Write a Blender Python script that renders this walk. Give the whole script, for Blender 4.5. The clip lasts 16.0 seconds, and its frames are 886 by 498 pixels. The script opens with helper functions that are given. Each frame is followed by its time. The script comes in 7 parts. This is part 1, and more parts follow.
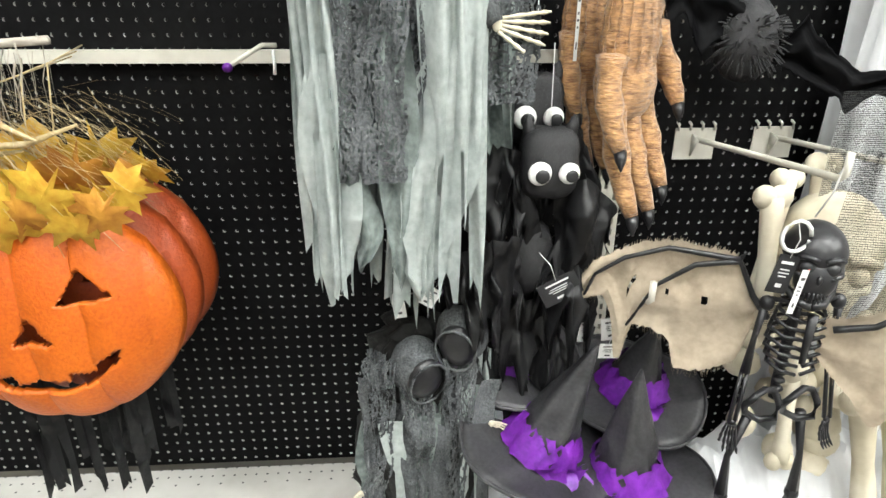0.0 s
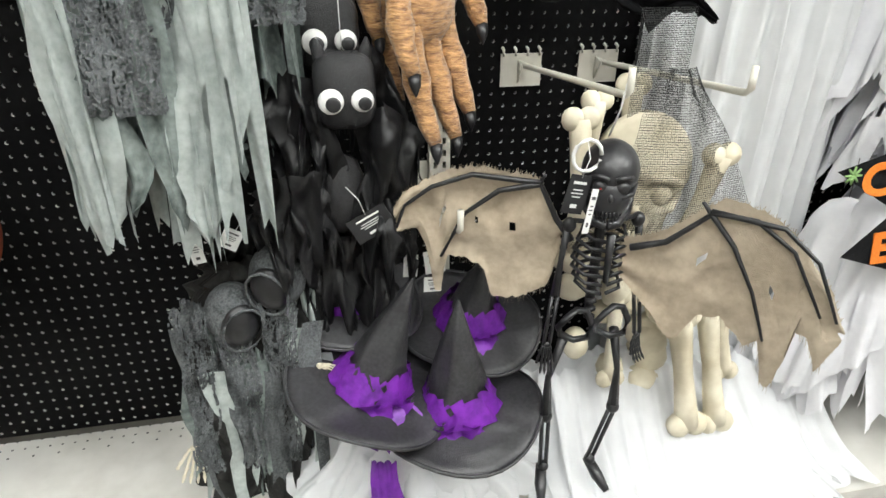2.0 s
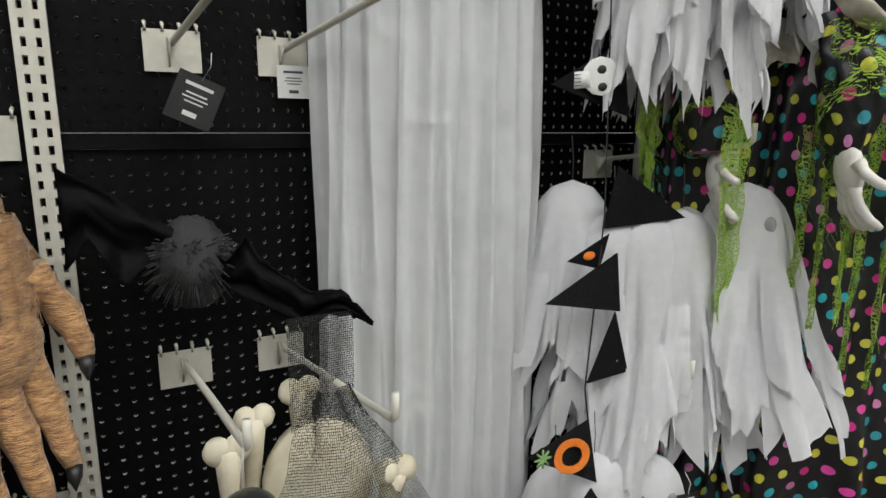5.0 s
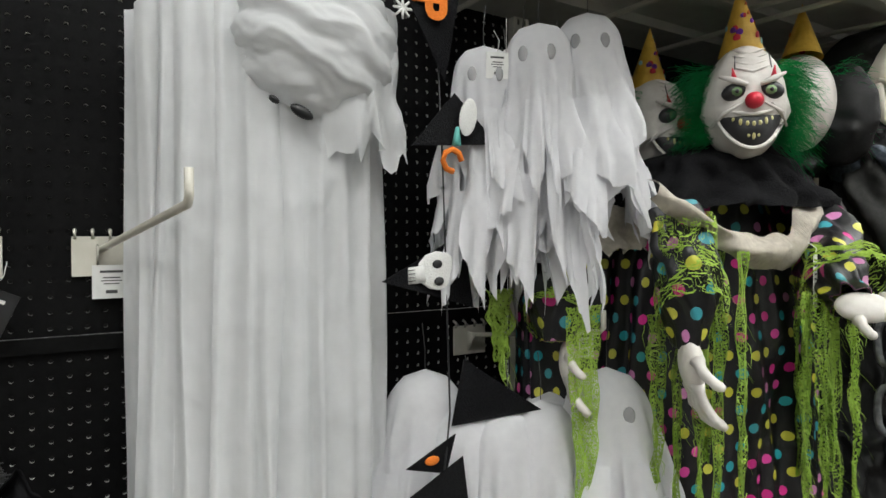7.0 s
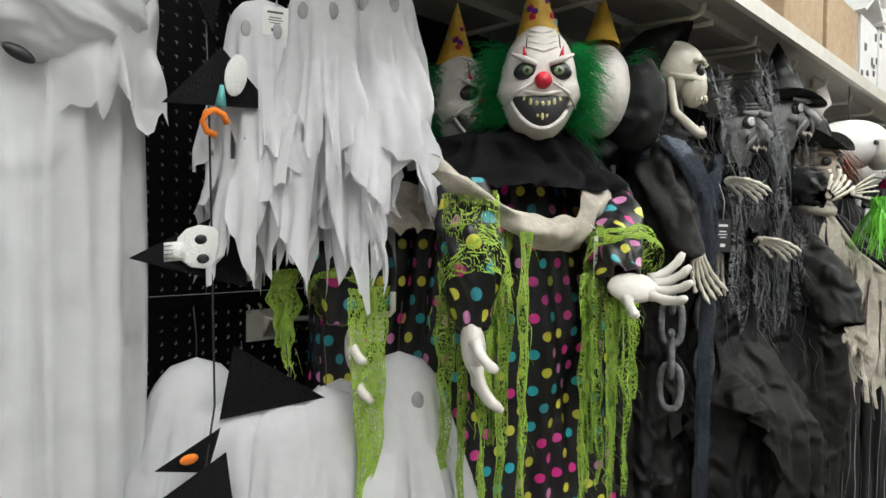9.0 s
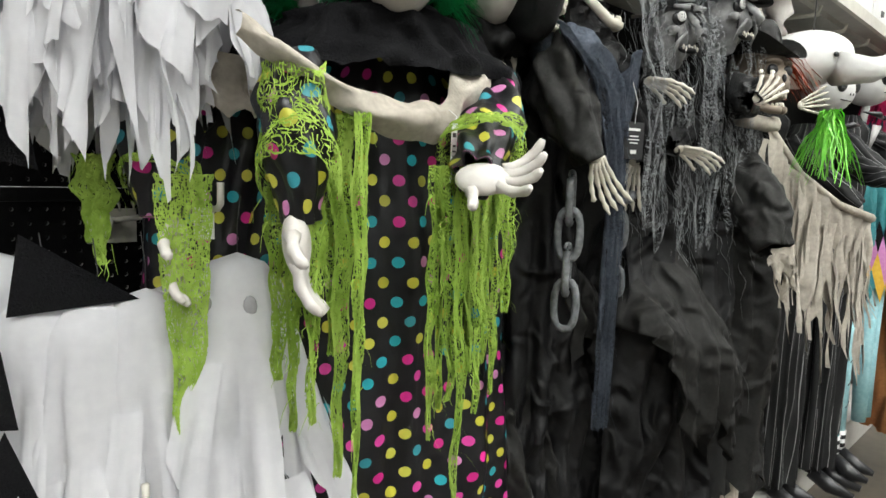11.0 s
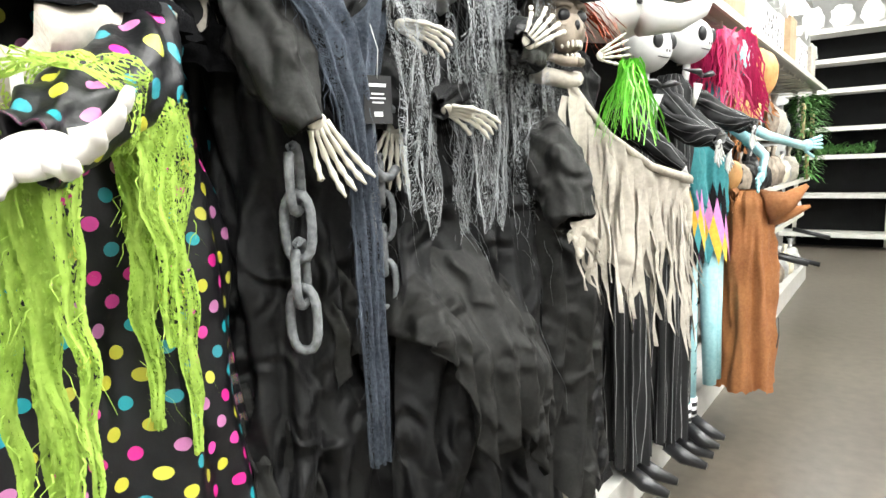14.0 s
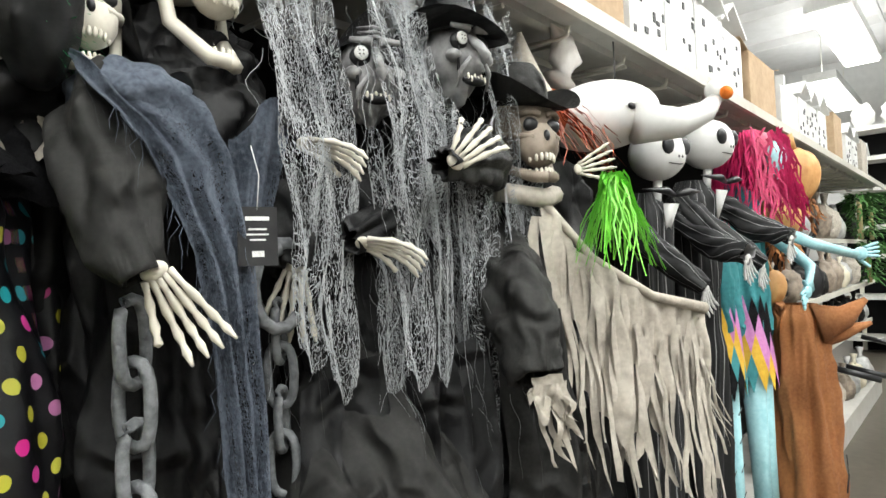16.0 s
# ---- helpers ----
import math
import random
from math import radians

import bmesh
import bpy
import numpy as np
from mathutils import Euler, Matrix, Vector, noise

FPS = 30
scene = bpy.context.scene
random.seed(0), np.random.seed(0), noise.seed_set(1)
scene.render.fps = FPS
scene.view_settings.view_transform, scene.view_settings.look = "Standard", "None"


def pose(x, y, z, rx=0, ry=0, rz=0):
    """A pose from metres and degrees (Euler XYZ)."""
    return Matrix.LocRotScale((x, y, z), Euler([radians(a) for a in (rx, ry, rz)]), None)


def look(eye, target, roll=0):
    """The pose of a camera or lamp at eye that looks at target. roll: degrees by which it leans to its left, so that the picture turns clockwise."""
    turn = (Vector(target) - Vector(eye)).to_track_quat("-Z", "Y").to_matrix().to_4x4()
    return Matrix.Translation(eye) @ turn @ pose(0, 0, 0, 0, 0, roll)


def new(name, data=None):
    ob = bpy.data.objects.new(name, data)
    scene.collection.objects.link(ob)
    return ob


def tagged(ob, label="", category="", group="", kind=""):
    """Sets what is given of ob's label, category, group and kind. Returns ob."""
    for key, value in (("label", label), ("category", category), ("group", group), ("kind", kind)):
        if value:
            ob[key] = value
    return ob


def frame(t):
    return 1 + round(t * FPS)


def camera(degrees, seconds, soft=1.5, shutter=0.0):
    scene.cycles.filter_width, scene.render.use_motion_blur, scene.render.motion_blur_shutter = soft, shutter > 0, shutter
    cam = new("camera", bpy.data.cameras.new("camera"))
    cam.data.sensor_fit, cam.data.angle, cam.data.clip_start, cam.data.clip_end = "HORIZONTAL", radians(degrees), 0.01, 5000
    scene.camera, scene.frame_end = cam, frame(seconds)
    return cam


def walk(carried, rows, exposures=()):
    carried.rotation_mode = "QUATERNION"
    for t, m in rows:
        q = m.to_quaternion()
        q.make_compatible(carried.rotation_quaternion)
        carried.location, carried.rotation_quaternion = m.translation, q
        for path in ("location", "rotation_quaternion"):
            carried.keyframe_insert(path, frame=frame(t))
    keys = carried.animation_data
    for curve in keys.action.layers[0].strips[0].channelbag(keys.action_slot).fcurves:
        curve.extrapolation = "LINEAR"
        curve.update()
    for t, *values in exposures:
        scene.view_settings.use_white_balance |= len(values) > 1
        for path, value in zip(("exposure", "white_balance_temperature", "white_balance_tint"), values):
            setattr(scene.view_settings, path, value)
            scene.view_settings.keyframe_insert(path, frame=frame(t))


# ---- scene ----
cam = camera(72.0, 16.0)
PATH = [
    (0, (0.246, -0.241, 1.216), (0.372, 1.604, 0.455), 0.3),
    (0.5, (0.285, -0.239, 1.213), (0.462, 1.578, 0.396), -0.4),
    (1, (0.33, -0.237, 1.2), (0.579, 1.559, 0.355), -0.4),
    (1.5, (0.392, -0.239, 1.186), (0.683, 1.535, 0.31), -0.2),
    (2, (0.443, -0.242, 1.18), (0.791, 1.504, 0.27), 0.1),
    (2.5, (0.488, -0.24, 1.192), (0.937, 1.497, 0.307), 0.6),
    (3, (0.538, -0.227, 1.224), (1.126, 1.497, 0.398), 0.9),
    (3.5, (0.597, -0.213, 1.251), (1.254, 1.527, 0.516), -0.2),
    (4, (0.65, -0.18, 1.288), (1.396, 1.561, 0.648), 0.2),
    (4.5, (0.704, -0.154, 1.32), (1.541, 1.582, 0.785), 0.4),
    (5, (0.759, -0.13, 1.355), (1.688, 1.597, 0.961), 0.3),
    (5.2, (0.781, -0.127, 1.366), (1.745, 1.600, 1.035), 0.3),
    (7.3, (0.999, -0.182, 1.49), (2.087, 1.496, 1.511), 0.3),
    (7.5, (1.006, -0.166, 1.488), (2.178, 1.455, 1.52), 0.6),
    (8, (1.055, -0.183, 1.487), (2.302, 1.38, 1.514), 0.4),
    (8.5, (1.101, -0.197, 1.47), (2.418, 1.308, 1.468), 0.6),
    (9, (1.149, -0.213, 1.467), (2.522, 1.241, 1.414), 0.8),
    (9.2, (1.183, -0.226, 1.458), (2.562, 1.223, 1.408), 0.6),
    (11.3, (1.449, -0.302, 1.365), (2.81, 1.138, 1.09), 2.1),
    (11.5, (1.468, -0.304, 1.35), (2.846, 1.113, 1.044), 1.5),
    (12, (1.525, -0.313, 1.33), (2.948, 1.043, 0.959), 0.6),
    (12.5, (1.6, -0.315, 1.321), (3.072, 0.98, 0.928), -0.2),
    (13, (1.681, -0.306, 1.325), (3.2, 0.938, 0.944), -0.3),
    (13.5, (1.755, -0.306, 1.348), (3.308, 0.908, 1.008), -0.7),
    (14, (1.829, -0.312, 1.362), (3.414, 0.878, 1.093), -1.9),
    (14.5, (1.912, -0.322, 1.39), (3.498, 0.889, 1.247), -2.0),
    (15, (2.011, -0.326, 1.407), (3.588, 0.901, 1.331), -1.5),
    (15.5, (2.086, -0.334, 1.417), (3.641, 0.924, 1.397), -1.2),
    (16, (2.14, -0.326, 1.424), (3.641, 0.995, 1.477), -2.3),
]
EXPOSURES = [(0.0, -0.3), (1.5, -0.52), (2.5, -0.82), (3.5, -1.1), (5.0, -1.52), (7.5, -1.4), (9.0, -1.3), (11.5, -1.05), (12.5, -0.76), (14.2, -0.1), (16.0, -0.8)]
walk(cam, [(t, look(eye, target, roll)) for t, eye, target, roll in PATH], EXPOSURES)

# ---- light ----
world = bpy.data.worlds.new("world")
scene.world = world
world.use_nodes = True
world.node_tree.nodes["Background"].inputs[0].default_value = (0.95, 0.98, 1.0, 1)
world.node_tree.nodes["Background"].inputs[1].default_value = 0.25


def strip_lamp(x, y, z, power, long=2.4):
    lamp = bpy.data.lights.new("strip_light", "AREA")
    lamp.shape, lamp.size, lamp.size_y, lamp.energy = "RECTANGLE", long, 0.4, power
    lamp.color = (0.97, 1.0, 0.99)
    ob = new("strip_light", lamp)
    ob.matrix_world = pose(x, y, z - 0.09, 0, 0, 0)
    return ob


# the last strip, at x 13.6, is an extra that lights the far ceiling
LAMPS = [(-1.5, -1.2), (2.0, -1.2), (5.5, -1.2), (9.0, -1.2), (0.5, -3.4), (5.5, -3.4), (10.6, 0.72), (13.6, 1.3)]
LAMP_Z = 3.9
for lx, ly in LAMPS:
    strip_lamp(lx, ly, LAMP_Z, 82)
    # added up-facing fill, only there to brighten the ceiling
    up = strip_lamp(lx, ly, LAMP_Z, 280 if ly < 0 else 45)
    up.matrix_world = pose(lx, ly, LAMP_Z + 0.11, 180, 0, 0)


# ---- materials ----
def ramp(nt, fac, stops, mode="LINEAR"):
    r = nt.nodes.new("ShaderNodeValToRGB")
    r.color_ramp.interpolation = mode
    els = r.color_ramp.elements
    while len(els) < len(stops):
        els.new(0.5)
    for e, (p, c) in zip(els, stops):
        e.position, e.color = p, (*c, 1)
    nt.links.new(fac, r.inputs[0])
    return r.outputs[0]


def tex(nt, kind, scale, coords, **ins):
    n = nt.nodes.new("ShaderNodeTex" + kind)
    n.inputs["Scale"].default_value = scale
    for k, v in ins.items():
        n.inputs[k].default_value = v
    nt.links.new(coords, n.inputs["Vector"])
    return n


def mat(name, dark, light, rough=0.7, metal=0.0, grain=60, blotch=4, bump=0.15, weave=0, sheen=0.0, see=0.0, stretch=(1, 1, 1), spec=0.5, crease=0.0):
    """Two-scale noise colour between dark and light, with a fine relief; weave adds thread lines; see lets light through cloth."""
    m = bpy.data.materials.new(name)
    m.use_nodes = True
    nt = m.node_tree
    b = nt.nodes["Principled BSDF"]
    co = nt.nodes.new("ShaderNodeTexCoord").outputs["Object"]
    mp = nt.nodes.new("ShaderNodeMapping")
    mp.inputs["Scale"].default_value = stretch
    nt.links.new(co, mp.inputs[0])
    co = mp.outputs[0]
    n1 = tex(nt, "Noise", blotch, co, Detail=5.0)
    n2 = tex(nt, "Noise", grain, co, Detail=4.0)
    mix = nt.nodes.new("ShaderNodeMath")
    mix.operation = "MULTIPLY_ADD"
    mix.inputs[1].default_value = 0.55
    nt.links.new(n1.outputs[0], mix.inputs[0])
    sc = nt.nodes.new("ShaderNodeMath")
    sc.operation = "MULTIPLY"
    sc.inputs[1].default_value = 0.45
    nt.links.new(n2.outputs[0], sc.inputs[0])
    nt.links.new(sc.outputs[0], mix.inputs[2])
    nt.links.new(ramp(nt, mix.outputs[0], [(0.36, dark), (0.62, light)]), b.inputs["Base Color"])
    b.inputs["Roughness"].default_value = rough
    b.inputs["Metallic"].default_value = metal
    b.inputs["Specular IOR Level"].default_value = spec
    if sheen:
        b.inputs["Sheen Weight"].default_value = sheen
    h = n2.outputs[0]
    if weave:
        w1 = tex(nt, "Wave", weave, co, Distortion=1.5)
        w1.bands_direction = "X"
        w2 = tex(nt, "Wave", weave, co, Distortion=1.5)
        w2.bands_direction = "Z"
        ad = nt.nodes.new("ShaderNodeMath")
        ad.operation = "ADD"
        nt.links.new(w1.outputs["Fac"], ad.inputs[0])
        nt.links.new(w2.outputs["Fac"], ad.inputs[1])
        ad2 = nt.nodes.new("ShaderNodeMath")
        ad2.operation = "ADD"
        nt.links.new(ad.outputs[0], ad2.inputs[0])
        nt.links.new(n2.outputs[0], ad2.inputs[1])
        h = ad2.outputs[0]
    bp = nt.nodes.new("ShaderNodeBump")
    bp.inputs["Strength"].default_value = bump
    bp.inputs["Distance"].default_value = 0.004
    nt.links.new(h, bp.inputs["Height"])
    nt.links.new(bp.outputs[0], b.inputs["Normal"])
    if crease:
        n3 = tex(nt, "Noise", 13, co, Detail=4.0, Distortion=0.6)
        n3.noise_type = "RIDGED_MULTIFRACTAL"
        b2 = nt.nodes.new("ShaderNodeBump")
        b2.inputs["Strength"].default_value = crease
        b2.inputs["Distance"].default_value = 0.05
        nt.links.new(n3.outputs[0], b2.inputs["Height"])
        nt.links.new(b2.outputs[0], bp.inputs["Normal"])
    if see:
        tr = nt.nodes.new("ShaderNodeBsdfTranslucent")
        tr.inputs[0].default_value = (*light, 1)
        mx = nt.nodes.new("ShaderNodeMixShader")
        mx.inputs[0].default_value = see
        nt.links.new(b.outputs[0], mx.inputs[1])
        nt.links.new(tr.outputs[0], mx.inputs[2])
        nt.links.new(mx.outputs[0], nt.nodes["Material Output"].inputs[0])
    return m


def glow(name, colour, strength):
    m = bpy.data.materials.new(name)
    m.use_nodes = True
    b = m.node_tree.nodes["Principled BSDF"]
    b.inputs["Base Color"].default_value = (*colour, 1)
    b.inputs["Emission Color"].default_value = (*colour, 1)
    b.inputs["Emission Strength"].default_value = strength
    return m


def dots_mat(name, base, spacing, radius, colours):
    """Dark satin printed with staggered coloured dots, laid out in the cloth's own UV metres."""
    m = mat(name, base, tuple(c * 2.2 for c in base), 0.38, grain=40, blotch=9, bump=0.5)
    nt = m.node_tree
    b = nt.nodes["Principled BSDF"]
    ground = b.inputs["Base Color"].links[0].from_socket
    uv = nt.nodes.new("ShaderNodeTexCoord").outputs["UV"]

    def op(kind, a, v=None, node="ShaderNodeVectorMath", o=0):
        n = nt.nodes.new(node)
        n.operation = kind
        nt.links.new(a, n.inputs[0])
        if v is not None:
            if isinstance(v, (float, tuple)):
                n.inputs[1].default_value = v
            else:
                nt.links.new(v, n.inputs[1])
        return n.outputs[o]

    out = b.inputs["Base Color"]
    for shift in (0.0, 0.5):
        p = op("ADD", op("MULTIPLY", uv, (1 / spacing, 1 / (spacing * 1.5), 0.0)), (shift + 7.0, shift + 7.0, 0.0))
        cell, frac = op("FLOOR", p), op("FRACTION", p)
        d = op("MULTIPLY", op("SUBTRACT", frac, (0.5, 0.5, 0.0)), (spacing, spacing * 1.5, 0.0))
        inside = op("LESS_THAN", op("LENGTH", d, o=1), radius, "ShaderNodeMath")
        wn = nt.nodes.new("ShaderNodeTexWhiteNoise")
        nt.links.new(op("ADD", cell, (shift * 31.0, 3.0, 0.0)), wn.inputs["Vector"])
        col = ramp(nt, wn.outputs["Value"], [(i / len(colours), c) for i, c in enumerate(colours)], "CONSTANT")
        mx = nt.nodes.new("ShaderNodeMix")
        mx.data_type = "RGBA"
        nt.links.new(inside, mx.inputs[0])
        nt.links.new(ground, mx.inputs[6])
        nt.links.new(col, mx.inputs[7])
        ground = mx.outputs[2]
    nt.links.new(ground, out)
    return m


def stripes_mat(name, base, line, spacing, share, axis=0):
    """Cloth with fine printed lines along its length, in UV metres."""
    m = mat(name, base, tuple(c * 1.8 for c in base), 0.75, grain=50, bump=0.3)
    nt = m.node_tree
    b = nt.nodes["Principled BSDF"]
    ground = b.inputs["Base Color"].links[0].from_socket
    sp = nt.nodes.new("ShaderNodeSeparateXYZ")
    nt.links.new(nt.nodes.new("ShaderNodeTexCoord").outputs["UV"], sp.inputs[0])
    dv = nt.nodes.new("ShaderNodeMath")
    dv.operation = "DIVIDE"
    dv.inputs[1].default_value = spacing
    nt.links.new(sp.outputs[axis], dv.inputs[0])
    fr = nt.nodes.new("ShaderNodeMath")
    fr.operation = "FRACT"
    nt.links.new(dv.outputs[0], fr.inputs[0])
    lt = nt.nodes.new("ShaderNodeMath")
    lt.operation = "LESS_THAN"
    lt.inputs[1].default_value = share
    nt.links.new(fr.outputs[0], lt.inputs[0])
    mx = nt.nodes.new("ShaderNodeMix")
    mx.data_type = "RGBA"
    nt.links.new(lt.outputs[0], mx.inputs[0])
    nt.links.new(ground, mx.inputs[6])
    mx.inputs[7].default_value = (*line, 1)
    nt.links.new(mx.outputs[2], b.inputs["Base Color"])
    return m


M = {
    "board": mat("black_pegboard", (0.0025, 0.0025, 0.0027), (0.006, 0.006, 0.0062), 0.6, grain=90, bump=0.1, spec=0.07),
    # raw edge of the peg holes, paled so that it glints
    "rim": mat("raw_edge_glint", (0.42, 0.41, 0.38), (0.6, 0.59, 0.55), 0.5),
    "back": mat("dark_board_back", (0.004, 0.004, 0.004), (0.008, 0.008, 0.008), 0.8),
    "cream": mat("cream_enamel", (0.55, 0.53, 0.46), (0.68, 0.66, 0.58), 0.4, grain=30, bump=0.04),
    "deck": mat("off_white_deck", (0.54, 0.53, 0.49), (0.66, 0.65, 0.61), 0.4, grain=20, blotch=3, bump=0.03),
    "floor": mat("polished_concrete", (0.066, 0.056, 0.043), (0.112, 0.097, 0.076), 0.33, grain=14, blotch=0.9, bump=0.03),
    "ceiling": mat("white_roof_deck", (0.72, 0.71, 0.69), (0.82, 0.81, 0.8), 0.7, grain=6, blotch=0.7, bump=0.05),
    "wall": mat("pale_wall", (0.6, 0.6, 0.58), (0.7, 0.7, 0.68), 0.8, grain=10, blotch=0.8),
    "shelf": mat("grey_shelf_steel", (0.36, 0.35, 0.32), (0.46, 0.45, 0.41), 0.45, grain=24, blotch=2, bump=0.04),
    "blackcloth": mat("black_cloth", (0.0032, 0.0032, 0.0036), (0.010, 0.010, 0.0105), 0.56, grain=160, blotch=7, bump=0.2, weave=420, crease=1.0, spec=0.32),
    "satin": mat("black_satin", (0.006, 0.006, 0.0066), (0.014, 0.014, 0.015), 0.42, grain=30, blotch=8, bump=0.2, spec=0.3, crease=0.5),
    "deepsatin": mat("deep_black_satin", (0.002, 0.002, 0.0024), (0.005, 0.005, 0.0055), 0.55, grain=30, blotch=8, bump=0.2, spec=0.05, crease=0.4),
    "charcoal": mat("charcoal_cloth", (0.006, 0.0058, 0.0053), (0.018, 0.0175, 0.016), 0.65, grain=140, blotch=6, bump=0.22, weave=420, crease=1.0, spec=0.3),
    "greygauze": mat("grey_gauze", (0.24, 0.25, 0.26), (0.52, 0.54, 0.55), 0.95, grain=220, blotch=9, bump=0.3),
    "eyegrey": mat("grey_printed_eye", (0.3, 0.3, 0.31), (0.38, 0.38, 0.39), 0.8),
    "darkgauze": mat("dark_grey_gauze", (0.03, 0.033, 0.035), (0.14, 0.15, 0.155), 0.95, grain=260, blotch=12, bump=0.6),
    "palegrey": mat("grey_green_cloth", (0.3, 0.34, 0.325), (0.5, 0.55, 0.53), 0.9, grain=90, blotch=14, bump=0.3, weave=300, see=0.12, crease=0.25),
    "midgrey": mat("dusty_grey_cloth", (0.08, 0.1, 0.095), (0.24, 0.28, 0.265), 0.9, grain=90, blotch=14, bump=0.3, weave=300, crease=0.3),
    "blueshawl": mat("blue_grey_shawl", (0.05, 0.062, 0.085), (0.14, 0.165, 0.21), 0.95, grain=160, blotch=10, bump=0.5, weave=320, crease=0.3),
    "white": mat("white_cloth", (0.78, 0.78, 0.81), (0.88, 0.88, 0.9), 0.85, grain=60, blotch=5, bump=0.15, weave=320, see=0.3, crease=0.12),
    "sheer": mat("white_sheer", (0.76, 0.77, 0.78), (0.88, 0.89, 0.9), 0.6, grain=26, blotch=3, bump=0.12, see=0.35, crease=0.22),
    "beige": mat("beige_burlap", (0.42, 0.34, 0.245), (0.6, 0.51, 0.385), 0.9, grain=70, blotch=8, bump=0.5, weave=280, crease=0.3),
    "rag": mat("cream_rag_cloth", (0.4, 0.36, 0.3), (0.62, 0.57, 0.49), 0.9, grain=80, blotch=8, bump=0.4, weave=260, crease=0.35),
    "bone": mat("foam_bone", (0.52, 0.46, 0.33), (0.75, 0.7, 0.56), 0.65, grain=22, blotch=9, bump=0.5),
    "ivory": mat("ivory_plastic", (0.56, 0.52, 0.43), (0.72, 0.68, 0.59), 0.45, grain=40, blotch=14, bump=0.3),
    "latex": mat("white_latex", (0.62, 0.58, 0.54), (0.76, 0.73, 0.69), 0.5, grain=50, blotch=12, bump=0.4),
    "black": mat("black_plastic", (0.01, 0.01, 0.011), (0.022, 0.022, 0.024), 0.35, grain=60, bump=0.2),
    "greymask": mat("grey_mask_latex", (0.1, 0.1, 0.1), (0.5, 0.5, 0.5), 0.5, grain=30, blotch=14, bump=0.6),
    "brownmask": mat("brown_skull_latex", (0.11, 0.085, 0.06), (0.34, 0.28, 0.22), 0.6, grain=30, blotch=14, bump=0.8),
    "fur": mat("ginger_fur", (0.16, 0.06, 0.017), (0.58, 0.32, 0.125), 0.4, grain=190, blotch=75, bump=1.0, stretch=(0.5, 0.6, 2.4), sheen=0.4),
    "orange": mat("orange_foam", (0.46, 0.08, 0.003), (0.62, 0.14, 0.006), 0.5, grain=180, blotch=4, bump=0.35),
    # darker orange: shade on the rear pumpkins, plain colour on the scarecrow
    "deeporange": mat("dimmed_orange_foam", (0.27, 0.034, 0.003), (0.38, 0.06, 0.006), 0.55, grain=180, blotch=4, bump=0.4),
    "yellowleaf": mat("yellow_leaf_foam", (0.5, 0.24, 0.015), (0.66, 0.44, 0.05), 0.55, grain=70, blotch=12, bump=0.5),
    "leafgold": mat("rust_gold_leaf", (0.36, 0.13, 0.012), (0.55, 0.27, 0.03), 0.6, grain=70, blotch=14, bump=0.5),
    "straw": mat("straw", (0.35, 0.25, 0.1), (0.6, 0.5, 0.3), 0.85, grain=90, bump=0.4),
    "purple": mat("purple_chiffon", (0.075, 0.006, 0.17), (0.18, 0.02, 0.36), 0.5, grain=60, blotch=20, bump=0.5),
    "hat": mat("black_hat_cloth", (0.018, 0.018, 0.02), (0.05, 0.05, 0.053), 0.42, grain=150, blotch=10, bump=0.15, weave=350, crease=0.25),
    "lime": mat("lime_gauze", (0.28, 0.45, 0.055), (0.48, 0.67, 0.13), 0.9, grain=90, blotch=14, bump=0.5, see=0.15),
    "greenhair": mat("green_hair", (0.0, 0.22, 0.06), (0.02, 0.5, 0.16), 0.6, grain=80, blotch=18),
    "red": mat("red_latex", (0.42, 0.006, 0.02), (0.6, 0.015, 0.04), 0.4),
    "pinkhair": mat("crimson_hair", (0.3, 0.005, 0.05), (0.62, 0.02, 0.13), 0.5, grain=90, blotch=14, stretch=(3, 3, 0.6)),
    "teeth": mat("yellowed_teeth", (0.45, 0.42, 0.14), (0.65, 0.6, 0.3), 0.4),
    "iris": mat("green_eye", (0.08, 0.16, 0.07), (0.2, 0.32, 0.15), 0.2),
    "hatyellow": mat("mustard_satin", (0.5, 0.28, 0.02), (0.68, 0.42, 0.05), 0.5, grain=60, blotch=12, bump=0.5),
    "felt": mat("black_felt", (0.005, 0.005, 0.006), (0.012, 0.012, 0.013), 0.95, grain=300, bump=0.5, spec=0.1),
    "orangefelt": mat("orange_felt", (0.7, 0.16, 0.01), (0.85, 0.24, 0.03), 0.9, grain=300, bump=0.4),
    "mutedgreen": mat("sage_felt", (0.16, 0.3, 0.1), (0.24, 0.4, 0.15), 0.9, grain=300),
    "whitefelt": mat("white_felt", (0.72, 0.72, 0.7), (0.82, 0.82, 0.8), 0.9, grain=300, bump=0.4),
    "tealfelt": mat("teal_felt", (0.1, 0.4, 0.36), (0.16, 0.52, 0.48), 0.9),
    "paper": mat("white_card", (0.74, 0.74, 0.72), (0.84, 0.84, 0.82), 0.6, bump=0.02),
    "cardblack": mat("black_card", (0.012, 0.012, 0.013), (0.02, 0.02, 0.022), 0.4, bump=0.02),
    "ink": mat("grey_ink", (0.05, 0.05, 0.05), (0.09, 0.09, 0.09), 0.6),
    "chain": mat("grey_plastic_chain", (0.08, 0.085, 0.09), (0.22, 0.23, 0.24), 0.5, grain=90, blotch=30, bump=0.8),
    "carton": mat("brown_cardboard", (0.36, 0.25, 0.15), (0.48, 0.35, 0.22), 0.85, grain=40, bump=0.1),
    "housewhite": mat("white_painted_house", (0.72, 0.72, 0.7), (0.84, 0.84, 0.82), 0.5, grain=30),
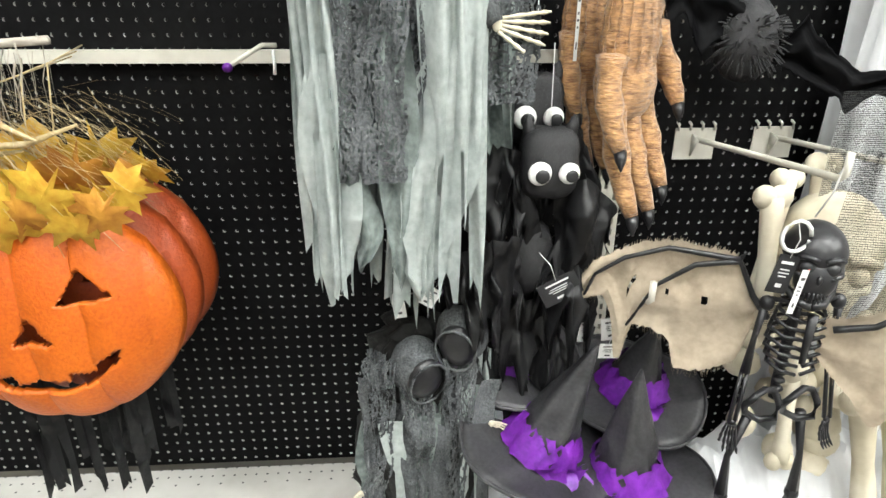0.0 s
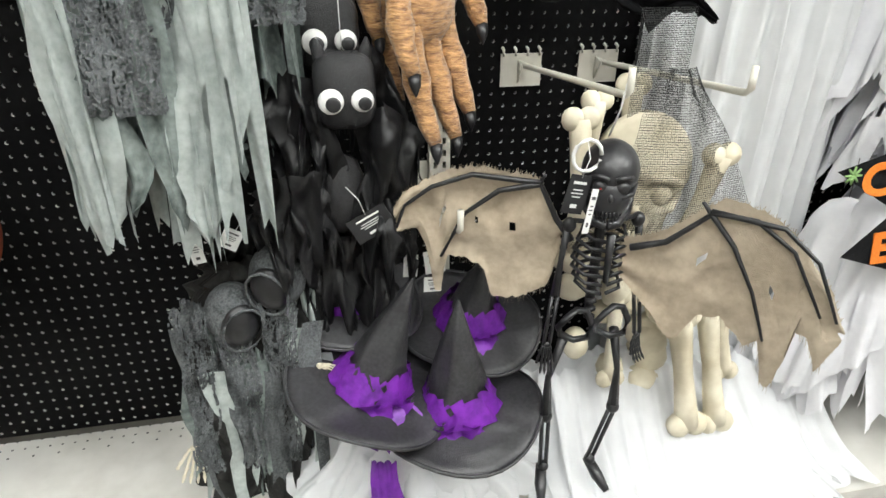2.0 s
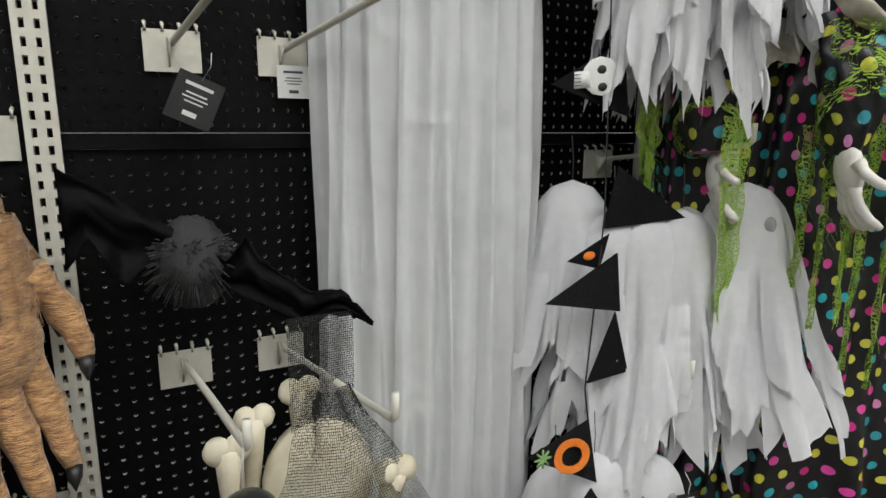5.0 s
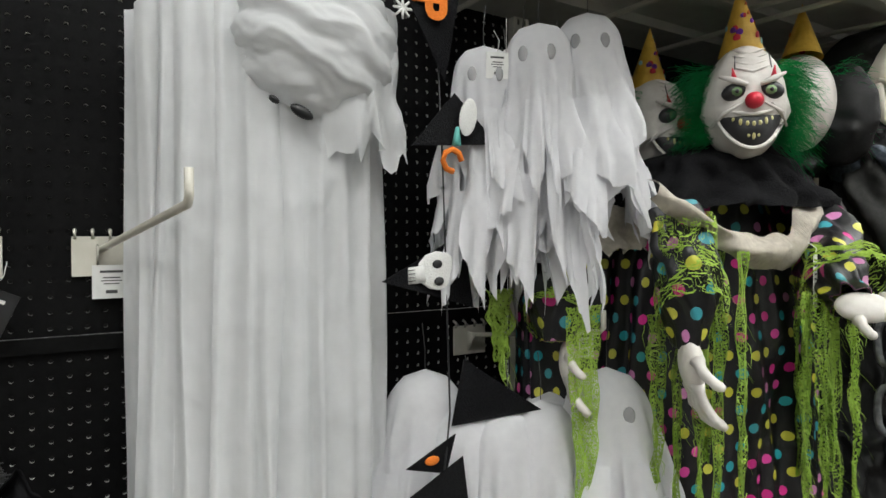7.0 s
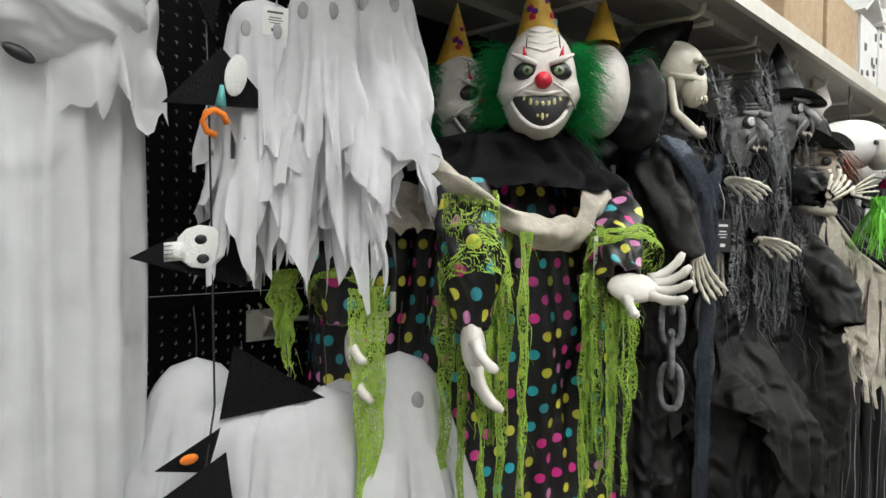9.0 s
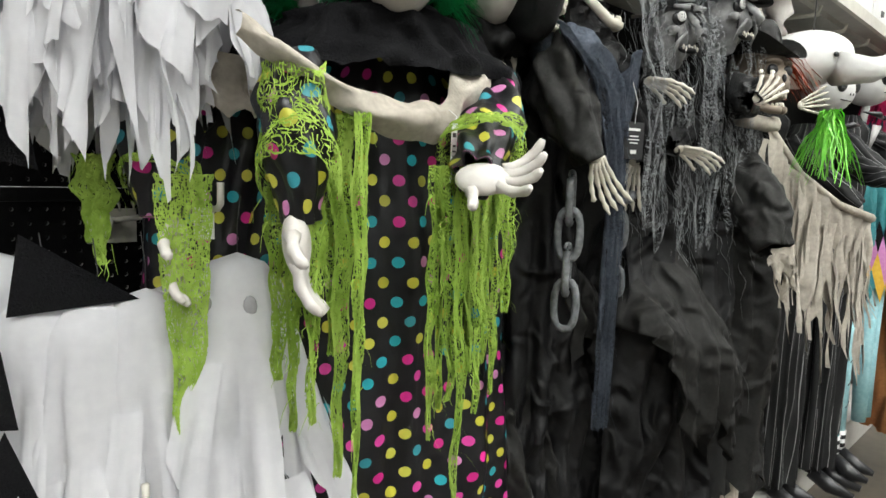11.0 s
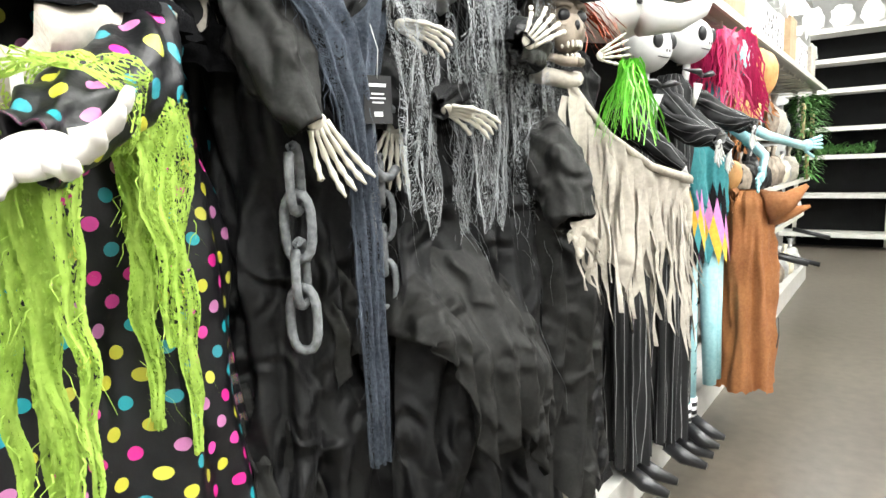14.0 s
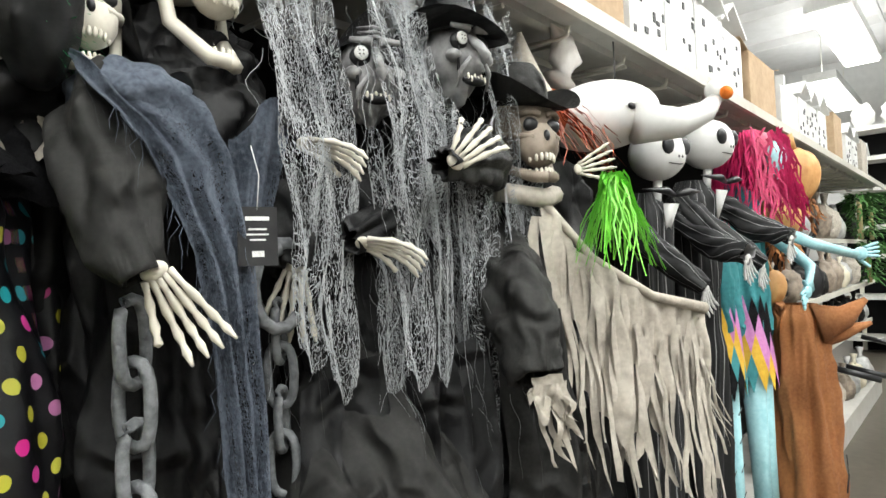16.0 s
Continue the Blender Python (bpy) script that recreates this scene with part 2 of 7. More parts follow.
    "sackbrown": mat("rust_brown_sack", (0.26, 0.09, 0.025), (0.42, 0.17, 0.055), 0.8, grain=90, blotch=5, bump=0.5, weave=260),
    "maskbrown": mat("tan_pumpkin_foam", (0.4, 0.19, 0.06), (0.58, 0.32, 0.12), 0.6, grain=30, blotch=8, bump=0.4),
    "cyan": mat("pale_blue_cloth", (0.28, 0.55, 0.6), (0.42, 0.7, 0.74), 0.7, grain=60, blotch=8),
    "pink": mat("pink_patch", (0.5, 0.16, 0.42), (0.65, 0.27, 0.55), 0.75),
    "gold": mat("gold_patch", (0.6, 0.34, 0.02), (0.75, 0.48, 0.05), 0.75),
    "tealpatch": mat("teal_patch", (0.02, 0.17, 0.19), (0.05, 0.28, 0.3), 0.75),
    "green": mat("plastic_greenery", (0.02, 0.1, 0.015), (0.08, 0.22, 0.04), 0.6, grain=40, blotch=14),
    "brightgreen": mat("bright_green_tinsel", (0.1, 0.5, 0.03), (0.25, 0.7, 0.08), 0.4),
    "net": mat("black_net", (0.012, 0.012, 0.012), (0.03, 0.03, 0.03), 0.9),
    "glitter": mat("black_glitter", (0.002, 0.002, 0.002), (0.03, 0.03, 0.033), 0.5, grain=700, blotch=500, bump=0.6, spec=0.6),
    "clear": mat("grey_clear_bags", (0.25, 0.25, 0.25), (0.6, 0.6, 0.58), 0.3, grain=20, blotch=9, bump=0.5),
    "lampglow": glow("lit_diffuser", (1.0, 0.98, 0.94), 12.0),
    "redglow": glow("red_led", (0.9, 0.01, 0.03), 1.5),
}
DOTS = dots_mat("polka_dot_satin", (0.004, 0.004, 0.005), 0.047, 0.0098, [(0.62, 0.02, 0.24), (0.55, 0.2, 0.42), (0.02, 0.36, 0.42), (0.55, 0.52, 0.05), (0.7, 0.06, 0.34), (0.04, 0.3, 0.36), (0.6, 0.58, 0.08)])
M["dots"] = DOTS
M["pinstripe"] = stripes_mat("black_pinstripe", (0.0045, 0.0045, 0.005), (0.3, 0.3, 0.3), 0.026, 0.055)
M["bands"] = stripes_mat("black_white_bands", (0.01, 0.01, 0.01), (0.75, 0.75, 0.75), 0.036, 0.5, axis=1)


# ---- mesh tools ----
class Build:
    """Collects pieces of one mesh: points, faces, a material per face and UV metres per point."""

    def __init__(self):
        self.v, self.f, self.m, self.uv, self.mats, self.marks = [], [], [], [], [], []

    def slot(self, name):
        if name not in self.mats:
            self.mats.append(name)
        return self.mats.index(name)

    def add(self, pts, faces, material, uvs=None):
        base, k = len(self.v), self.slot(material)
        self.v += [tuple(p) for p in pts]
        self.uv += list(uvs) if uvs else [(p[0], p[2]) for p in self.v[base:]]
        self.f += [tuple(i + base for i in f) for f in faces]
        self.m += [k] * len(faces)

    def grid(self, rows, material, closed=False, uvs=None, hole=None):
        """A sheet through rows of points; closed joins the last column to the first; hole(i, j) leaves a face out."""
        n, w = len(rows), len(rows[0])
        pts = [p for r in rows for p in r]
        fs = []
        for i in range(n - 1):
            for j in range(w if closed else w - 1):
                if hole and hole(i, j):
                    continue
                k = (j + 1) % w
                fs.append((i * w + j, i * w + k, (i + 1) * w + k, (i + 1) * w + j))
        self.add(pts, fs, material, uvs)

    def tube(self, path, radii, material, sides=8, caps=True, flat=1.0):
        path = [Vector(p) for p in path]
        if not isinstance(radii, (list, tuple)):
            radii = [radii] * len(path)
        rows, ref = [], Vector((0.31, 0.17, 0.94))
        for i, p in enumerate(path):
            d = path[min(i + 1, len(path) - 1)] - path[max(i - 1, 0)]
            d = d.normalized() if d.length > 1e-9 else Vector((0, 0, 1))
            a = d.cross(ref if abs(d.dot(ref)) < 0.95 else Vector((1, 0, 0))).normalized()
            b = d.cross(a)
            rows.append([p + (a * math.cos(t) + b * math.sin(t) * flat) * radii[i] for t in [2 * math.pi * k / sides for k in range(sides)]])
        run, uv = 0.0, []
        for i, p in enumerate(path):
            run += (p - path[i - 1]).length if i else 0.0
            uv += [(6.283 * k / sides * radii[i], run) for k in range(sides)]
        self.grid(rows, material, True, uv)
        if caps:
            base = len(self.v) - len(rows) * sides
            k = self.slot(material)
            self.f += [tuple(base + j for j in reversed(range(sides))), tuple(base + (len(rows) - 1) * sides + j for j in range(sides))]
            self.m += [k, k]

    def ball(self, c, r, material, m=None, seg=14, rings=9, shape=None):
        """An ellipsoid about c with radii r, turned by m; shape(unit direction) scales the radius."""
        m = m or Matrix.Identity(4)
        rows = []
        for i in range(rings + 1):
            ph = math.pi * i / rings
            row = []
            for j in range(seg):
                th = 2 * math.pi * j / seg
                u = Vector((math.sin(ph) * math.cos(th), math.sin(ph) * math.sin(th), math.cos(ph)))
                k = shape(u) if shape else 1.0
                row.append(Vector(c) + m.to_3x3() @ Vector((u.x * r[0] * k, u.y * r[1] * k, u.z * r[2] * k)))
            rows.append(row)
        self.grid(rows, material, True)

    def box(self, c, s, material, m=None):
        m = (m or Matrix.Identity(4)).to_3x3()
        pts = [Vector(c) + m @ Vector((x * s[0] / 2, y * s[1] / 2, z * s[2] / 2)) for x in (-1, 1) for y in (-1, 1) for z in (-1, 1)]
        self.add(pts, [(0, 1, 3, 2), (4, 6, 7, 5), (0, 4, 5, 1), (2, 3, 7, 6), (0, 2, 6, 4), (1, 5, 7, 3)], material)

    def slab(self, outline, thick, material, m=None):
        """A flat plate with that outline in its own x, z plane, thick along y, placed by m."""
        m = m or Matrix.Identity(4)
        n = len(outline)
        pts = [m @ Vector((x, -thick / 2, z)) for x, z in outline] + [m @ Vector((x, thick / 2, z)) for x, z in outline]
        fs = [tuple(range(n)), tuple(reversed(range(n, 2 * n)))] + [(i, i + n, (i + 1) % n + n, (i + 1) % n) for i in range(n)]
        self.add(pts, fs, material)

    def mesh(self, name, smooth=True):
        me = bpy.data.meshes.new(name)
        me.from_pydata(self.v, [], self.f)
        for n in self.mats:
            me.materials.append(M[n])
        me.polygons.foreach_set("material_index", self.m)
        me.polygons.foreach_set("use_smooth", [smooth] * len(self.f))
        layer = me.uv_layers.new(name="UVMap")
        idx = np.empty(len(me.loops), dtype=np.int32)
        me.loops.foreach_get("vertex_index", idx)
        layer.data.foreach_set("uv", np.array(self.uv, dtype=np.float32)[idx].ravel())
        me.update()
        return me

    def mark(self, name, label=""):
        """What is added from here on becomes a part of that name under the thing."""
        self.marks.append((len(self.f), name, label))

    def piece(self, f0, f1):
        """A copy of faces f0 to f1 with only the points that they use."""
        p, at = Build(), {}
        for f, k in zip(self.f[f0:f1], self.m[f0:f1]):
            for i in f:
                if i not in at:
                    at[i] = len(p.v)
                    p.v.append(self.v[i])
                    p.uv.append(self.uv[i])
            p.f.append(tuple(at[i] for i in f))
            p.m.append(p.slot(self.mats[k]))
        return p

    def thing(self, name, label="", category="", group="", kind="", smooth=True, thick=0.0):
        if self.marks:
            ends = [m[0] for m in self.marks[1:]] + [len(self.f)]
            ob = self.piece(0, self.marks[0][0]).thing(name, label, category, group, kind, smooth, thick) if self.marks[0][0] else empty(name, self.v[0], label, category, group, kind)
            for (f0, part_name, part_label), f1 in zip(self.marks, ends):
                if f1 > f0:
                    child = self.piece(f0, f1).part(part_name, ob, part_label, smooth)
                    if not self.marks[0][0]:
                        child.matrix_parent_inverse = Matrix.Translation(-Vector(self.v[0]))
                    if thick:
                        t = child.modifiers.new("thickness", "SOLIDIFY")
                        t.thickness, t.offset = thick, 0
            return ob
        ob = new(name, self.mesh(name, smooth))
        if thick:
            s = ob.modifiers.new("thickness", "SOLIDIFY")
            s.thickness, s.offset = thick, 0
        return tagged(ob, label, category, group, kind)

    def part(self, name, parent, label="", smooth=True):
        ob = new(name, self.mesh(name, smooth))
        ob.parent = parent
        if label:
            ob["label"] = label
        return ob


def empty(name, place=(0, 0, 0), label="", category="", group="", kind=""):
    ob = new(name)
    ob.location = place
    ob.empty_display_size = 0.05
    return tagged(ob, label, category, group, kind)


def wob(x, y=0.0, z=0.0, s=1.0):
    return noise.noise(Vector((x * s, y * s, z * s)))


def tri(t):
    return abs((t % 1.0) * 2 - 1) * 2 - 1


def crumple(u, v, seed, size=0.09):
    """Sharp-creased folds of stiff cloth at (u, v) metres: crossed triangle waves, bent by noise, from -1 to 1."""
    w = wob(u * 7, v * 7, seed) * 0.7
    a = tri(u / size + 0.35 * v / size + w + seed)
    c = tri(0.55 * u / size - 0.8 * v / size + 1.3 * w + seed * 1.7)
    d = tri(1.3 * u / size + 1.5 * v / size - 0.8 * w + seed * 2.3)
    return 0.5 * a * (0.5 + 0.5 * c) + 0.3 * c + 0.2 * d * a


def rnd(a, b):
    return random.uniform(a, b)


# ---- large structure ----
WALL, DECK, PITCH = 0.96, 0.17, 0.0254
UPRIGHT = 0.672

b = Build()
b.box((5.0, -1.5, -0.05), (22, 9, 0.1), "floor")
b.thing("floor", "worn brown-grey polished concrete shop floor", "floor", kind="structure", smooth=False)

b = Build()
b.box((5.0, -1.5, 5.05), (22, 9, 0.1), "ceiling")
for i in range(12):
    b.box((-4 + i * 1.6, -1.5, 4.93), (0.05, 9, 0.14), "ceiling")
for i in range(5):
    b.box((5.0, 0.6 - i * 1.1, 4.82), (22, 0.04, 0.06), "ceiling")
b.thing("ceiling", "high white roof deck with painted joists and rails", "ceiling", kind="structure", smooth=False)

# added walls that close the room; their pale tone returns fill light
for nm, c, sz in [("wall_north", (5, 2.95, 2.5), (22, 0.1, 5)), ("wall_south", (5, -5.95, 2.5), (22, 0.1, 5)), ("wall_west", (-5.95, -1.5, 2.5), (0.1, 9, 5)), ("wall_east", (15.95, -1.5, 2.5), (0.1, 9, 5))]:
    b = Build()
    b.box(c, sz, "wall")
    b.thing(nm, "pale wall added to close the room and bounce fill light", "wall", kind="structure", smooth=False)


def pegboard(name, x0, x1, z0, z1):
    """A black board with a real hole in every inch cell; each hole's raw edge is coloured pale for its glint."""
    b = Build()
    nx, nz = round((x1 - x0) / PITCH), round((z1 - z0) / PITCH)
    r, sides, deep = 0.0036, 6, 0.006
    pts, fs, fm = [], [], []
    corner = {}
    for i in range(nx + 1):
        for j in range(nz + 1):
            corner[i, j] = len(pts)
            pts.append((x0 + i * PITCH, WALL, z0 + j * PITCH))
    edge = []
    for i in range(nx):
        for j in range(nz):
            cx, cz = x0 + (i + 0.5) * PITCH, z0 + (j + 0.5) * PITCH
            k = len(pts)
            for d in (0, deep):
                for a in range(8):
                    t = math.pi * (a / 4 + 0.125 * 2)
                    pts.append((cx + r * math.cos(t), WALL + d, cz + r * math.sin(t)))
            q = [corner[i + 1, j + 1], corner[i, j + 1], corner[i, j], corner[i + 1, j]]
            for s in range(4):
                a0, a1, a2 = k + (2 * s) % 8, k + (2 * s + 1) % 8, k + (2 * s + 2) % 8
                fs.append((q[s], a0, a1, a2, q[(s + 1) % 4]))
            for a in range(8):
                edge.append((k + a, k + 8 + a, k + 8 + (a + 1) % 8, k + (a + 1) % 8))
    b.v, b.uv = pts, [(p[0], p[2]) for p in pts]
    b.slot("board"), b.slot("rim")
    b.f, b.m = fs + edge, [0] * len(fs) + [1] * len(edge)
    ob = b.thing(name, "black perforated pegboard back panel", "pegboard", kind="structure", smooth=False)
    c = Build()
    c.box(((x0 + x1) / 2, WALL + 0.02, (z0 + z1) / 2), (x1 - x0, 0.026, z1 - z0), "back")
    c.part("backing", ob, smooth=False)
    return ob


pegboard("pegboard_1", UPRIGHT - 0.02 - 58 * PITCH, UPRIGHT - 0.02, DECK + 0.004, DECK + 0.004 + 75 * PITCH)
pegboard("pegboard_2", UPRIGHT + 0.02, UPRIGHT + 0.02 + 46 * PITCH, DECK + 0.004, DECK + 0.004 + 45 * PITCH)
pegboard("pegboard_3", UPRIGHT + 0.02, UPRIGHT + 0.02 + 46 * PITCH, DECK + 0.03 + 45 * PITCH, DECK + 0.03 + 73 * PITCH)
b = Build()
b.box((UPRIGHT + 0.02 + 23 * PITCH, WALL - 0.002, DECK + 0.017 + 45 * PITCH), (46 * PITCH, 0.012, 0.024), "board")
b.thing("trim", "black strip joining two pegboard panels", "trim", kind="structure", smooth=False)
b = Build()
b.box((5.4, WALL + 0.012, 1.1), (7.0, 0.02, 1.86), "board")
b.thing("wall_backboard", "plain black gondola back panel", "wall", kind="structure", smooth=False)


def upright(x):
    """Steel post with two rows of slots."""
    b = Build()
    for dx in (-0.0175, 0.0, 0.0175):
        b.box((x + dx, WALL - 0.006, 1.09), (0.009 if dx else 0.012, 0.022, 2.1), "cream")
    for k in range(82):
        z = 0.06 + k * PITCH
        for dx in (-0.0095, 0.0095):
            b.box((x + dx, WALL - 0.006, z), (0.0075, 0.0215, 0.012), "cream")
    b.box((x, WALL + 0.01, 1.09), (0.04, 0.006, 2.1), "back")
    return b.thing("shelf_upright", "cream slotted steel shelving post against black board", "shelf post", "shelving posts", smooth=False)


for ux in (UPRIGHT, UPRIGHT + 1.22):
    upright(ux)

# base deck with its punched front holes, kick plate, and top display shelf
b = Build()
b.box((4.3, 0.705, DECK - 0.012), (10.4, 0.48, 0.024), "deck")
b.box((4.3, 0.475, DECK / 2 - 0.01), (10.4, 0.02, DECK - 0.02), "deck")
deck = b.thing("base_deck", "off-white perforated steel base deck of the shelving", "shelf deck", smooth=False)
b = Build()
for i in range(95):
    for j in range(3):
        x, y = -0.75 + i * PITCH, WALL - 0.016 - j * PITCH
        if j == 2 and i % 2:
            continue
        b.add([(x + 0.003 * math.cos(t * math.pi / 3), y + 0.003 * math.sin(t * math.pi / 3), DECK + 0.0006) for t in range(6)], [tuple(range(6))], "ink")
b.part("deck_holes", deck, "small dark punched holes")

SHELF_Z, SHELF_Y, SHELF_X0, SHELF_X1 = 2.0, 0.35, 1.6, 9.4
b = Build()
b.box(((SHELF_X0 + SHELF_X1) / 2, (WALL + SHELF_Y) / 2, SHELF_Z + 0.02), (SHELF_X1 - SHELF_X0, WALL - SHELF_Y, 0.012), "shelf")
shelf = b.thing("display_shelf", "long grey steel top shelf with cream front lip", "shelf", smooth=False)
b = Build()
b.box(((SHELF_X0 + SHELF_X1) / 2, SHELF_Y, SHELF_Z + 0.012), (SHELF_X1 - SHELF_X0, 0.016, 0.04), "cream")
b.part("front_lip", shelf, "cream enamel lip", smooth=False)
b = Build()
for y in (0.45, 0.62, 0.8):
    b.box(((SHELF_X0 + SHELF_X1) / 2, y, SHELF_Z + 0.004), (SHELF_X1 - SHELF_X0, 0.03, 0.022), "shelf")
x = SHELF_X0 + 0.1
while x < SHELF_X1:
    b.tube([(x, WALL - 0.02, SHELF_Z - 0.01), (x, SHELF_Y + 0.06, SHELF_Z - 0.03)], 0.006, "cream", 6)
    x += 0.3
b.part("underside_ribs", shelf, "folded stiffening ribs and hang bars", smooth=False)

b = Build()
b.box((UPRIGHT - 0.02 - 0.7, WALL - 0.012, 1.1155), (1.4, 0.02, 0.023), "cream")
b.thing("hang_rail", "cream steel hanging rail across black pegboard", "rail", smooth=False)

# fixture bodies, the extra far strip included
for lx, ly in LAMPS:
    b = Build()
    b.box((lx, ly, LAMP_Z + 0.03), (2.5, 0.42, 0.12), "housewhite")
    fx = b.thing("ceiling_light", "hanging white fluorescent strip light, lit", "ceiling light", "strip lights", smooth=False)
    b = Build()
    b.box((lx, ly, LAMP_Z - 0.045), (2.4, 0.36, 0.03), "lampglow")
    b.part("diffuser", fx, "glowing diffuser", smooth=False)
    for dx in (-1, 1):
        b = Build()
        b.tube([(lx + dx, ly, LAMP_Z + 0.08), (lx + dx, ly, 5.0)], 0.006, "cream", 6)
        b.part("suspension_rod", fx)

# ---- cloth, hair and bone helpers ----
def drape(b, top, zlow, material, folds=6, depth=0.012, flare=0.0, bulge=0.0, rag=0.03, rows=16, seed=0.0, cut=0.0):
    """A sheet hung from the points of top down to zlow, with folds that deepen and a torn hem; cut leaves slits at the hem."""
    cols = max(18, folds * 7)
    out, uv = [], []
    for i in range(rows + 1):
        v = i / rows
        row = []
        for j in range(cols + 1):
            u = j / cols
            k = u * (len(top) - 1)
            a, c = Vector(top[int(min(k, len(top) - 2))]), Vector(top[int(min(k, len(top) - 2)) + 1])
            p = a.lerp(c, k - int(min(k, len(top) - 2)))
            tooth = abs((u * folds * 1.7 + seed) % 1 - 0.5) * 2
            zb = zlow + rag * (0.25 * tooth + 1.6 * wob(u * 9, seed, 3.1) + 0.5 * wob(u * 31, seed, 1.7))
            z = p.z + (zb - p.z) * v
            f = math.sin(2 * math.pi * (folds * u + 0.5 * wob(u * 3, v * 1.5, seed)) + seed) * depth * (0.35 + 0.65 * v)
            f += wob(u * 7, v * 4, seed + 5) * depth * 1.1
            if material in ("blackcloth", "charcoal", "rag"):
                f += crumple(u * 0.3, z * 0.3, seed, 0.09) * depth * (0.4 if material == "rag" else 0.9)
            x = p.x + flare * (u - 0.5) * v + wob(u * 5, v * 3, seed + 9) * depth
            row.append(Vector((x, p.y - bulge * math.sin(math.pi * min(1, v * 1.2)) + f, z)))
            uv.append((u * 0.5, z))
        out.append(row)
    slit = (lambda i, j: i > rows * (1 - cut) and wob(j * 0.45, seed, 7.7) > 0.26 + 0.3 * (1 - i / rows)) if cut else None
    b.grid(out, material, False, uv, slit)


def robe(b, c, profile, material, folds=11, depth=0.02, rag=0.04, cols=90, seed=0.0, turn=0.0, steps=46):
    """A hanging garment: closed loft about c through (z, rx, ry) with folds deepening to the hem."""
    out, uv = [], []
    zs = [p[0] for p in profile]
    for i in range(steps + 1):
        v = i / steps
        z0 = zs[0] + (zs[-1] - zs[0]) * v
        k = 0
        while k < len(zs) - 2 and z0 < zs[k + 1]:
            k += 1
        t = (z0 - zs[k]) / (zs[k + 1] - zs[k])
        t = t * t * (3 - 2 * t)
        rx, ry = (profile[k][n] + (profile[k + 1][n] - profile[k][n]) * t for n in (1, 2))
        row = []
        for j in range(cols):
            a = 2 * math.pi * j / cols
            w = math.sin(folds * a + 1.3 * wob(math.cos(a) * 2, math.sin(a) * 2, v * 2 + seed) * 3 + seed) * depth * (0.15 + 0.85 * v)
            w -= abs(wob(math.cos(a) * 3 + v, math.sin(a) * 3 + seed, v * 5 + 4)) * depth * 1.6
            w += wob(math.cos(a) * 4, math.sin(a) * 4 + seed, v * 6) * depth * 0.5
            if material in ("blackcloth", "charcoal"):
                w += crumple(a * rx, z0 * 0.35, seed, 0.12) * depth * 1.7 + crumple(a * rx, z0 * 0.45, seed + 2.1, 0.055) * depth * 0.55
            z = z0 + (rag * (wob(j * 0.31, seed, 2.2) + 0.6 * wob(j * 1.3, seed, 0.2)) if i == steps else 0)
            x, y = (rx + w) * math.cos(a), (ry + w) * math.sin(a)
            ct, st = math.cos(turn), math.sin(turn)
            row.append(Vector((c[0] + x * ct - y * st, c[1] + x * st + y * ct, z)))
            uv.append((a * 0.5 * (profile[0][1] + profile[-1][1]) * 0.5 * 2, z))
        out.append(row)
    b.grid(out, material, True, uv)


def sheet(b, top, bottom, depth, material, cols=48, rows=18, fold=0.006, seed=0.0, hole=None):
    """Cloth spread between an upper and a lower edge, both given as (x, z) points; depth(x) is its y. Returns its rows."""
    def along(line, x):
        for (x0, z0), (x1, z1) in zip(line, line[1:]):
            if x0 <= x <= x1 or x1 <= x <= x0:
                return z0 + (z1 - z0) * ((x - x0) / (x1 - x0) if x1 != x0 else 0)
        return line[-1][1]
    out, uv = [], []
    for i in range(cols + 1):
        x = top[0][0] + (top[-1][0] - top[0][0]) * i / cols
        zt, zb = along(top, x), along(bottom, x)
        row = []
        for k in range(rows + 1):
            v = k / rows
            f = fold * (crumple(x, (zt + (zb - zt) * v) * 0.8, seed, 0.1) * 0.8 + math.sin(11 * v + 26 * x + 2 * wob(x * 6, v * 3, seed)) * 0.5 + wob(x * 30, v * 9, seed) * 0.5)
            row.append(Vector((x + 0.004 * wob(v * 5, x * 20, seed), depth(x) + f, zt + (zb - zt) * v + (0.006 * wob(x * 160, seed, 1.3) if k in (0, rows) else 0))))
            uv.append((x, zt + (zb - zt) * v))
        out.append(row)
    b.grid(out, material, False, uv, hole)
    return out


def gauze(b, surface, nu, nv, material, w=0.0012, drop=0.25, seed=0, loose=0.6):
    """Open-weave cloth: single threads along both ways of surface(u, v), some missing."""
    rng = random.Random(seed)
    pts = [[Vector(surface(min(1, max(0, i / nu + rng.uniform(-loose, loose) / nu)), min(1, max(0, j / nv + rng.uniform(-loose, loose) / nv)))) for j in range(nv + 1)] for i in range(nu + 1)]
    vs, fs = [], []
    for i in range(nu + 1):
        for j in range(nv + 1):
            for di, dj in ((1, 0), (0, 1)):
                if i + di > nu or j + dj > nv or rng.random() < drop * (1.5 if di else 0.55) * (1 + 1.6 * wob(i * 0.3, j * 0.12, seed * 1.7)):
                    continue
                p, q = pts[i][j], pts[i + di][j + dj]
                ww = w * rng.uniform(0.5, 1.8)
                o = Vector((0, 0, ww)) if di else Vector((ww, ww * 0.4, 0))
                k = len(vs)
                vs += [p - o, q - o, q + o, p + o]
                fs.append((k, k + 1, k + 2, k + 3))
    b.add(vs, fs, material)


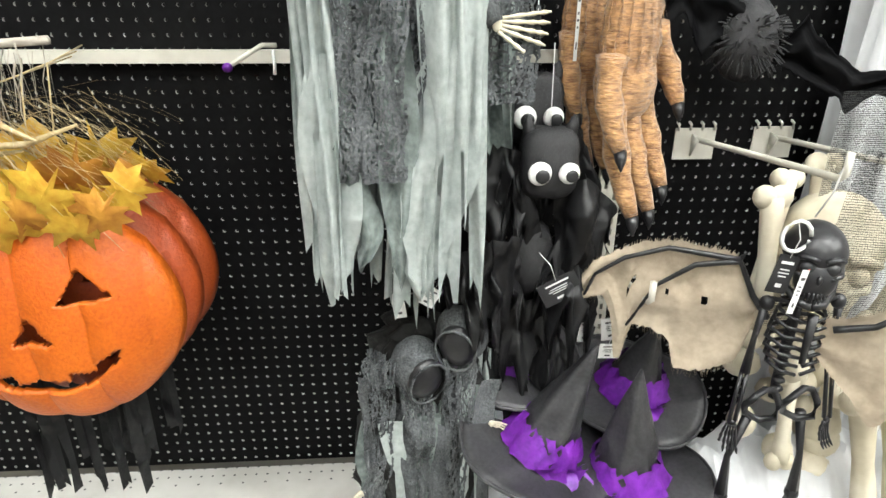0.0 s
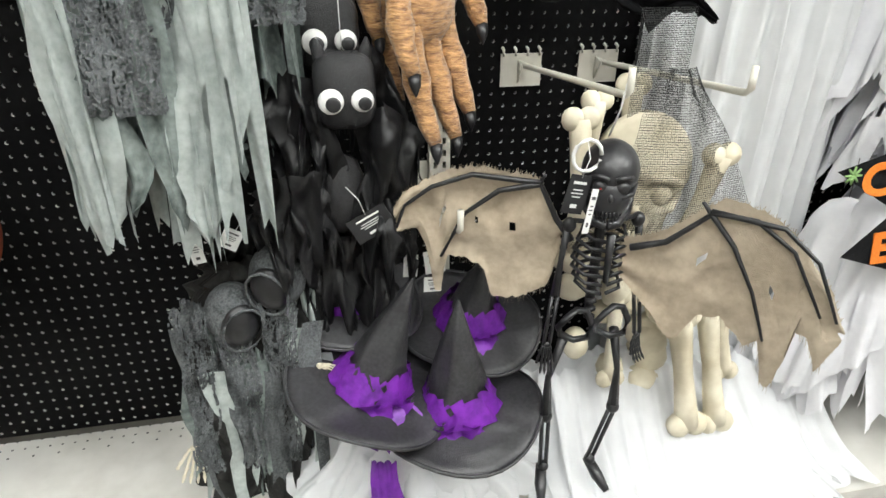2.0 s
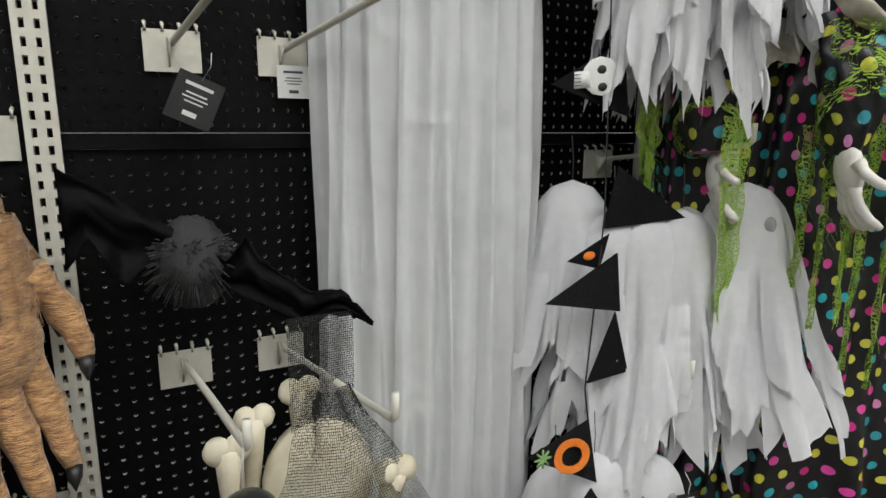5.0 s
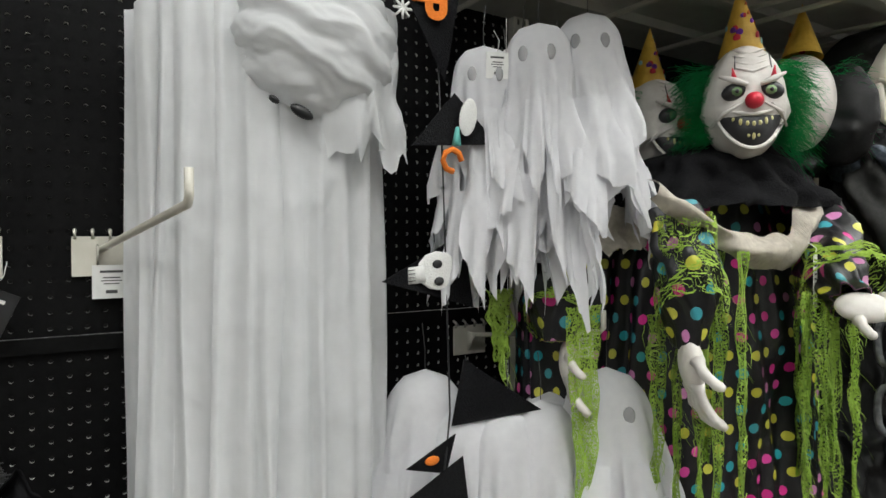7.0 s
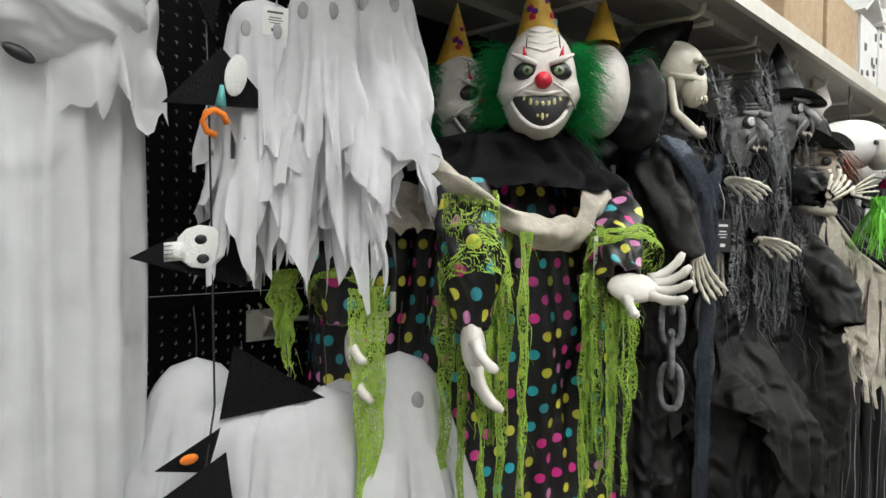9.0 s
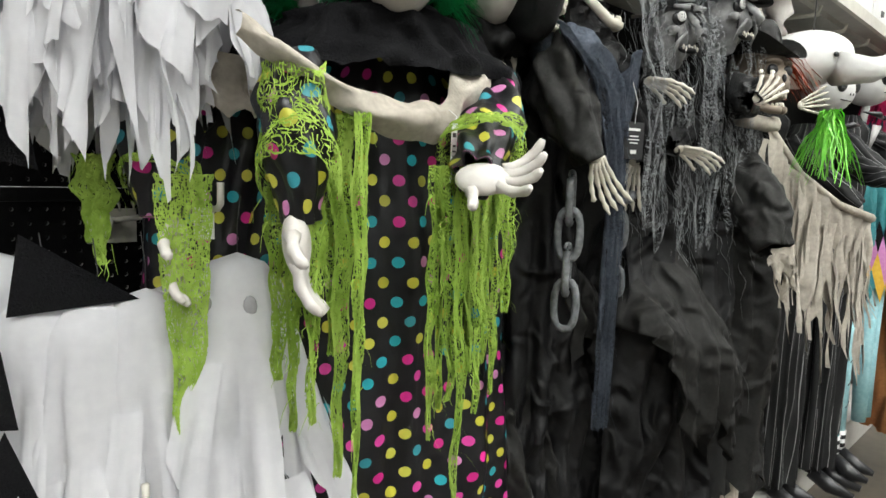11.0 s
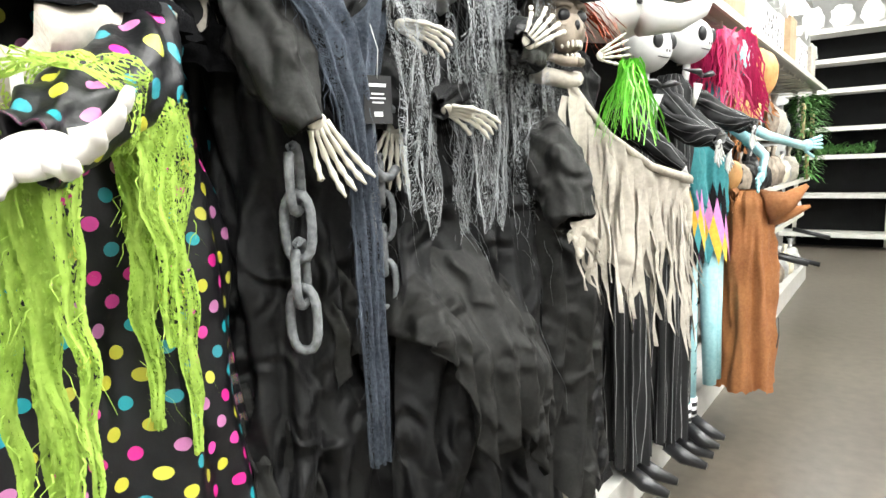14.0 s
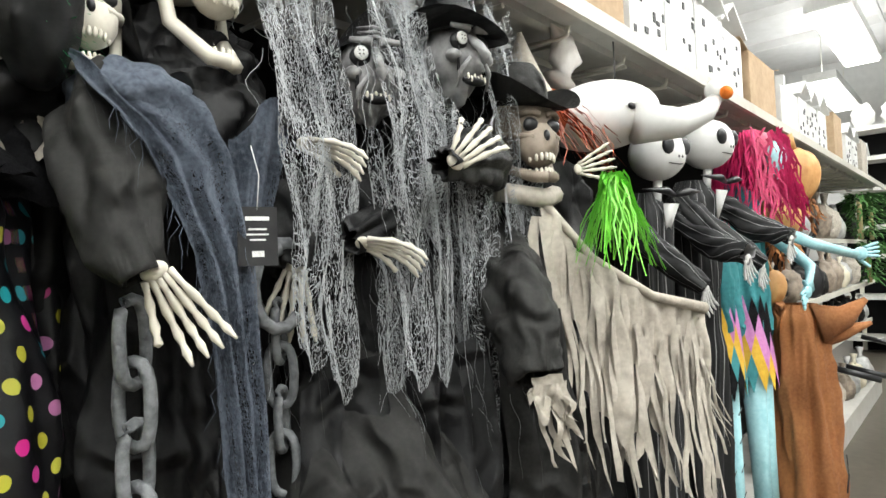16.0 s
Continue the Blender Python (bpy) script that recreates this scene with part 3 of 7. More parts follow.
def strand(b, p, d, length, material, w=0.003, sag=0.5, seg=5, curl=0.3, seed=0.0, taper=0.3):
    """A thin ribbon that leaves p along d and droops."""
    p, d = Vector(p), Vector(d).normalized()
    side = d.cross(Vector((0.3, 0.2, 1))).normalized()
    rows = []
    for i in range(seg + 1):
        t = i / seg
        q = p + d * length * t + Vector((0, 0, -sag * length * t * t)) + side * curl * length * 0.3 * wob(t * 2.5, seed, 1.3)
        ww = w * (1 - (1 - taper) * t)
        rows.append([q - side * ww, q + side * ww])
    b.grid(rows, material)


def rag_strip(b, p, length, width, material, lean=(0, 0), seed=0.0, seg=9):
    """A torn cloth strip hanging from p."""
    rows = []
    for i in range(seg + 1):
        t = i / seg
        w = width * (1 - 0.55 * t) * (1 + 0.5 * wob(t * 5, seed, 0.4)) * (0.15 if i == seg else 1)
        q = Vector(p) + Vector((lean[0] * t * t + 0.02 * wob(t * 3, seed, 2.1), lean[1] * t * t + 0.018 * wob(t * 3, seed, 5.1), -length * t))
        c = 0.35 * width * math.sin(t * 7 + seed)
        rows.append([q + Vector((-w, c, 0)), q + Vector((0, -c * 0.6 - 0.003, 0)), q + Vector((w, c * 0.5, 0))])
    b.grid(rows, material)


def bone_hand(b, m, s, material, spread=1.0, curl=0.25):
    """Skeleton hand: wrist at the origin, fingers down -z, knuckled tubes; s is its length."""
    for k in range(5):
        a = (k - 2) * 0.13 * spread
        thumb = k == 0
        base = Vector(((k - 2) * 0.05 * s, 0, -0.08 * s))
        lens = [0.3, 0.22, 0.16, 0.12] if not thumb else [0.2, 0.18, 0.14, 0.02]
        p, path, rad, ang = base, [base], [0.036 * s], 0.0
        for n, ln in enumerate(lens):
            d = Vector((math.sin(a * (1.6 if thumb else 1)), -math.sin(ang), -math.cos(ang))).normalized()
            path += [p + d * ln * s * 0.5, p + d * ln * s]
            rad += [0.026 * s, 0.042 * s if n < 3 else 0.014 * s]
            p, ang = p + d * ln * s, ang + curl
        b.tube([m @ q for q in path], rad, material, 6)
    b.ball(m @ Vector((0, 0, -0.04 * s)), (0.11 * s, 0.05 * s, 0.08 * s), material, m)


def aim(p, d, palm):
    """The pose of a hand at p whose fingers point along d and whose palm faces palm."""
    z = -Vector(d).normalized()
    y = -Vector(palm)
    y = (y - z * y.dot(z)).normalized()
    x = y.cross(z)
    return Matrix(((x.x, y.x, z.x, p[0]), (x.y, y.y, z.y, p[1]), (x.z, y.z, z.z, p[2]), (0, 0, 0, 1)))


def flesh_hand(b, m, s, material, spread=1.0, curl=0.3):
    """Padded latex hand with thick knobbly fingers: wrist at the origin, fingers down -z."""
    b.ball(m @ Vector((0, 0, -0.24 * s)), (0.215 * s, 0.12 * s, 0.28 * s), material, m, 22, 14)
    for k in range(5):
        thumb = k == 0
        a = (k - 2.2) * 0.2 * spread - (0.4 if thumb else 0)
        p = Vector(((k - 2) * 0.085 * s - (0.04 * s if thumb else 0), 0, (-0.2 if thumb else -0.42) * s))
        path, rad, ang = [p], [0.078 * s], 0.1
        for n, ln in enumerate([0.2, 0.17, 0.13] if not thumb else [0.17, 0.15, 0.08]):
            d = Vector((math.sin(a), -math.sin(ang), -math.cos(ang) * math.cos(a))).normalized()
            path += [p + d * ln * s * 0.5, p + d * ln * s]
            rad += [0.049 * s, [0.057, 0.052, 0.03][n] * s]
            p, ang = p + d * ln * s, ang + curl
        b.tube([m @ q for q in path], rad, material, 8)


def skull(b, m, s, material, socket="black", jaw=0.25, teeth="ivory"):
    """Skull that faces -y, centre of the cranium at the origin; s is its height; jaw is how far it gapes."""
    def vault(u):
        return 1 - 0.16 * max(0, -u.z) * (1 if u.y > -0.2 else 0.4) + 0.05 * max(0, u.y)
    r3 = m.to_3x3()
    b.ball(m @ Vector((0, 0.06 * s, 0.1 * s)), (0.35 * s, 0.43 * s, 0.37 * s), material, m, 20, 14, vault)
    b.ball(m @ Vector((0, -0.24 * s, -0.14 * s)), (0.24 * s, 0.17 * s, 0.26 * s), material, m, 16, 10)
    for sx in (-1, 1):
        b.ball(m @ Vector((sx * 0.13 * s, -0.33 * s, 0.02 * s)), (0.088 * s, 0.055 * s, 0.08 * s), socket, m, 12, 8)
        b.tube([m @ Vector((sx * (0.04 + 0.2 * t) * s, (-0.37 + 0.09 * t * t) * s, (0.12 + 0.03 * math.sin(t * 3)) * s)) for t in (0, 0.33, 0.66, 1)], 0.035 * s, material, 6)
        b.tube([m @ Vector((sx * 0.12 * s, -0.36 * s, -0.1 * s)), m @ Vector((sx * 0.25 * s, -0.25 * s, -0.08 * s)), m @ Vector((sx * 0.31 * s, 0.0, -0.03 * s))], 0.035 * s, material, 6)
        b.tube([m @ Vector((sx * 0.29 * s, 0.0, -0.06 * s)), m @ Vector((sx * 0.25 * s, -0.06 * s, (-0.36 - jaw * 0.4) * s)), m @ Vector((sx * 0.12 * s, -0.3 * s, (-0.45 - jaw) * s)), m @ Vector((0, -0.36 * s, (-0.46 - jaw) * s))], [0.05 * s, 0.055 * s, 0.06 * s, 0.06 * s], material, 7)
    b.ball(m @ Vector((0, -0.4 * s, -0.1 * s)), (0.035 * s, 0.04 * s, 0.06 * s), socket, m, 8, 6)
    for k in range(8):
        x = (k - 3.5) * 0.042 * s
        y = -0.4 * s + (k - 3.5) ** 2 * 0.009 * s
        b.ball(m @ Vector((x, y, -0.31 * s)), (0.02 * s, 0.02 * s, 0.045 * s), teeth, m, 6, 5)
        b.ball(m @ Vector((x * 0.9, y + 0.03 * s, (-0.4 - jaw) * s)), (0.018 * s, 0.02 * s, 0.04 * s), teeth, m, 6, 5)


def tag_card(x, y, z, w, h, turn=0.0, dark=False, tilt=0.0, cord=0.04):
    """A swing tag: card, cord and bars of print."""
    t = pose(x, y, z, 0, tilt, turn)
    b = Build()
    b.slab([(-w / 2, -h / 2), (w / 2, -h / 2), (w / 2, h / 2), (-w / 2, h / 2)], 0.001, "cardblack" if dark else "paper", t)
    ob = b.thing("price_tag", "black printed cardboard swing tag on a cord" if dark else "small white printed price tag on a cord", "price tag", smooth=False)
    c = Build()
    for k, (zz, ww, hh) in enumerate([(0.3, 0.6, 0.07), (0.12, 0.45, 0.035), (0.03, 0.55, 0.03), (-0.06, 0.4, 0.03), (-0.3, 0.3, 0.1)]):
        c.slab([(-ww * w / 2, zz * h - hh * h / 2), (ww * w / 2, zz * h - hh * h / 2), (ww * w / 2, zz * h + hh * h / 2), (-ww * w / 2, zz * h + hh * h / 2)], 0.0016, "whitefelt" if dark else "ink", t)
    c.part("print", ob, smooth=False)
    if cord:
        c = Build()
        c.tube([t @ Vector((0, 0, h / 2 - 0.004)), t @ Vector((0.004, 0, h / 2 + cord * 0.5)), t @ Vector((-0.003, 0.01, h / 2 + cord))], 0.0007, "paper", 5)
        c.part("cord", ob)
    return ob


def letters(text, x, z, y, size, material, turn, parent):
    cu = bpy.data.curves.new("lettering", "FONT")
    cu.body, cu.size, cu.extrude, cu.align_x, cu.align_y = text, size, 0.0012, "CENTER", "CENTER"
    cu.materials.append(M[material])
    cu.offset = size * 0.035
    ob = new("lettering", cu)
    ob.parent = parent
    ob.matrix_basis = Matrix.Translation((x, y, z)) @ turn
    return ob


def hook(x, z, length=0.40, rise=0.05, drift=0.0, plate=(0.084, 0.064), label="cream steel display hook on a square back plate"):
    """Peg hook: back plate with four tabs, long arm, turned-up tip."""
    ob = empty("display_hook", (x, WALL - 0.006, z), label, "display hook", "peg hooks")
    b = Build()
    b.box((0, 0, 0), (plate[0], 0.003, plate[1]), "cream")
    b.part("back_plate", ob, smooth=False)
    for k in range(4):
        b = Build()
        b.tube([((k - 1.5) * PITCH * 0.98, -0.002, plate[1] / 2 - 0.004), ((k - 1.5) * PITCH * 0.98, -0.004, plate[1] / 2 + 0.007), ((k - 1.5) * PITCH * 0.98, 0.008, plate[1] / 2 + 0.011)], 0.003, "cream", 6)
        b.part("tab", ob)
    b = Build()
    b.tube([(0, 0, 0.012), (0, -0.02, 0.012), (drift * 0.5, -length * 0.5, 0.012 + rise * 0.2), (drift, -length + 0.01, 0.012 + rise * 0.4), (drift, -length, 0.02 + rise * 0.4), (drift, -length, 0.052 + rise * 0.4)], 0.0055, "cream", 8)
    b.part("arm", ob)
    b = Build()
    b.slab([(0.0, 0.02), (0.0, -0.025), (-0.028, 0.012)], 0.003, "cream", pose(-0.006, -0.002, 0, 0, 0, 90))
    b.part("gusset", ob)
    return ob


# ---- pegs and hooks on the black board ----
hook(0.839, 0.944, 0.40, 0.06, 0.03)
hook(1.003, 0.946, 0.41, 0.05, 0.05)
hook(0.60, 1.335, 0.34, 0.03, 0.0)
hook(0.612, 0.735, 0.34, 0.03, 0.03)
hook(0.857, 1.469, 0.36, 0.09, 0.03)
hook(1.030, 1.469, 0.40, 0.13, 0.07)
hook(1.748, 1.272, 0.345, 0.10, 0.06)
hook(1.62, 0.86, 0.35, 0.03, 0.07)
hook(0.28, 1.31, 0.34, 0.03, 0.0)
hook(-0.3, 1.25, 0.34, 0.03, 0.0)
tag_card(1.043, 0.94, 1.428, 0.055, 0.054, cord=0.0)
tag_card(0.878, 0.90, 1.392, 0.07, 0.075, turn=-10, dark=True, tilt=24, cord=0.04)

b = Build()
b.tube([(0.02, WALL - 0.02, 1.135), (0.0, WALL - 0.04, 1.137), (-0.045, WALL - 0.09, 1.108)], 0.0045, "cream", 8)
h = b.thing("rail_peg", "short cream peg with a blue end cap on the rail", "peg")
b = Build()
b.ball((-0.05, WALL - 0.095, 1.104), (0.009, 0.009, 0.008), "purple")
b.part("end_cap", h, "blue-violet plastic end cap")
b = Build()
b.tube([(0.015, WALL - 0.026, 1.128), (0.017, WALL - 0.03, 1.10), (0.016, WALL - 0.03, 1.085)], 0.0035, "paper", 6)
b.thing("rail_clip", "small white plastic clip on the cream rail", "clip")


# ---- foam pumpkin masks ----
def inside(poly, x, z):
    hit = False
    for i in range(len(poly)):
        (x1, z1), (x2, z2) = poly[i], poly[i - 1]
        if (z1 > z) != (z2 > z) and x < (x2 - x1) * (z - z1) / (z2 - z1) + x1:
            hit = not hit
    return hit


FACE = [
    [(-0.118, 0.045), (-0.045, 0.035), (-0.082, 0.09)], [(0.045, 0.038), (0.135, 0.048), (0.085, 0.098)],
    [(-0.035, -0.03), (0.035, -0.03), (0.0, 0.022)],
    [(-0.13, -0.055), (-0.075, -0.09), (-0.045, -0.085), (-0.045, -0.105), (-0.015, -0.1), (0.04, -0.1), (0.04, -0.082), (0.075, -0.09), (0.08, -0.075), (0.13, -0.04), (0.12, -0.07), (0.07, -0.115), (0.0, -0.13), (-0.08, -0.118)],
]


def pumpkin(x, y, z, s, material, face, label):
    """Domed foam shell of pumpkin outline, ribbed, with cut-out face and a short stem."""
    b = Build()
    n = 84
    rows = []
    for i in range(n + 1):
        row = []
        for j in range(n + 1):
            a, c = -1 + 2 * j / n, -1 + 2 * i / n
            k = max(abs(a), abs(c)) / max(1e-6, math.hypot(a, c))
            px, pz = a * k, c * k
            rad = math.hypot(px, pz)
            t = math.atan2(pz, px)
            r = 0.205 * (1 + 0.03 * math.cos(4 * t) - 0.12 * max(0, math.sin(t)) ** 6 - 0.06 * max(0, -math.sin(t)) ** 8)
            sx, sz = px * r * 1.02, pz * r * 1.05
            rib = 0.013 * abs(math.sin(px * 7.2 + 0.4)) ** 0.6
            dome = 0.075 * math.sqrt(max(0, 1 - rad ** 2.4)) + rib
            row.append(Vector((x + sx * s, y - dome * s, z + sz * s)))
        rows.append(row)

    def hole(i, j):
        if not face:
            return False
        p = (rows[i][j] + rows[i + 1][j + 1]) / 2
        return any(inside(f, (p.x - x) / s, (p.z - z) / s) for f in FACE)
    b.grid(rows, material, hole=hole)
    ob = b.thing("pumpkin_mask", label, "foam pumpkin", "foam pumpkins", thick=0.012)
    c = Build()
    c.tube([(x - 0.02 * s, y - 0.03, z + 0.17 * s), (x - 0.03 * s, y - 0.04, z + 0.23 * s), (x - 0.06 * s, y - 0.05, z + 0.27 * s)], [0.04 * s, 0.03 * s, 0.028 * s], "yellowleaf", 10)
    c.part("stem", ob, "yellow-brown foam stem")
    c = Build()
    c.tube([(x - 0.03 * s, y - 0.02, z + 0.2 * s), (x - 0.03 * s, y + 0.02, z + 0.34), (x - 0.03 * s, WALL - 0.015, z + 0.36)], 0.0015, "straw", 5)
    c.part("hanging_cord", ob)
    return ob


LEAF = [(0, -0.55), (0.04, -0.2), (0.3, -0.38), (0.28, -0.2), (0.5, -0.12), (0.36, 0.02), (0.48, 0.26), (0.24, 0.2), (0.16, 0.34), (0.1, 0.28), (0, 0.6), (-0.1, 0.28), (-0.16, 0.34), (-0.24, 0.2), (-0.48, 0.26), (-0.36, 0.02), (-0.5, -0.12), (-0.28, -0.2), (-0.3, -0.38), (-0.04, -0.2)]


def leaf(b, m, s, material):
    pts = [m @ Vector((0, -0.14 * s, 0))] + [m @ Vector((x * s, 0.05 * s * math.sin(9 * x), z * s)) for x, z in LEAF]
    b.add(pts, [(0, i, i % 20 + 1) for i in range(1, 21)], material)


PX, PY, PZ = -0.312, 0.67, 0.757
# the two rear pumpkins get a darkened orange for the shade behind the front one
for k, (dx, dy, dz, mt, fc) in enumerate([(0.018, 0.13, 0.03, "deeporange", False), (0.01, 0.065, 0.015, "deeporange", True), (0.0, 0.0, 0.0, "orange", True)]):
    p = pumpkin(PX + dx, PY + dy, PZ + dz * 0.6, 0.93, mt, fc, "bright orange foam jack-o-lantern with cut-out face" if k == 2 else "orange foam pumpkin hung behind another, darkened for shade")
    b = Build()
    for q in range(12 if k else 9):
        fx = PX + dx + rnd(-0.11, 0.09)
        w = rnd(0.0015, 0.007)
        rows = [[Vector((fx - w + 0.01 * wob(t, q, k), PY + dy + rnd(0, 0.02), PZ + dz - 0.15 - t * rnd(0.2, 0.27))), Vector((fx + w, PY + dy + 0.02, PZ + dz - 0.15 - t * 0.24))] for t in (0, 0.33, 0.66, 1)]
        b.grid(rows, "blackcloth")
    b.part("fringe", p, "black cloth strips hanging below")
    b = Build()
    for q in range(5):
        sx = PX + dx + rnd(-0.1, 0.16)
        leaf(b, pose(PX + dx + (0.0 + 0.036 * q), PY + dy - 0.075 - 0.004 * q, PZ + dz + 0.165 + 0.02 * (q % 3), rnd(-40, -10), rnd(100, 220), rnd(-20, 30)), (0.135, 0.1, 0.12, 0.09, 0.085)[q], "yellowleaf" if (q + k) % 3 else "leafgold")
    b.part("leaves", p, "yellow and orange foam maple leaves")
b = Build()
for q in range(300):
    a = rnd(-0.4, 1.3)
    p0 = Vector((PX - 0.2 + rnd(0, 0.3), PY - 0.03 + rnd(-0.03, 0.1), PZ + 0.24 + rnd(0, 0.1)))
    d = Vector((math.cos(a), rnd(-0.25, 0.15), -math.sin(a) * 0.7 + 0.15))
    strand(b, p0, d, rnd(0.07, 0.17), "straw", rnd(0.0006, 0.0022), 0.35, 5, 0.6, q)
for q in range(4):
    p0 = Vector((PX - 0.16 + 0.04 * q, PY - 0.06, PZ + 0.25 + rnd(0, 0.07)))
    b.tube([p0, p0 + Vector((0.09, rnd(-0.03, 0.03), rnd(-0.05, 0.02))), p0 + Vector((0.16, rnd(-0.03, 0.03), rnd(-0.04, 0.03)))], [0.003, 0.005, 0.002], "straw", 8)
for q in range(110):
    strand(b, (PX - 0.18 + rnd(0, 0.26), PY - 0.04 + rnd(-0.03, 0.05), PZ + 0.385 + rnd(-0.01, 0.02)), (rnd(-0.2, 0.2), rnd(-0.2, 0.1), -1), rnd(0.05, 0.12), "rag", rnd(0.001, 0.003), 0, 4, 0.6, q + 90)
b.tube([(PX - 0.25, PY, PZ + 0.37), (PX - 0.05, PY - 0.02, PZ + 0.395), (PX + 0.09, PY - 0.02, PZ + 0.405)], 0.006, "rag", 8)
b.thing("straw_garland", "bundle of straw, corn husks and frayed twine on the rail", "garland")


# ---- grey ragged hanging ghouls ----
b = Build()
b.ball((0.25, 0.72, 1.66), (0.12, 0.09, 0.12), "midgrey")
for q, (x0, x1, zb, mt, yy) in enumerate([(0.10, 0.18, 0.84, "palegrey", 0.62), (0.125, 0.165, 0.805, "palegrey", 0.6), (0.17, 0.23, 0.93, "midgrey", 0.66), (0.2, 0.27, 0.78, "palegrey", 0.64), (0.25, 0.32, 0.86, "midgrey", 0.66), (0.27, 0.36, 0.80, "palegrey", 0.6), (0.33, 0.41, 0.98, "midgrey", 0.68), (0.3, 0.42, 0.88, "midgrey", 0.72), (0.11, 0.16, 0.96, "palegrey", 0.66)]):
    b.mark("cloth_strip")
    drape(b, [(x0, yy, 1.62), ((x0 + x1) / 2, yy - 0.03, 1.64), (x1, yy, 1.62)], zb, mt, 3, 0.016, 0.01, 0.0, 0.05, 22, q * 2.3, 0.3)
for q in range(3):
    b.mark("gauze_layer", "dark grey open gauze")
    gauze(b, lambda u, v, q=q: (0.16 + 0.09 * q + 0.09 * u + 0.02 * wob(u * 3, v * 4, q), 0.575 + 0.02 * q + 0.02 * wob(u * 5, v * 6, q + 3), 1.6 - v * (0.62 - 0.05 * q)), 26, 110, "darkgauze", 0.0015, 0.3, q)
for q, (px, pz, ln, w, mt) in enumerate([(0.325, 1.17, 0.36, 0.055, "palegrey"), (0.15, 1.15, 0.33, 0.04, "palegrey"), (0.24, 1.2, 0.38, 0.028, "midgrey"), (0.27, 1.0, 0.2, 0.03, "palegrey"), (0.18, 1.05, 0.2, 0.025, "midgrey")]):
    b.mark("cloth_flap")
    rows = []
    for i in range(15):
        t = i / 14
        ww = w * math.sin(min(1, 0.18 + t * 0.95) * 2.75) ** 0.8 if i < 14 else 0.002
        rows.append([Vector((px + ww * (k / 3 - 1) + 0.03 * wob(t * 2, q, 1) - 0.05 * t * (q == 0), 0.585 + 0.008 * math.sin(k * 1.3 + t * 5 + q) + 0.01 * wob(k * 0.5, t * 4, q), pz - ln * t - 0.012 * (k % 2) * (i == 14))) for k in range(7)])
    b.grid(rows, mt)
b.mark("bony_hand", "cream bony hand on a gauze arm")
bone_hand(b, pose(0.37, 0.6, 1.185, 10, -80, 0), 0.085, "bone", 1.2, 0.1)
b.tube([(0.33, 0.66, 1.3), (0.35, 0.62, 1.22), (0.37, 0.6, 1.185)], [0.03, 0.02, 0.012], "darkgauze", 8)
b.thing("hanging_ghoul", "tattered grey-green gauze ghoul with bony hand hanging on pegboard", "hanging ghoul", "hanging figures")

b = Build()
robe(b, (0.285, 0.76), [(0.69, 0.05, 0.04), (0.6, 0.11, 0.07), (0.4, 0.13, 0.08), (0.1, 0.15, 0.09)], "charcoal", 9, 0.018, 0.03, 80, 3.0)
for q, (x0, x1, zb, mt, yy) in enumerate([(0.235, 0.3, 0.12, "midgrey", 0.675), (0.16, 0.21, 0.25, "darkgauze", 0.69), (0.31, 0.36, 0.36, "midgrey", 0.68), (0.35, 0.41, 0.4, "palegrey", 0.7), (0.15, 0.18, 0.15, "darkgauze", 0.7)]):
    b.mark("cloth_strip")
    drape(b, [(x0 + 0.03, yy + 0.02, 0.63), (x1, yy + 0.02, 0.62)], zb, mt, 3, 0.012, 0.02, 0.01, 0.05, 20, q * 1.9 + 4, 0.25)
for q in range(34):
    mt = ("darkgauze", "midgrey", "darkgauze", "palegrey", "charcoal")[q % 5]
    b.mark("rag_strip")
    rag_strip(b, (0.17 + 0.0068 * q, 0.672 + 0.012 * (q % 4), 0.62 - rnd(0, 0.14)), rnd(0.2, 0.44), rnd(0.01, 0.022), mt, (rnd(-0.05, 0.03), -0.01), q * 1.3)
for q in range(3):
    b.mark("gauze_layer")
    gauze(b, lambda u, v, q=q: (0.17 + 0.07 * q + 0.06 * u * (1 - 0.4 * v) + 0.03 * wob(v * 3, q, 2), 0.66 + 0.02 * wob(u * 4, v * 5, q), 0.64 - v * 0.36), 18, 50, "darkgauze", 0.0014, 0.35, q + 7)
for hx, hz, tn in ((0.275, 0.6, 25), (0.335, 0.665, -20)):
    b.mark("hood", "small dark gauze hood with wired rim")
    hm = pose(hx, 0.665, hz, 12, 0, tn)
    b.tube([hm @ Vector((0.036 * math.cos(t * 0.524), -0.02, 0.046 * math.sin(t * 0.524))) for t in range(13)], 0.0026, "darkgauze", 8, False)
    b.ball(hm @ Vector((0, 0.03, 0)), (0.048, 0.05, 0.058), "darkgauze", hm)
    b.ball(hm @ Vector((0, -0.004, 0)), (0.034, 0.022, 0.044), "black", hm)
b.mark("bony_hand")
bone_hand(b, pose(0.395, 0.66, 0.50, 0, -60, 0), 0.05, "bone")
b.mark("bony_hand")
bone_hand(b, pose(0.155, 0.68, 0.33, 0, 15, 0), 0.09, "bone")
b.thing("hooded_ghoul", "dark grey hooded ghouls in layered gauze reaching the white deck", "hanging ghoul", "hanging figures")
tag_card(0.235, 0.64, 0.755, 0.02, 0.045, tilt=-8)
tag_card(0.285, 0.66, 0.76, 0.03, 0.035, tilt=30)


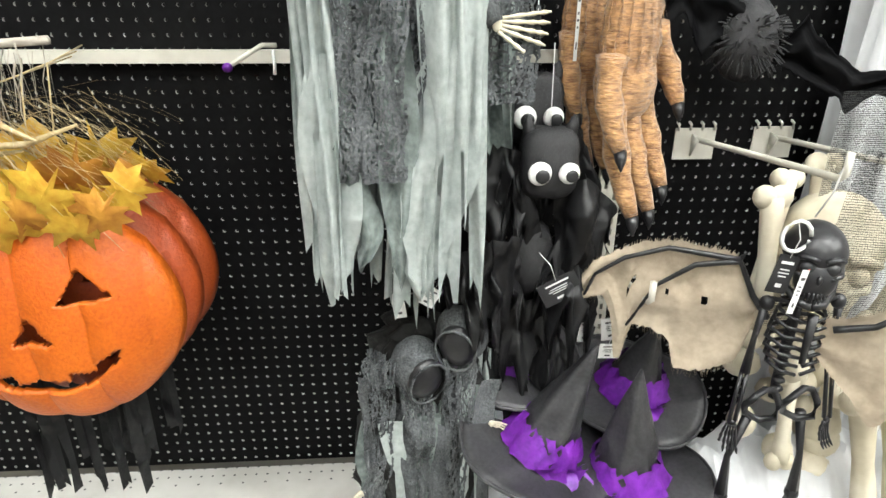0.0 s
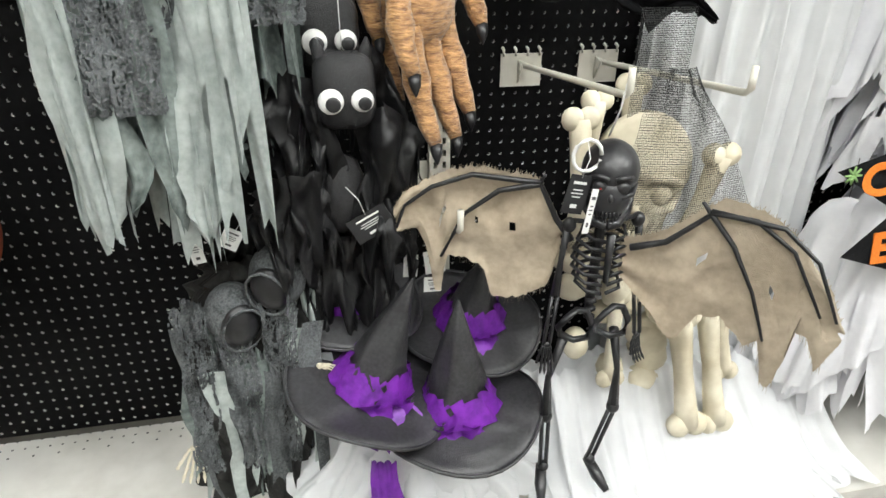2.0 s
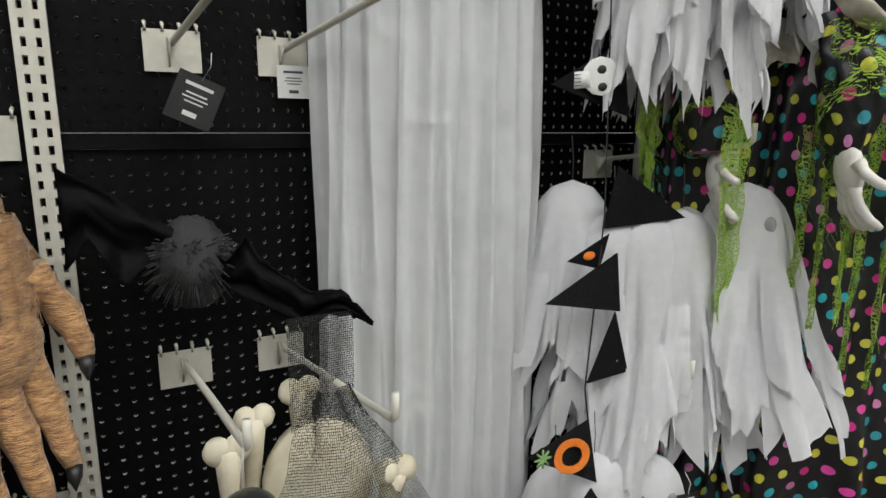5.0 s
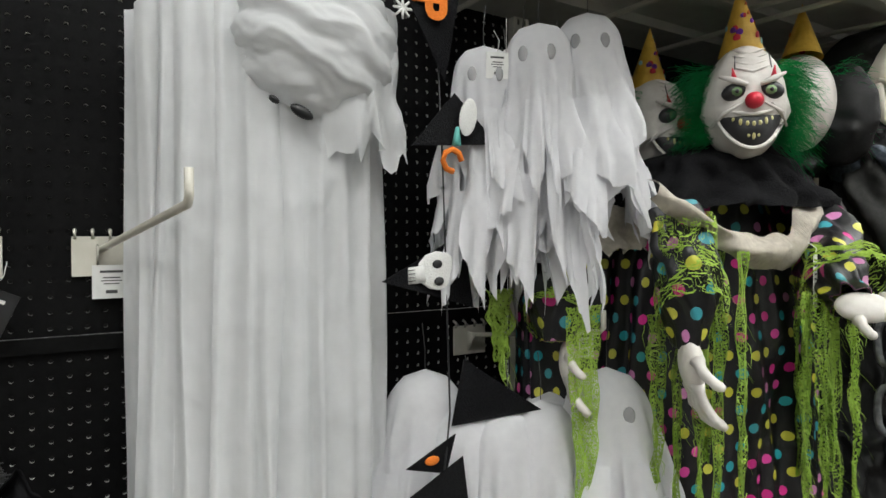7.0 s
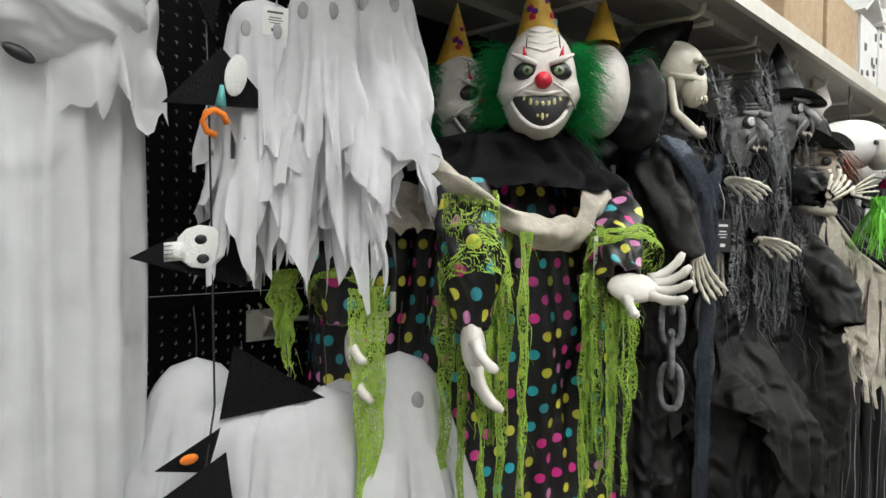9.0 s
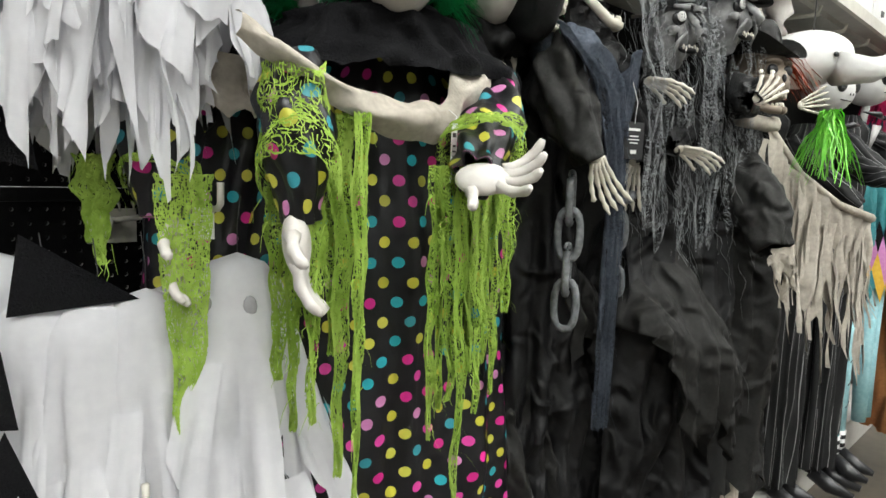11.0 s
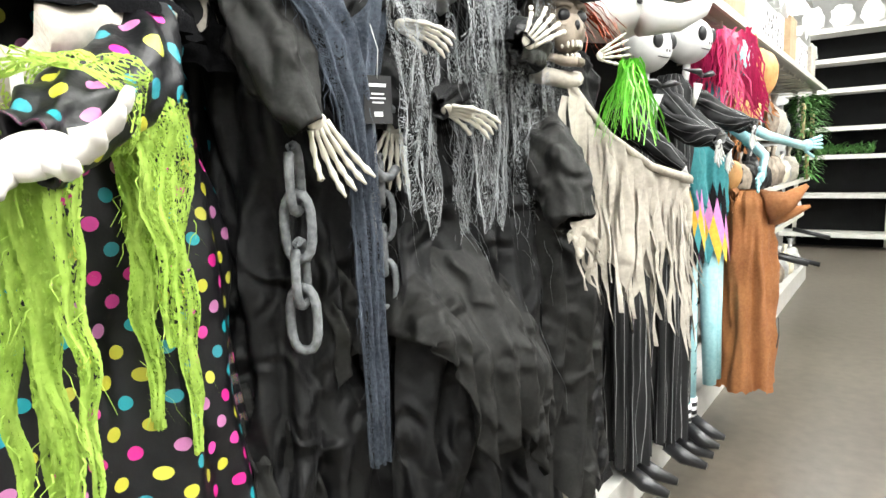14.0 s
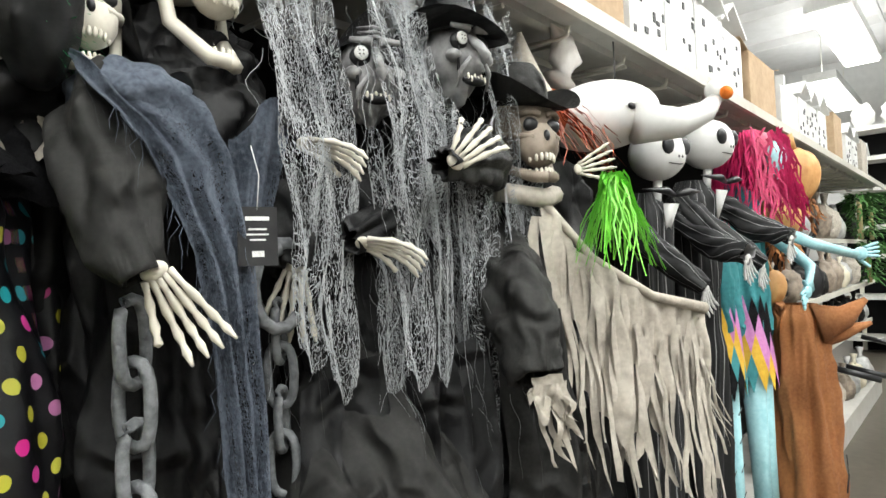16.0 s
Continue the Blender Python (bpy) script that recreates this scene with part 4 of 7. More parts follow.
# ---- black bats with googly eyes ----
def bat_toy(x, y, z, eyes, label):
    """Furry glitter body with ears, googly eyes and drooping satin wings."""
    b = Build()
    if eyes:
        b.ball((x, y, z + 0.02), (0.046, 0.036, 0.056), "glitter", None, 22, 16, lambda u: (abs(u.x) ** 4 + abs(u.y) ** 4 + abs(u.z) ** 4) ** -0.25 * (1 + 0.06 * wob(u.x * 7, u.y * 7, u.z * 7 + z)))
        for q in range(420):
            d = Vector((rnd(-1, 1), -abs(rnd(-1, 1)), rnd(-1, 1))).normalized()
            strand(b, Vector((x + d.x * 0.046, y + d.y * 0.034, z + 0.02 + d.z * 0.056)), d + Vector((rnd(-0.5, 0.5), 0, rnd(-0.5, 0.5))), rnd(0.006, 0.014), "glitter", 0.0007, 0.2, 2, 0.3, q)
        for sx in (-1, 1):
            b.tube([(x + sx * 0.03, y, z + 0.06), (x + sx * 0.036, y, z + 0.08), (x + sx * 0.037, y, z + 0.095)], [0.013, 0.009, 0.002], "glitter", 8)
        for sx, r in ((-0.022, 0.019), (0.024, 0.017)):
            b.mark("googly_eye", "white plastic googly eye")
            b.ball((x + sx, y - 0.043, z + 0.012), (r, 0.008, r), "paper", None, 16, 8)
            b.ball((x + sx + 0.003, y - 0.0505, z + 0.009), (r * 0.6, 0.003, r * 0.6), "black", None, 12, 6)
        b.mark("hanging_string")
        b.tube([(x, y, z + 0.07), (x, y + 0.01, z + 0.2)], 0.0008, "paper", 5)
    else:
        b.ball((x, y + 0.02, z), (0.04, 0.03, 0.07), "glitter", None, 20, 14, lambda u: 1 + 0.15 * wob(u.x * 5, u.y * 5, u.z * 5 + z))
    for k, (dx, dz) in enumerate(((-0.15, 0.0), (0.11, -0.05))):
        b.mark("wing", "creased black satin wing")
        drape(b, [(x + dx * 0.15, y + 0.01, z + dz + 0.03), (x + dx * 0.6, y - 0.025, z + dz + 0.055), (x + dx, y + 0.01, z + dz - 0.01)], z + dz - 0.13, "satin", 1, 0.02, 0.03 * (-1 if dx < 0 else 1), 0.02, 0.1, 14, z * 9 + k)
    return b.thing("toy_bat", label, "toy bat", "hanging bats")


bat_toy(0.478, 0.70, 0.955, True, "glittery black toy bat with googly eyes and satin wings")
bat_toy(0.462, 0.76, 1.03, True, "glittery black toy bat with googly eyes behind another")
bat_toy(0.465, 0.70, 0.80, False, "black glitter toy bat with drooping satin wings")
bat_toy(0.44, 0.74, 0.66, False, "black glitter toy bat with drooping satin wings")
tag_card(0.505, 0.665, 0.765, 0.07, 0.045, dark=True, tilt=-28, cord=0.05)
b = Build()
drape(b, [(0.33, 0.66, 0.83), (0.37, 0.63, 0.87), (0.43, 0.66, 0.86)], 0.69, "satin", 3, 0.02, -0.03, 0.0, 0.07, 12, 2.2)
b.mark("cape_fold")
drape(b, [(0.36, 0.7, 0.93), (0.4, 0.68, 0.97), (0.44, 0.7, 0.95)], 0.84, "satin", 2, 0.02, 0.0, 0.0, 0.05, 12, 6.2)
b.mark("cape_fold")
drape(b, [(0.40, 0.72, 0.72), (0.46, 0.70, 0.73), (0.52, 0.72, 0.7)], 0.5, "satin", 3, 0.02, 0.04, 0.0, 0.08, 12, 8.2)
b.thing("satin_cape", "creased black satin cape folds hanging over one another", "cape")

# wide black bat on the board
b = Build()
b.ball((0.852, 0.85, 1.15), (0.055, 0.05, 0.07), "glitter", None, 20, 14, lambda u: 1 + 0.12 * wob(u.x * 9, u.y * 9, u.z * 9))
b.mark("tinsel_fur", "glittering black tinsel fur")
for q in range(160):
    a, c = rnd(0, 6.28), rnd(-1, 1)
    d = Vector((math.cos(a), -abs(math.sin(a)), c)).normalized()
    strand(b, Vector((0.852, 0.85, 1.15)) + d * 0.05, d, 0.025, "glitter", 0.0008, 0.3, 2, 0.3, q)
b.mark("wing")
sheet(b, [(0.69, 1.30), (0.75, 1.262), (0.80, 1.225), (0.845, 1.195)], [(0.69, 1.16), (0.72, 1.20), (0.76, 1.125), (0.79, 1.15), (0.845, 1.11)], lambda x: 0.83, "deepsatin", 30, 12, 0.016, 2.0)
b.mark("wing")
sheet(b, [(0.86, 1.19), (0.895, 1.155), (0.925, 1.195), (0.94, 1.16), (0.985, 1.125), (1.01, 1.105), (1.05, 1.112), (1.088, 1.064)], [(0.86, 1.11), (0.895, 1.115), (0.94, 1.085), (0.985, 1.06), (0.995, 1.035), (1.03, 1.072), (1.06, 1.07), (1.088, 1.055)], lambda x: 0.83 - 0.5 * (x - 0.86), "deepsatin", 40, 12, 0.014, 3.0)
b.thing("large_bat", "large black satin bat with spread crumpled wings on pegboard", "toy bat", "hanging bats", thick=0.002)

# ---- furry monster paws ----
def monster_hand(x, y, z, s, turn, label):
    b = Build()
    m = pose(x, y, z, 0, 0, turn)
    robe_rows = []
    for i in range(15):
        t = i / 14
        rx = (0.05 + 0.014 * math.sin(t * 2.6)) * s
        robe_rows.append([m @ Vector((rx * math.cos(a * 0.393) + 0.01 * wob(i * 0.4, a), 0.6 * rx * math.sin(a * 0.393), (0.02 - 0.16 * t) * s + 0.006 * wob(a * 0.9, i * 0.5, 2))) for a in range(16)])
    b.grid(robe_rows, "fur", True)
    b.ball(m @ Vector((0, 0, -0.145 * s)), (0.064 * s, 0.045 * s, 0.07 * s), "fur", m, 16, 10, lambda u: 1 + 0.07 * wob(u.x * 5, u.y * 5, u.z * 5))
    for k, (fx, fz, ln, ax) in enumerate([(-0.066, -0.1, 0.15, -0.3), (-0.042, -0.155, 0.21, -0.12), (0.0, -0.165, 0.2, 0.1), (0.042, -0.15, 0.18, 0.22), (0.07, -0.06, 0.13, 0.75)]):
        p, path, rad, ang = Vector((fx * 0.78, -0.005, fz)) * s, [], [], 0.15
        for n in range(7):
            path.append(m @ p)
            rad.append((0.0235 + 0.004 * math.cos(n * 2.1)) * s * (1 - 0.045 * n))
            p = p + Vector((math.sin(ax) * (1 - n * 0.22), -math.sin(ang), -math.cos(ang))) * ln * s / 6
            ang += 0.07
        rad[-1] *= 0.55
        b.mark("finger")
        b.tube(path, rad, "fur", 12)
        b.mark("nail", "black pointed nail")
        b.tube([path[-1], path[-1] + Vector((0.0, -0.008, -0.014)) * s, path[-1] + Vector((0, -0.014, -0.03)) * s], [0.011 * s, 0.009 * s, 0.001], "black", 6)
    b.mark("fur", "short ginger fur tufts")
    rng = random.Random(5)
    for q in range(1500):
        r = robe_rows[rng.randrange(15)][rng.randrange(16)]
        strand(b, r, (rng.uniform(-0.3, 0.3), -0.4, -1), 0.02 * s, "fur", 0.0007, 0.2, 2, 0.3, q)
    b.mark("hanging_cord", "tan hanging cord")
    b.tube([m @ Vector((0, 0, 0.01 * s)), m @ Vector((0.0, 0.0, 0.09))], 0.004, "straw", 6)
    return b.thing("monster_hand", label, "monster hand", "furry monster paws")


monster_hand(0.606, 0.745, 1.23, 0.96, 36, "large ginger furry monster hand with black nails hanging down")
monster_hand(0.575, 0.86, 1.25, 0.9, 30, "ginger furry monster hand hung behind another")
tag_card(0.535, 0.80, 1.18, 0.006, 0.12, cord=0.08)


# ---- witch hats over a tulle skirt ----
def witch_hat(x, y, z, r, height, turn, tilt, label, bow=True, lean=0.0):
    b = Build()
    m = pose(x, y, z, tilt, lean, 0) @ pose(0, 0, 0, 0, 0, turn)
    rows = []
    for i in range(6):
        t = i / 5
        rr = r * (0.42 + 0.58 * t)
        rows.append([m @ Vector((rr * math.cos(a * 0.1745), rr * math.sin(a * 0.1745), 0.012 * math.sin(a * 0.5236 + 1) * t * t - 0.004 * t)) for a in range(36)])
    b.grid(rows, "hat", True)
    b.tube([m @ Vector((r * math.cos(a * 0.1745), r * math.sin(a * 0.1745), 0.012 * math.sin(a * 0.5236 + 1) - 0.004)) for a in range(37)], 0.0025, "hat", 6, False)
    ob = b.thing("witch_hat", label, "witch hat", "witch hats", thick=0.002)
    b = Build()
    rows = []
    for i in range(15):
        t = i / 14
        rr = r * 0.41 * (1 - t) ** 0.95 + 0.002
        rows.append([m @ Vector((rr * math.cos(a * 0.2618) * (1 + 0.14 * tri(a / 6 + 0.4 * t + x) + 0.08 * wob(a * 0.7, t * 4, x * 9)) + 0.01 * t * t, rr * math.sin(a * 0.2618) * (1 + 0.14 * tri(a / 5 - 0.5 * t + y)), t * height + 0.004 * wob(a * 0.5, t * 9))) for a in range(24)])
    b.grid(rows, "hat", True)
    b.part("cone", ob)
    b = Build()
    rows = []
    for i in range(5):
        t = i / 4
        rows.append([m @ Vector(((r * 0.5 - 0.024 * t + 0.007 * math.sin(a * 1.9 + i) * 0.9) * math.cos(a * 0.1745), (r * 0.5 - 0.024 * t + 0.007 * math.sin(a * 2.3 + i * 2)) * math.sin(a * 0.1745), 0.002 + t * 0.058 + 0.004 * math.sin(a * 1.5708))) for a in range(36)])
    b.grid(rows, "purple", True)
    b.part("band", ob, "crumpled purple chiffon band")
    if bow:
        b = Build()
        for k in range(5):
            a = -1.9 + 0.25 * k
            p = m @ Vector((r * 0.5 * math.cos(a), r * 0.5 * math.sin(a), 0.02))
            rag_strip(b, p, rnd(0.05, 0.1), 0.02, "purple", (rnd(-0.03, 0.03), -0.02), k * 2.1)
        b.part("bow", ob, "loose purple ribbon ends")
    return ob


witch_hat(0.487, 0.64, 0.462, 0.152, 0.235, 10, 6, "black pointed witch hat with purple chiffon band", True, 17)
witch_hat(0.645, 0.62, 0.40, 0.155, 0.245, -25, 4, "black pointed witch hat with purple chiffon band", True, -4)
witch_hat(0.47, 0.79, 0.56, 0.14, 0.22, 40, 14, "black pointed witch hat hung behind others", True, 12)
witch_hat(0.70, 0.77, 0.49, 0.145, 0.17, -10, 14, "black pointed witch hat tilted behind others", True, 2)
b = Build()
for q in range(3):
    if q:
        b.mark("tulle_layer")
    robe(b, (0.59, 0.70), [(0.40, 0.09, 0.06), (0.30, 0.17 + 0.012 * q, 0.1), (0.02 + DECK, 0.27 + 0.02 * q, 0.16)], "sheer", 13 + q, 0.022, 0.03, 100, q * 2.0, 0, 16)
b.mark("ribbon", "sheer purple ribbon hanging down")
drape(b, [(0.475, 0.58, 0.33), (0.52, 0.57, 0.33)], 0.18, "purple", 2, 0.006, 0.03, 0.03, 0.01, 10, 1.0)
b.thing("tulle_skirt", "white tulle skirt with a purple stripe standing on the deck", "skirt")
tag_card(0.575, 0.72, 0.65, 0.026, 0.045, tilt=4)
tag_card(0.615, 0.70, 0.665, 0.036, 0.045, tilt=-6)
tag_card(0.61, 0.69, 0.625, 0.032, 0.03, tilt=2)


# ---- winged skeleton ----
b = Build()
SX, SY = 0.862, 0.565
m = pose(SX, SY, 0.853, 0, 0, -22)
skull(b, m, 0.125, "black", "black", 0.0, "black")
for sx in (-1, 1):
    b.ball(m @ Vector((sx * 0.0155, -0.045, 0.002)), (0.0035, 0.003, 0.0035), "redglow" if sx < 0 else "black")
b.tube([(SX, SY + 0.01, 0.81), (SX, SY + 0.012, 0.72), (SX, SY + 0.015, 0.62)], [0.008, 0.009, 0.008], "black", 8)
for k in range(9):
    b.ball((SX, SY + 0.01, 0.60 + 0.016 * k), (0.011, 0.01, 0.006), "black", None, 8, 5)
for k in range(7):
    z, w = 0.772 - 0.0155 * k, 0.036 + 0.012 * math.sin(k * 0.5)
    for sx in (-1, 1):
        b.tube([(SX + sx * 0.004, SY - 0.028, z - 0.012), (SX + sx * w * 0.75, SY - 0.024, z - 0.006), (SX + sx * w, SY, z), (SX + sx * w * 0.6, SY + 0.02, z + 0.008), (SX, SY + 0.022, z + 0.01)], 0.0032, "black", 6)
b.tube([(SX, SY - 0.03, 0.775), (SX, SY - 0.031, 0.69)], [0.008, 0.005], "black", 6)
for sx in (-1, 1):
    b.tube([(SX, SY - 0.02, 0.788), (SX + sx * 0.055, SY, 0.79)], 0.004, "black", 6)
    b.ball((SX + sx * 0.058, SY, 0.782), (0.011, 0.011, 0.013), "black")
    ex, wx = SX + sx * 0.072, SX + sx * (0.078 if sx > 0 else 0.085)
    b.tube([(SX + sx * 0.06, SY, 0.78), (SX + sx * 0.066, SY, 0.72), (ex, SY - 0.005, 0.66)], [0.007, 0.0045, 0.008], "black", 7)
    for o in (-0.005, 0.005):
        b.tube([(ex + o, SY - 0.005, 0.66), (wx + o, SY - 0.02, 0.575)], 0.0034, "black", 6)
    bone_hand(b, pose(wx, SY - 0.02, 0.575, 0, 0, 20 * sx), 0.065, "black", 0.6)
    b.tube([(SX + 0.033 * sx + 0.03 * math.cos(t * 0.7854), SY - 0.01 + 0.008 * math.sin(t * 1.57), 0.598 + 0.03 * math.sin(t * 0.7854)) for t in range(9)], 0.006, "black", 7, False)
    kx, fx = SX + sx * 0.05 + (0.01 if sx > 0 else -0.02), SX + sx * 0.03 + (0.0 if sx > 0 else -0.035)
    b.tube([(SX + sx * 0.045, SY, 0.575), (kx, SY - 0.006, 0.49), (kx, SY - 0.012, 0.41)], [0.009, 0.0055, 0.011], "black", 7)
    for o in (-0.006, 0.006):
        b.tube([(kx + o, SY - 0.012, 0.405), (fx + o, SY - 0.01, 0.285)], 0.004, "black", 6)
    b.ball((kx, SY - 0.012, 0.408), (0.012, 0.012, 0.014), "black")
    b.ball((fx, SY - 0.01, 0.28), (0.011, 0.011, 0.011), "black")
    b.tube([(fx, SY, 0.275), (fx + sx * 0.01, SY - 0.03, 0.255), (fx + sx * 0.018, SY - 0.06, 0.243)], [0.01, 0.012, 0.007], "black", 7)


def wing(top, bottom, depth, spars, holes, seed):
    """Torn burlap wing with a frayed upper edge and dark finger spars that lie on it."""
    rows = sheet(b, top, bottom, depth, "beige", 56, 16, 0.009, seed, lambda i, j: (i, j) in holes)
    for k in range(56):
        for q in range(2):
            strand(b, rows[k][0].lerp(rows[k + 1][0], rnd(0, 1)), (rnd(-0.3, 0.3), -0.2, 1), rnd(0.004, 0.010), "beige", 0.0006, 0.2, 2, 0.4, q)
            strand(b, rows[k][16].lerp(rows[k + 1][16], rnd(0, 1)), (rnd(-0.3, 0.3), -0.2, -1), rnd(0.004, 0.012), "beige", 0.0006, 0.2, 2, 0.4, q)
    for line, r in spars:
        pts = []
        for (x0, z0), (x1, z1) in zip(line, line[1:]):
            pts += [Vector((x0 + (x1 - x0) * t, depth(x0 + (x1 - x0) * t) - 0.013, z0 + (z1 - z0) * t)) for t in (0, 0.25, 0.5, 0.75)]
        pts.append(Vector((line[-1][0], depth(line[-1][0]) - 0.012, line[-1][1])))
        b.tube(pts, [r * (1 - 0.55 * k / (len(pts) - 1)) for k in range(len(pts))], "black", 7)


b.mark("wing", "torn beige burlap wing with dark spars")
wing([(0.80, 0.775), (0.775, 0.82), (0.76, 0.852), (0.718, 0.861), (0.66, 0.869), (0.60, 0.845), (0.556, 0.81), (0.536, 0.765)], [(0.80, 0.735), (0.785, 0.664), (0.746, 0.64), (0.699, 0.634), (0.686, 0.688), (0.654, 0.707), (0.622, 0.704), (0.618, 0.632), (0.606, 0.636), (0.596, 0.713), (0.582, 0.752), (0.545, 0.743), (0.536, 0.751)],
     lambda x: 0.562 + (0.857 - x) * 0.35, [([(0.81, 0.755), (0.785, 0.79), (0.758, 0.848), (0.765, 0.862)], 0.006), ([(0.758, 0.846), (0.70, 0.832), (0.65, 0.79), (0.614, 0.71)], 0.0055), ([(0.758, 0.848), (0.66, 0.856), (0.60, 0.832), (0.558, 0.797), (0.545, 0.757)], 0.005)], {(15, 6), (16, 6), (27, 8), (38, 6), (37, 6)}, 1.0)
b.mark("wing", "torn beige burlap wing with dark spars")
wing([(0.885, 0.765), (0.93, 0.785), (0.973, 0.833), (0.994, 0.857), (1.031, 0.845), (1.056, 0.817), (1.08, 0.771), (1.099, 0.715)], [(0.885, 0.70), (0.941, 0.627), (0.959, 0.60), (0.971, 0.615), (0.983, 0.656), (1.003, 0.67), (1.027, 0.637), (1.039, 0.656), (1.05, 0.585), (1.06, 0.58), (1.064, 0.69), (1.076, 0.685), (1.088, 0.635), (1.099, 0.684)],
     lambda x: 0.54 - (x - 0.885) * 0.73 if x < 0.973 else 0.476 - (x - 0.973) * 1.3, [([(0.89, 0.755), (0.93, 0.775), (0.973, 0.829), (0.962, 0.846)], 0.006), ([(0.973, 0.83), (0.997, 0.791), (1.02, 0.73), (1.038, 0.66)], 0.0045), ([(0.973, 0.832), (1.01, 0.837), (1.043, 0.807), (1.074, 0.725)], 0.0045), ([(0.973, 0.834), (1.032, 0.836), (1.062, 0.801), (1.086, 0.725)], 0.0045)], {(23, 6), (24, 6), (40, 8)}, 2.0)
b.mark("hanging_string")
b.tube([(SX, SY + 0.02, 0.915), (0.862, 0.56, 0.96), (0.865, 0.555, 1.0)], 0.0015, "paper", 5)
b.thing("winged_skeleton", "black plastic skeleton with torn burlap bat wings hanging from hook", "hanging skeleton", "hanging figures")
tag_card(0.797, 0.535, 0.845, 0.038, 0.06, turn=10, dark=True, tilt=14, cord=0.05)
tag_card(0.812, 0.515, 0.825, 0.01, 0.07, tilt=8, cord=0.0)
b = Build()
b.tube([(0.812 + 0.022 * math.cos(t * 0.5), 0.545, 0.90 + 0.024 * math.sin(t * 0.5)) for t in range(13)], 0.003, "paper", 6)
b.thing("cable_loop", "white plastic loop round the skeleton's hook", "loop")

# ---- foam skull and bones in a net bag ----
b = Build()
skull(b, pose(0.985, 0.70, 0.80, 0, 12, -25), 0.24, "bone", "bone", 0.0, "bone")
for p0, p1, r in [((0.87, 0.66, 0.66), (0.865, 0.70, 0.91), 0.02), ((0.885, 0.72, 0.7), (0.91, 0.74, 0.93), 0.018), ((1.06, 0.64, 0.7), (1.085, 0.62, 0.86), 0.02), ((0.98, 0.74, 0.8), (0.985, 0.76, 0.95), 0.02), ((1.125, 0.60, 0.285), (1.085, 0.64, 0.53), 0.026), ((1.19, 0.60, 0.28), (1.145, 0.65, 0.55), 0.024), ((1.23, 0.66, 0.36), (1.2, 0.68, 0.52), 0.02), ((0.97, 0.66, 0.38), (0.98, 0.7, 0.55), 0.018)]:
    p0, p1 = Vector(p0), Vector(p1)
    b.tube([p0, p0.lerp(p1, 0.15), p0.lerp(p1, 0.5), p0.lerp(p1, 0.85), p1], [r, r * 0.9, r * 0.72, r * 0.9, r], "bone", 10)
    for e in (p0, p1):
        for o in (-1, 1):
            b.ball(e + Vector((o * r * 0.7, 0, 0)), (r, r * 0.9, r * 1.05), "bone", None, 10, 7)
for k in range(26):
    b.ball((1.0 + rnd(-0.1, 0.13), 0.74 + rnd(-0.05, 0.05), 0.36 + rnd(-0.06, 0.3)), (rnd(0.02, 0.04), 0.03, rnd(0.02, 0.045)), "bone", None, 9, 6)
ob = b.thing("bone_bag", "cream foam skull and bones bagged in black net", "bag of bones")
b = Build()
gauze(b, lambda u, v: (0.99 + (u - 0.42) * (0.06 + 0.3 * v) + 0.01 * wob(u * 4, v * 4), 0.62 + 0.05 * abs(u - 0.5) - 0.03 * math.sin(v * 3), 1.0 - v * 0.3), 62, 76, "net", 0.00035, 0.02, 3, 0.1)
gauze(b, lambda u, v: (0.96 + 0.1 * u, 0.72, 1.08 - 0.25 * v), 34, 70, "net", 0.0004, 0.02, 4, 0.1)
b.part("net_bag", ob, "fine black mesh bag")


# ---- tall white draped ghost ----
b = Build()
for q, (x0, x1, yy, mt) in enumerate([(1.062, 1.4, 0.90, "sheer"), (1.075, 1.22, 0.86, "sheer"), (1.17, 1.32, 0.785, "sheer"), (1.24, 1.42, 0.78, "sheer"), (1.34, 1.465, 0.82, "sheer")]):
    if q:
        b.mark("cloth_layer")
    drape(b, [(x0, yy + 0.01, 1.86), ((x0 + x1) / 2, yy - 0.02, 1.9), (x1, yy + 0.01, 1.86)], DECK + 0.03 + 0.03 * (q % 2), mt, 4, 0.012, 0.03, 0.015, 0.03, 40, q * 1.7)
b.mark("veil", "sheer veil falling from the head")
drape(b, [(1.10, 0.84, 1.9), (1.14, 0.80, 1.93), (1.2, 0.79, 1.92)], DECK + 0.04, "sheer", 3, 0.012, 0.07, 0.0, 0.04, 34, 3.3)
b.mark("head_wisp", "loose sheer end beside the head")
drape(b, [(1.34, 0.74, 1.9), (1.4, 0.72, 1.9), (1.46, 0.76, 1.88)], 1.63, "sheer", 3, 0.016, 0.04, 0.0, 0.03, 14, 5.3)
b.mark("wrapped_head", "head wound in creased white cloth")


def wound(u):
    """Slanting wraps of cloth round the head, each with its own ridge and fine creases."""
    band = u.z * 2.3 + u.x * 0.75 + 0.35 * wob(u.x * 2, u.y * 2, u.z * 2)
    return 1 + 0.045 * tri(band) + 0.011 * math.sin(23 * band + 4 * wob(u.x * 3, u.y * 3, 2.0)) * (0.4 + abs(wob(u.x * 2, u.y * 2, u.z * 2 + 5))) + 0.03 * wob(u.x * 3, u.y * 3, u.z * 9) + 0.012 * wob(u.x * 9, u.y * 9, u.z * 26)


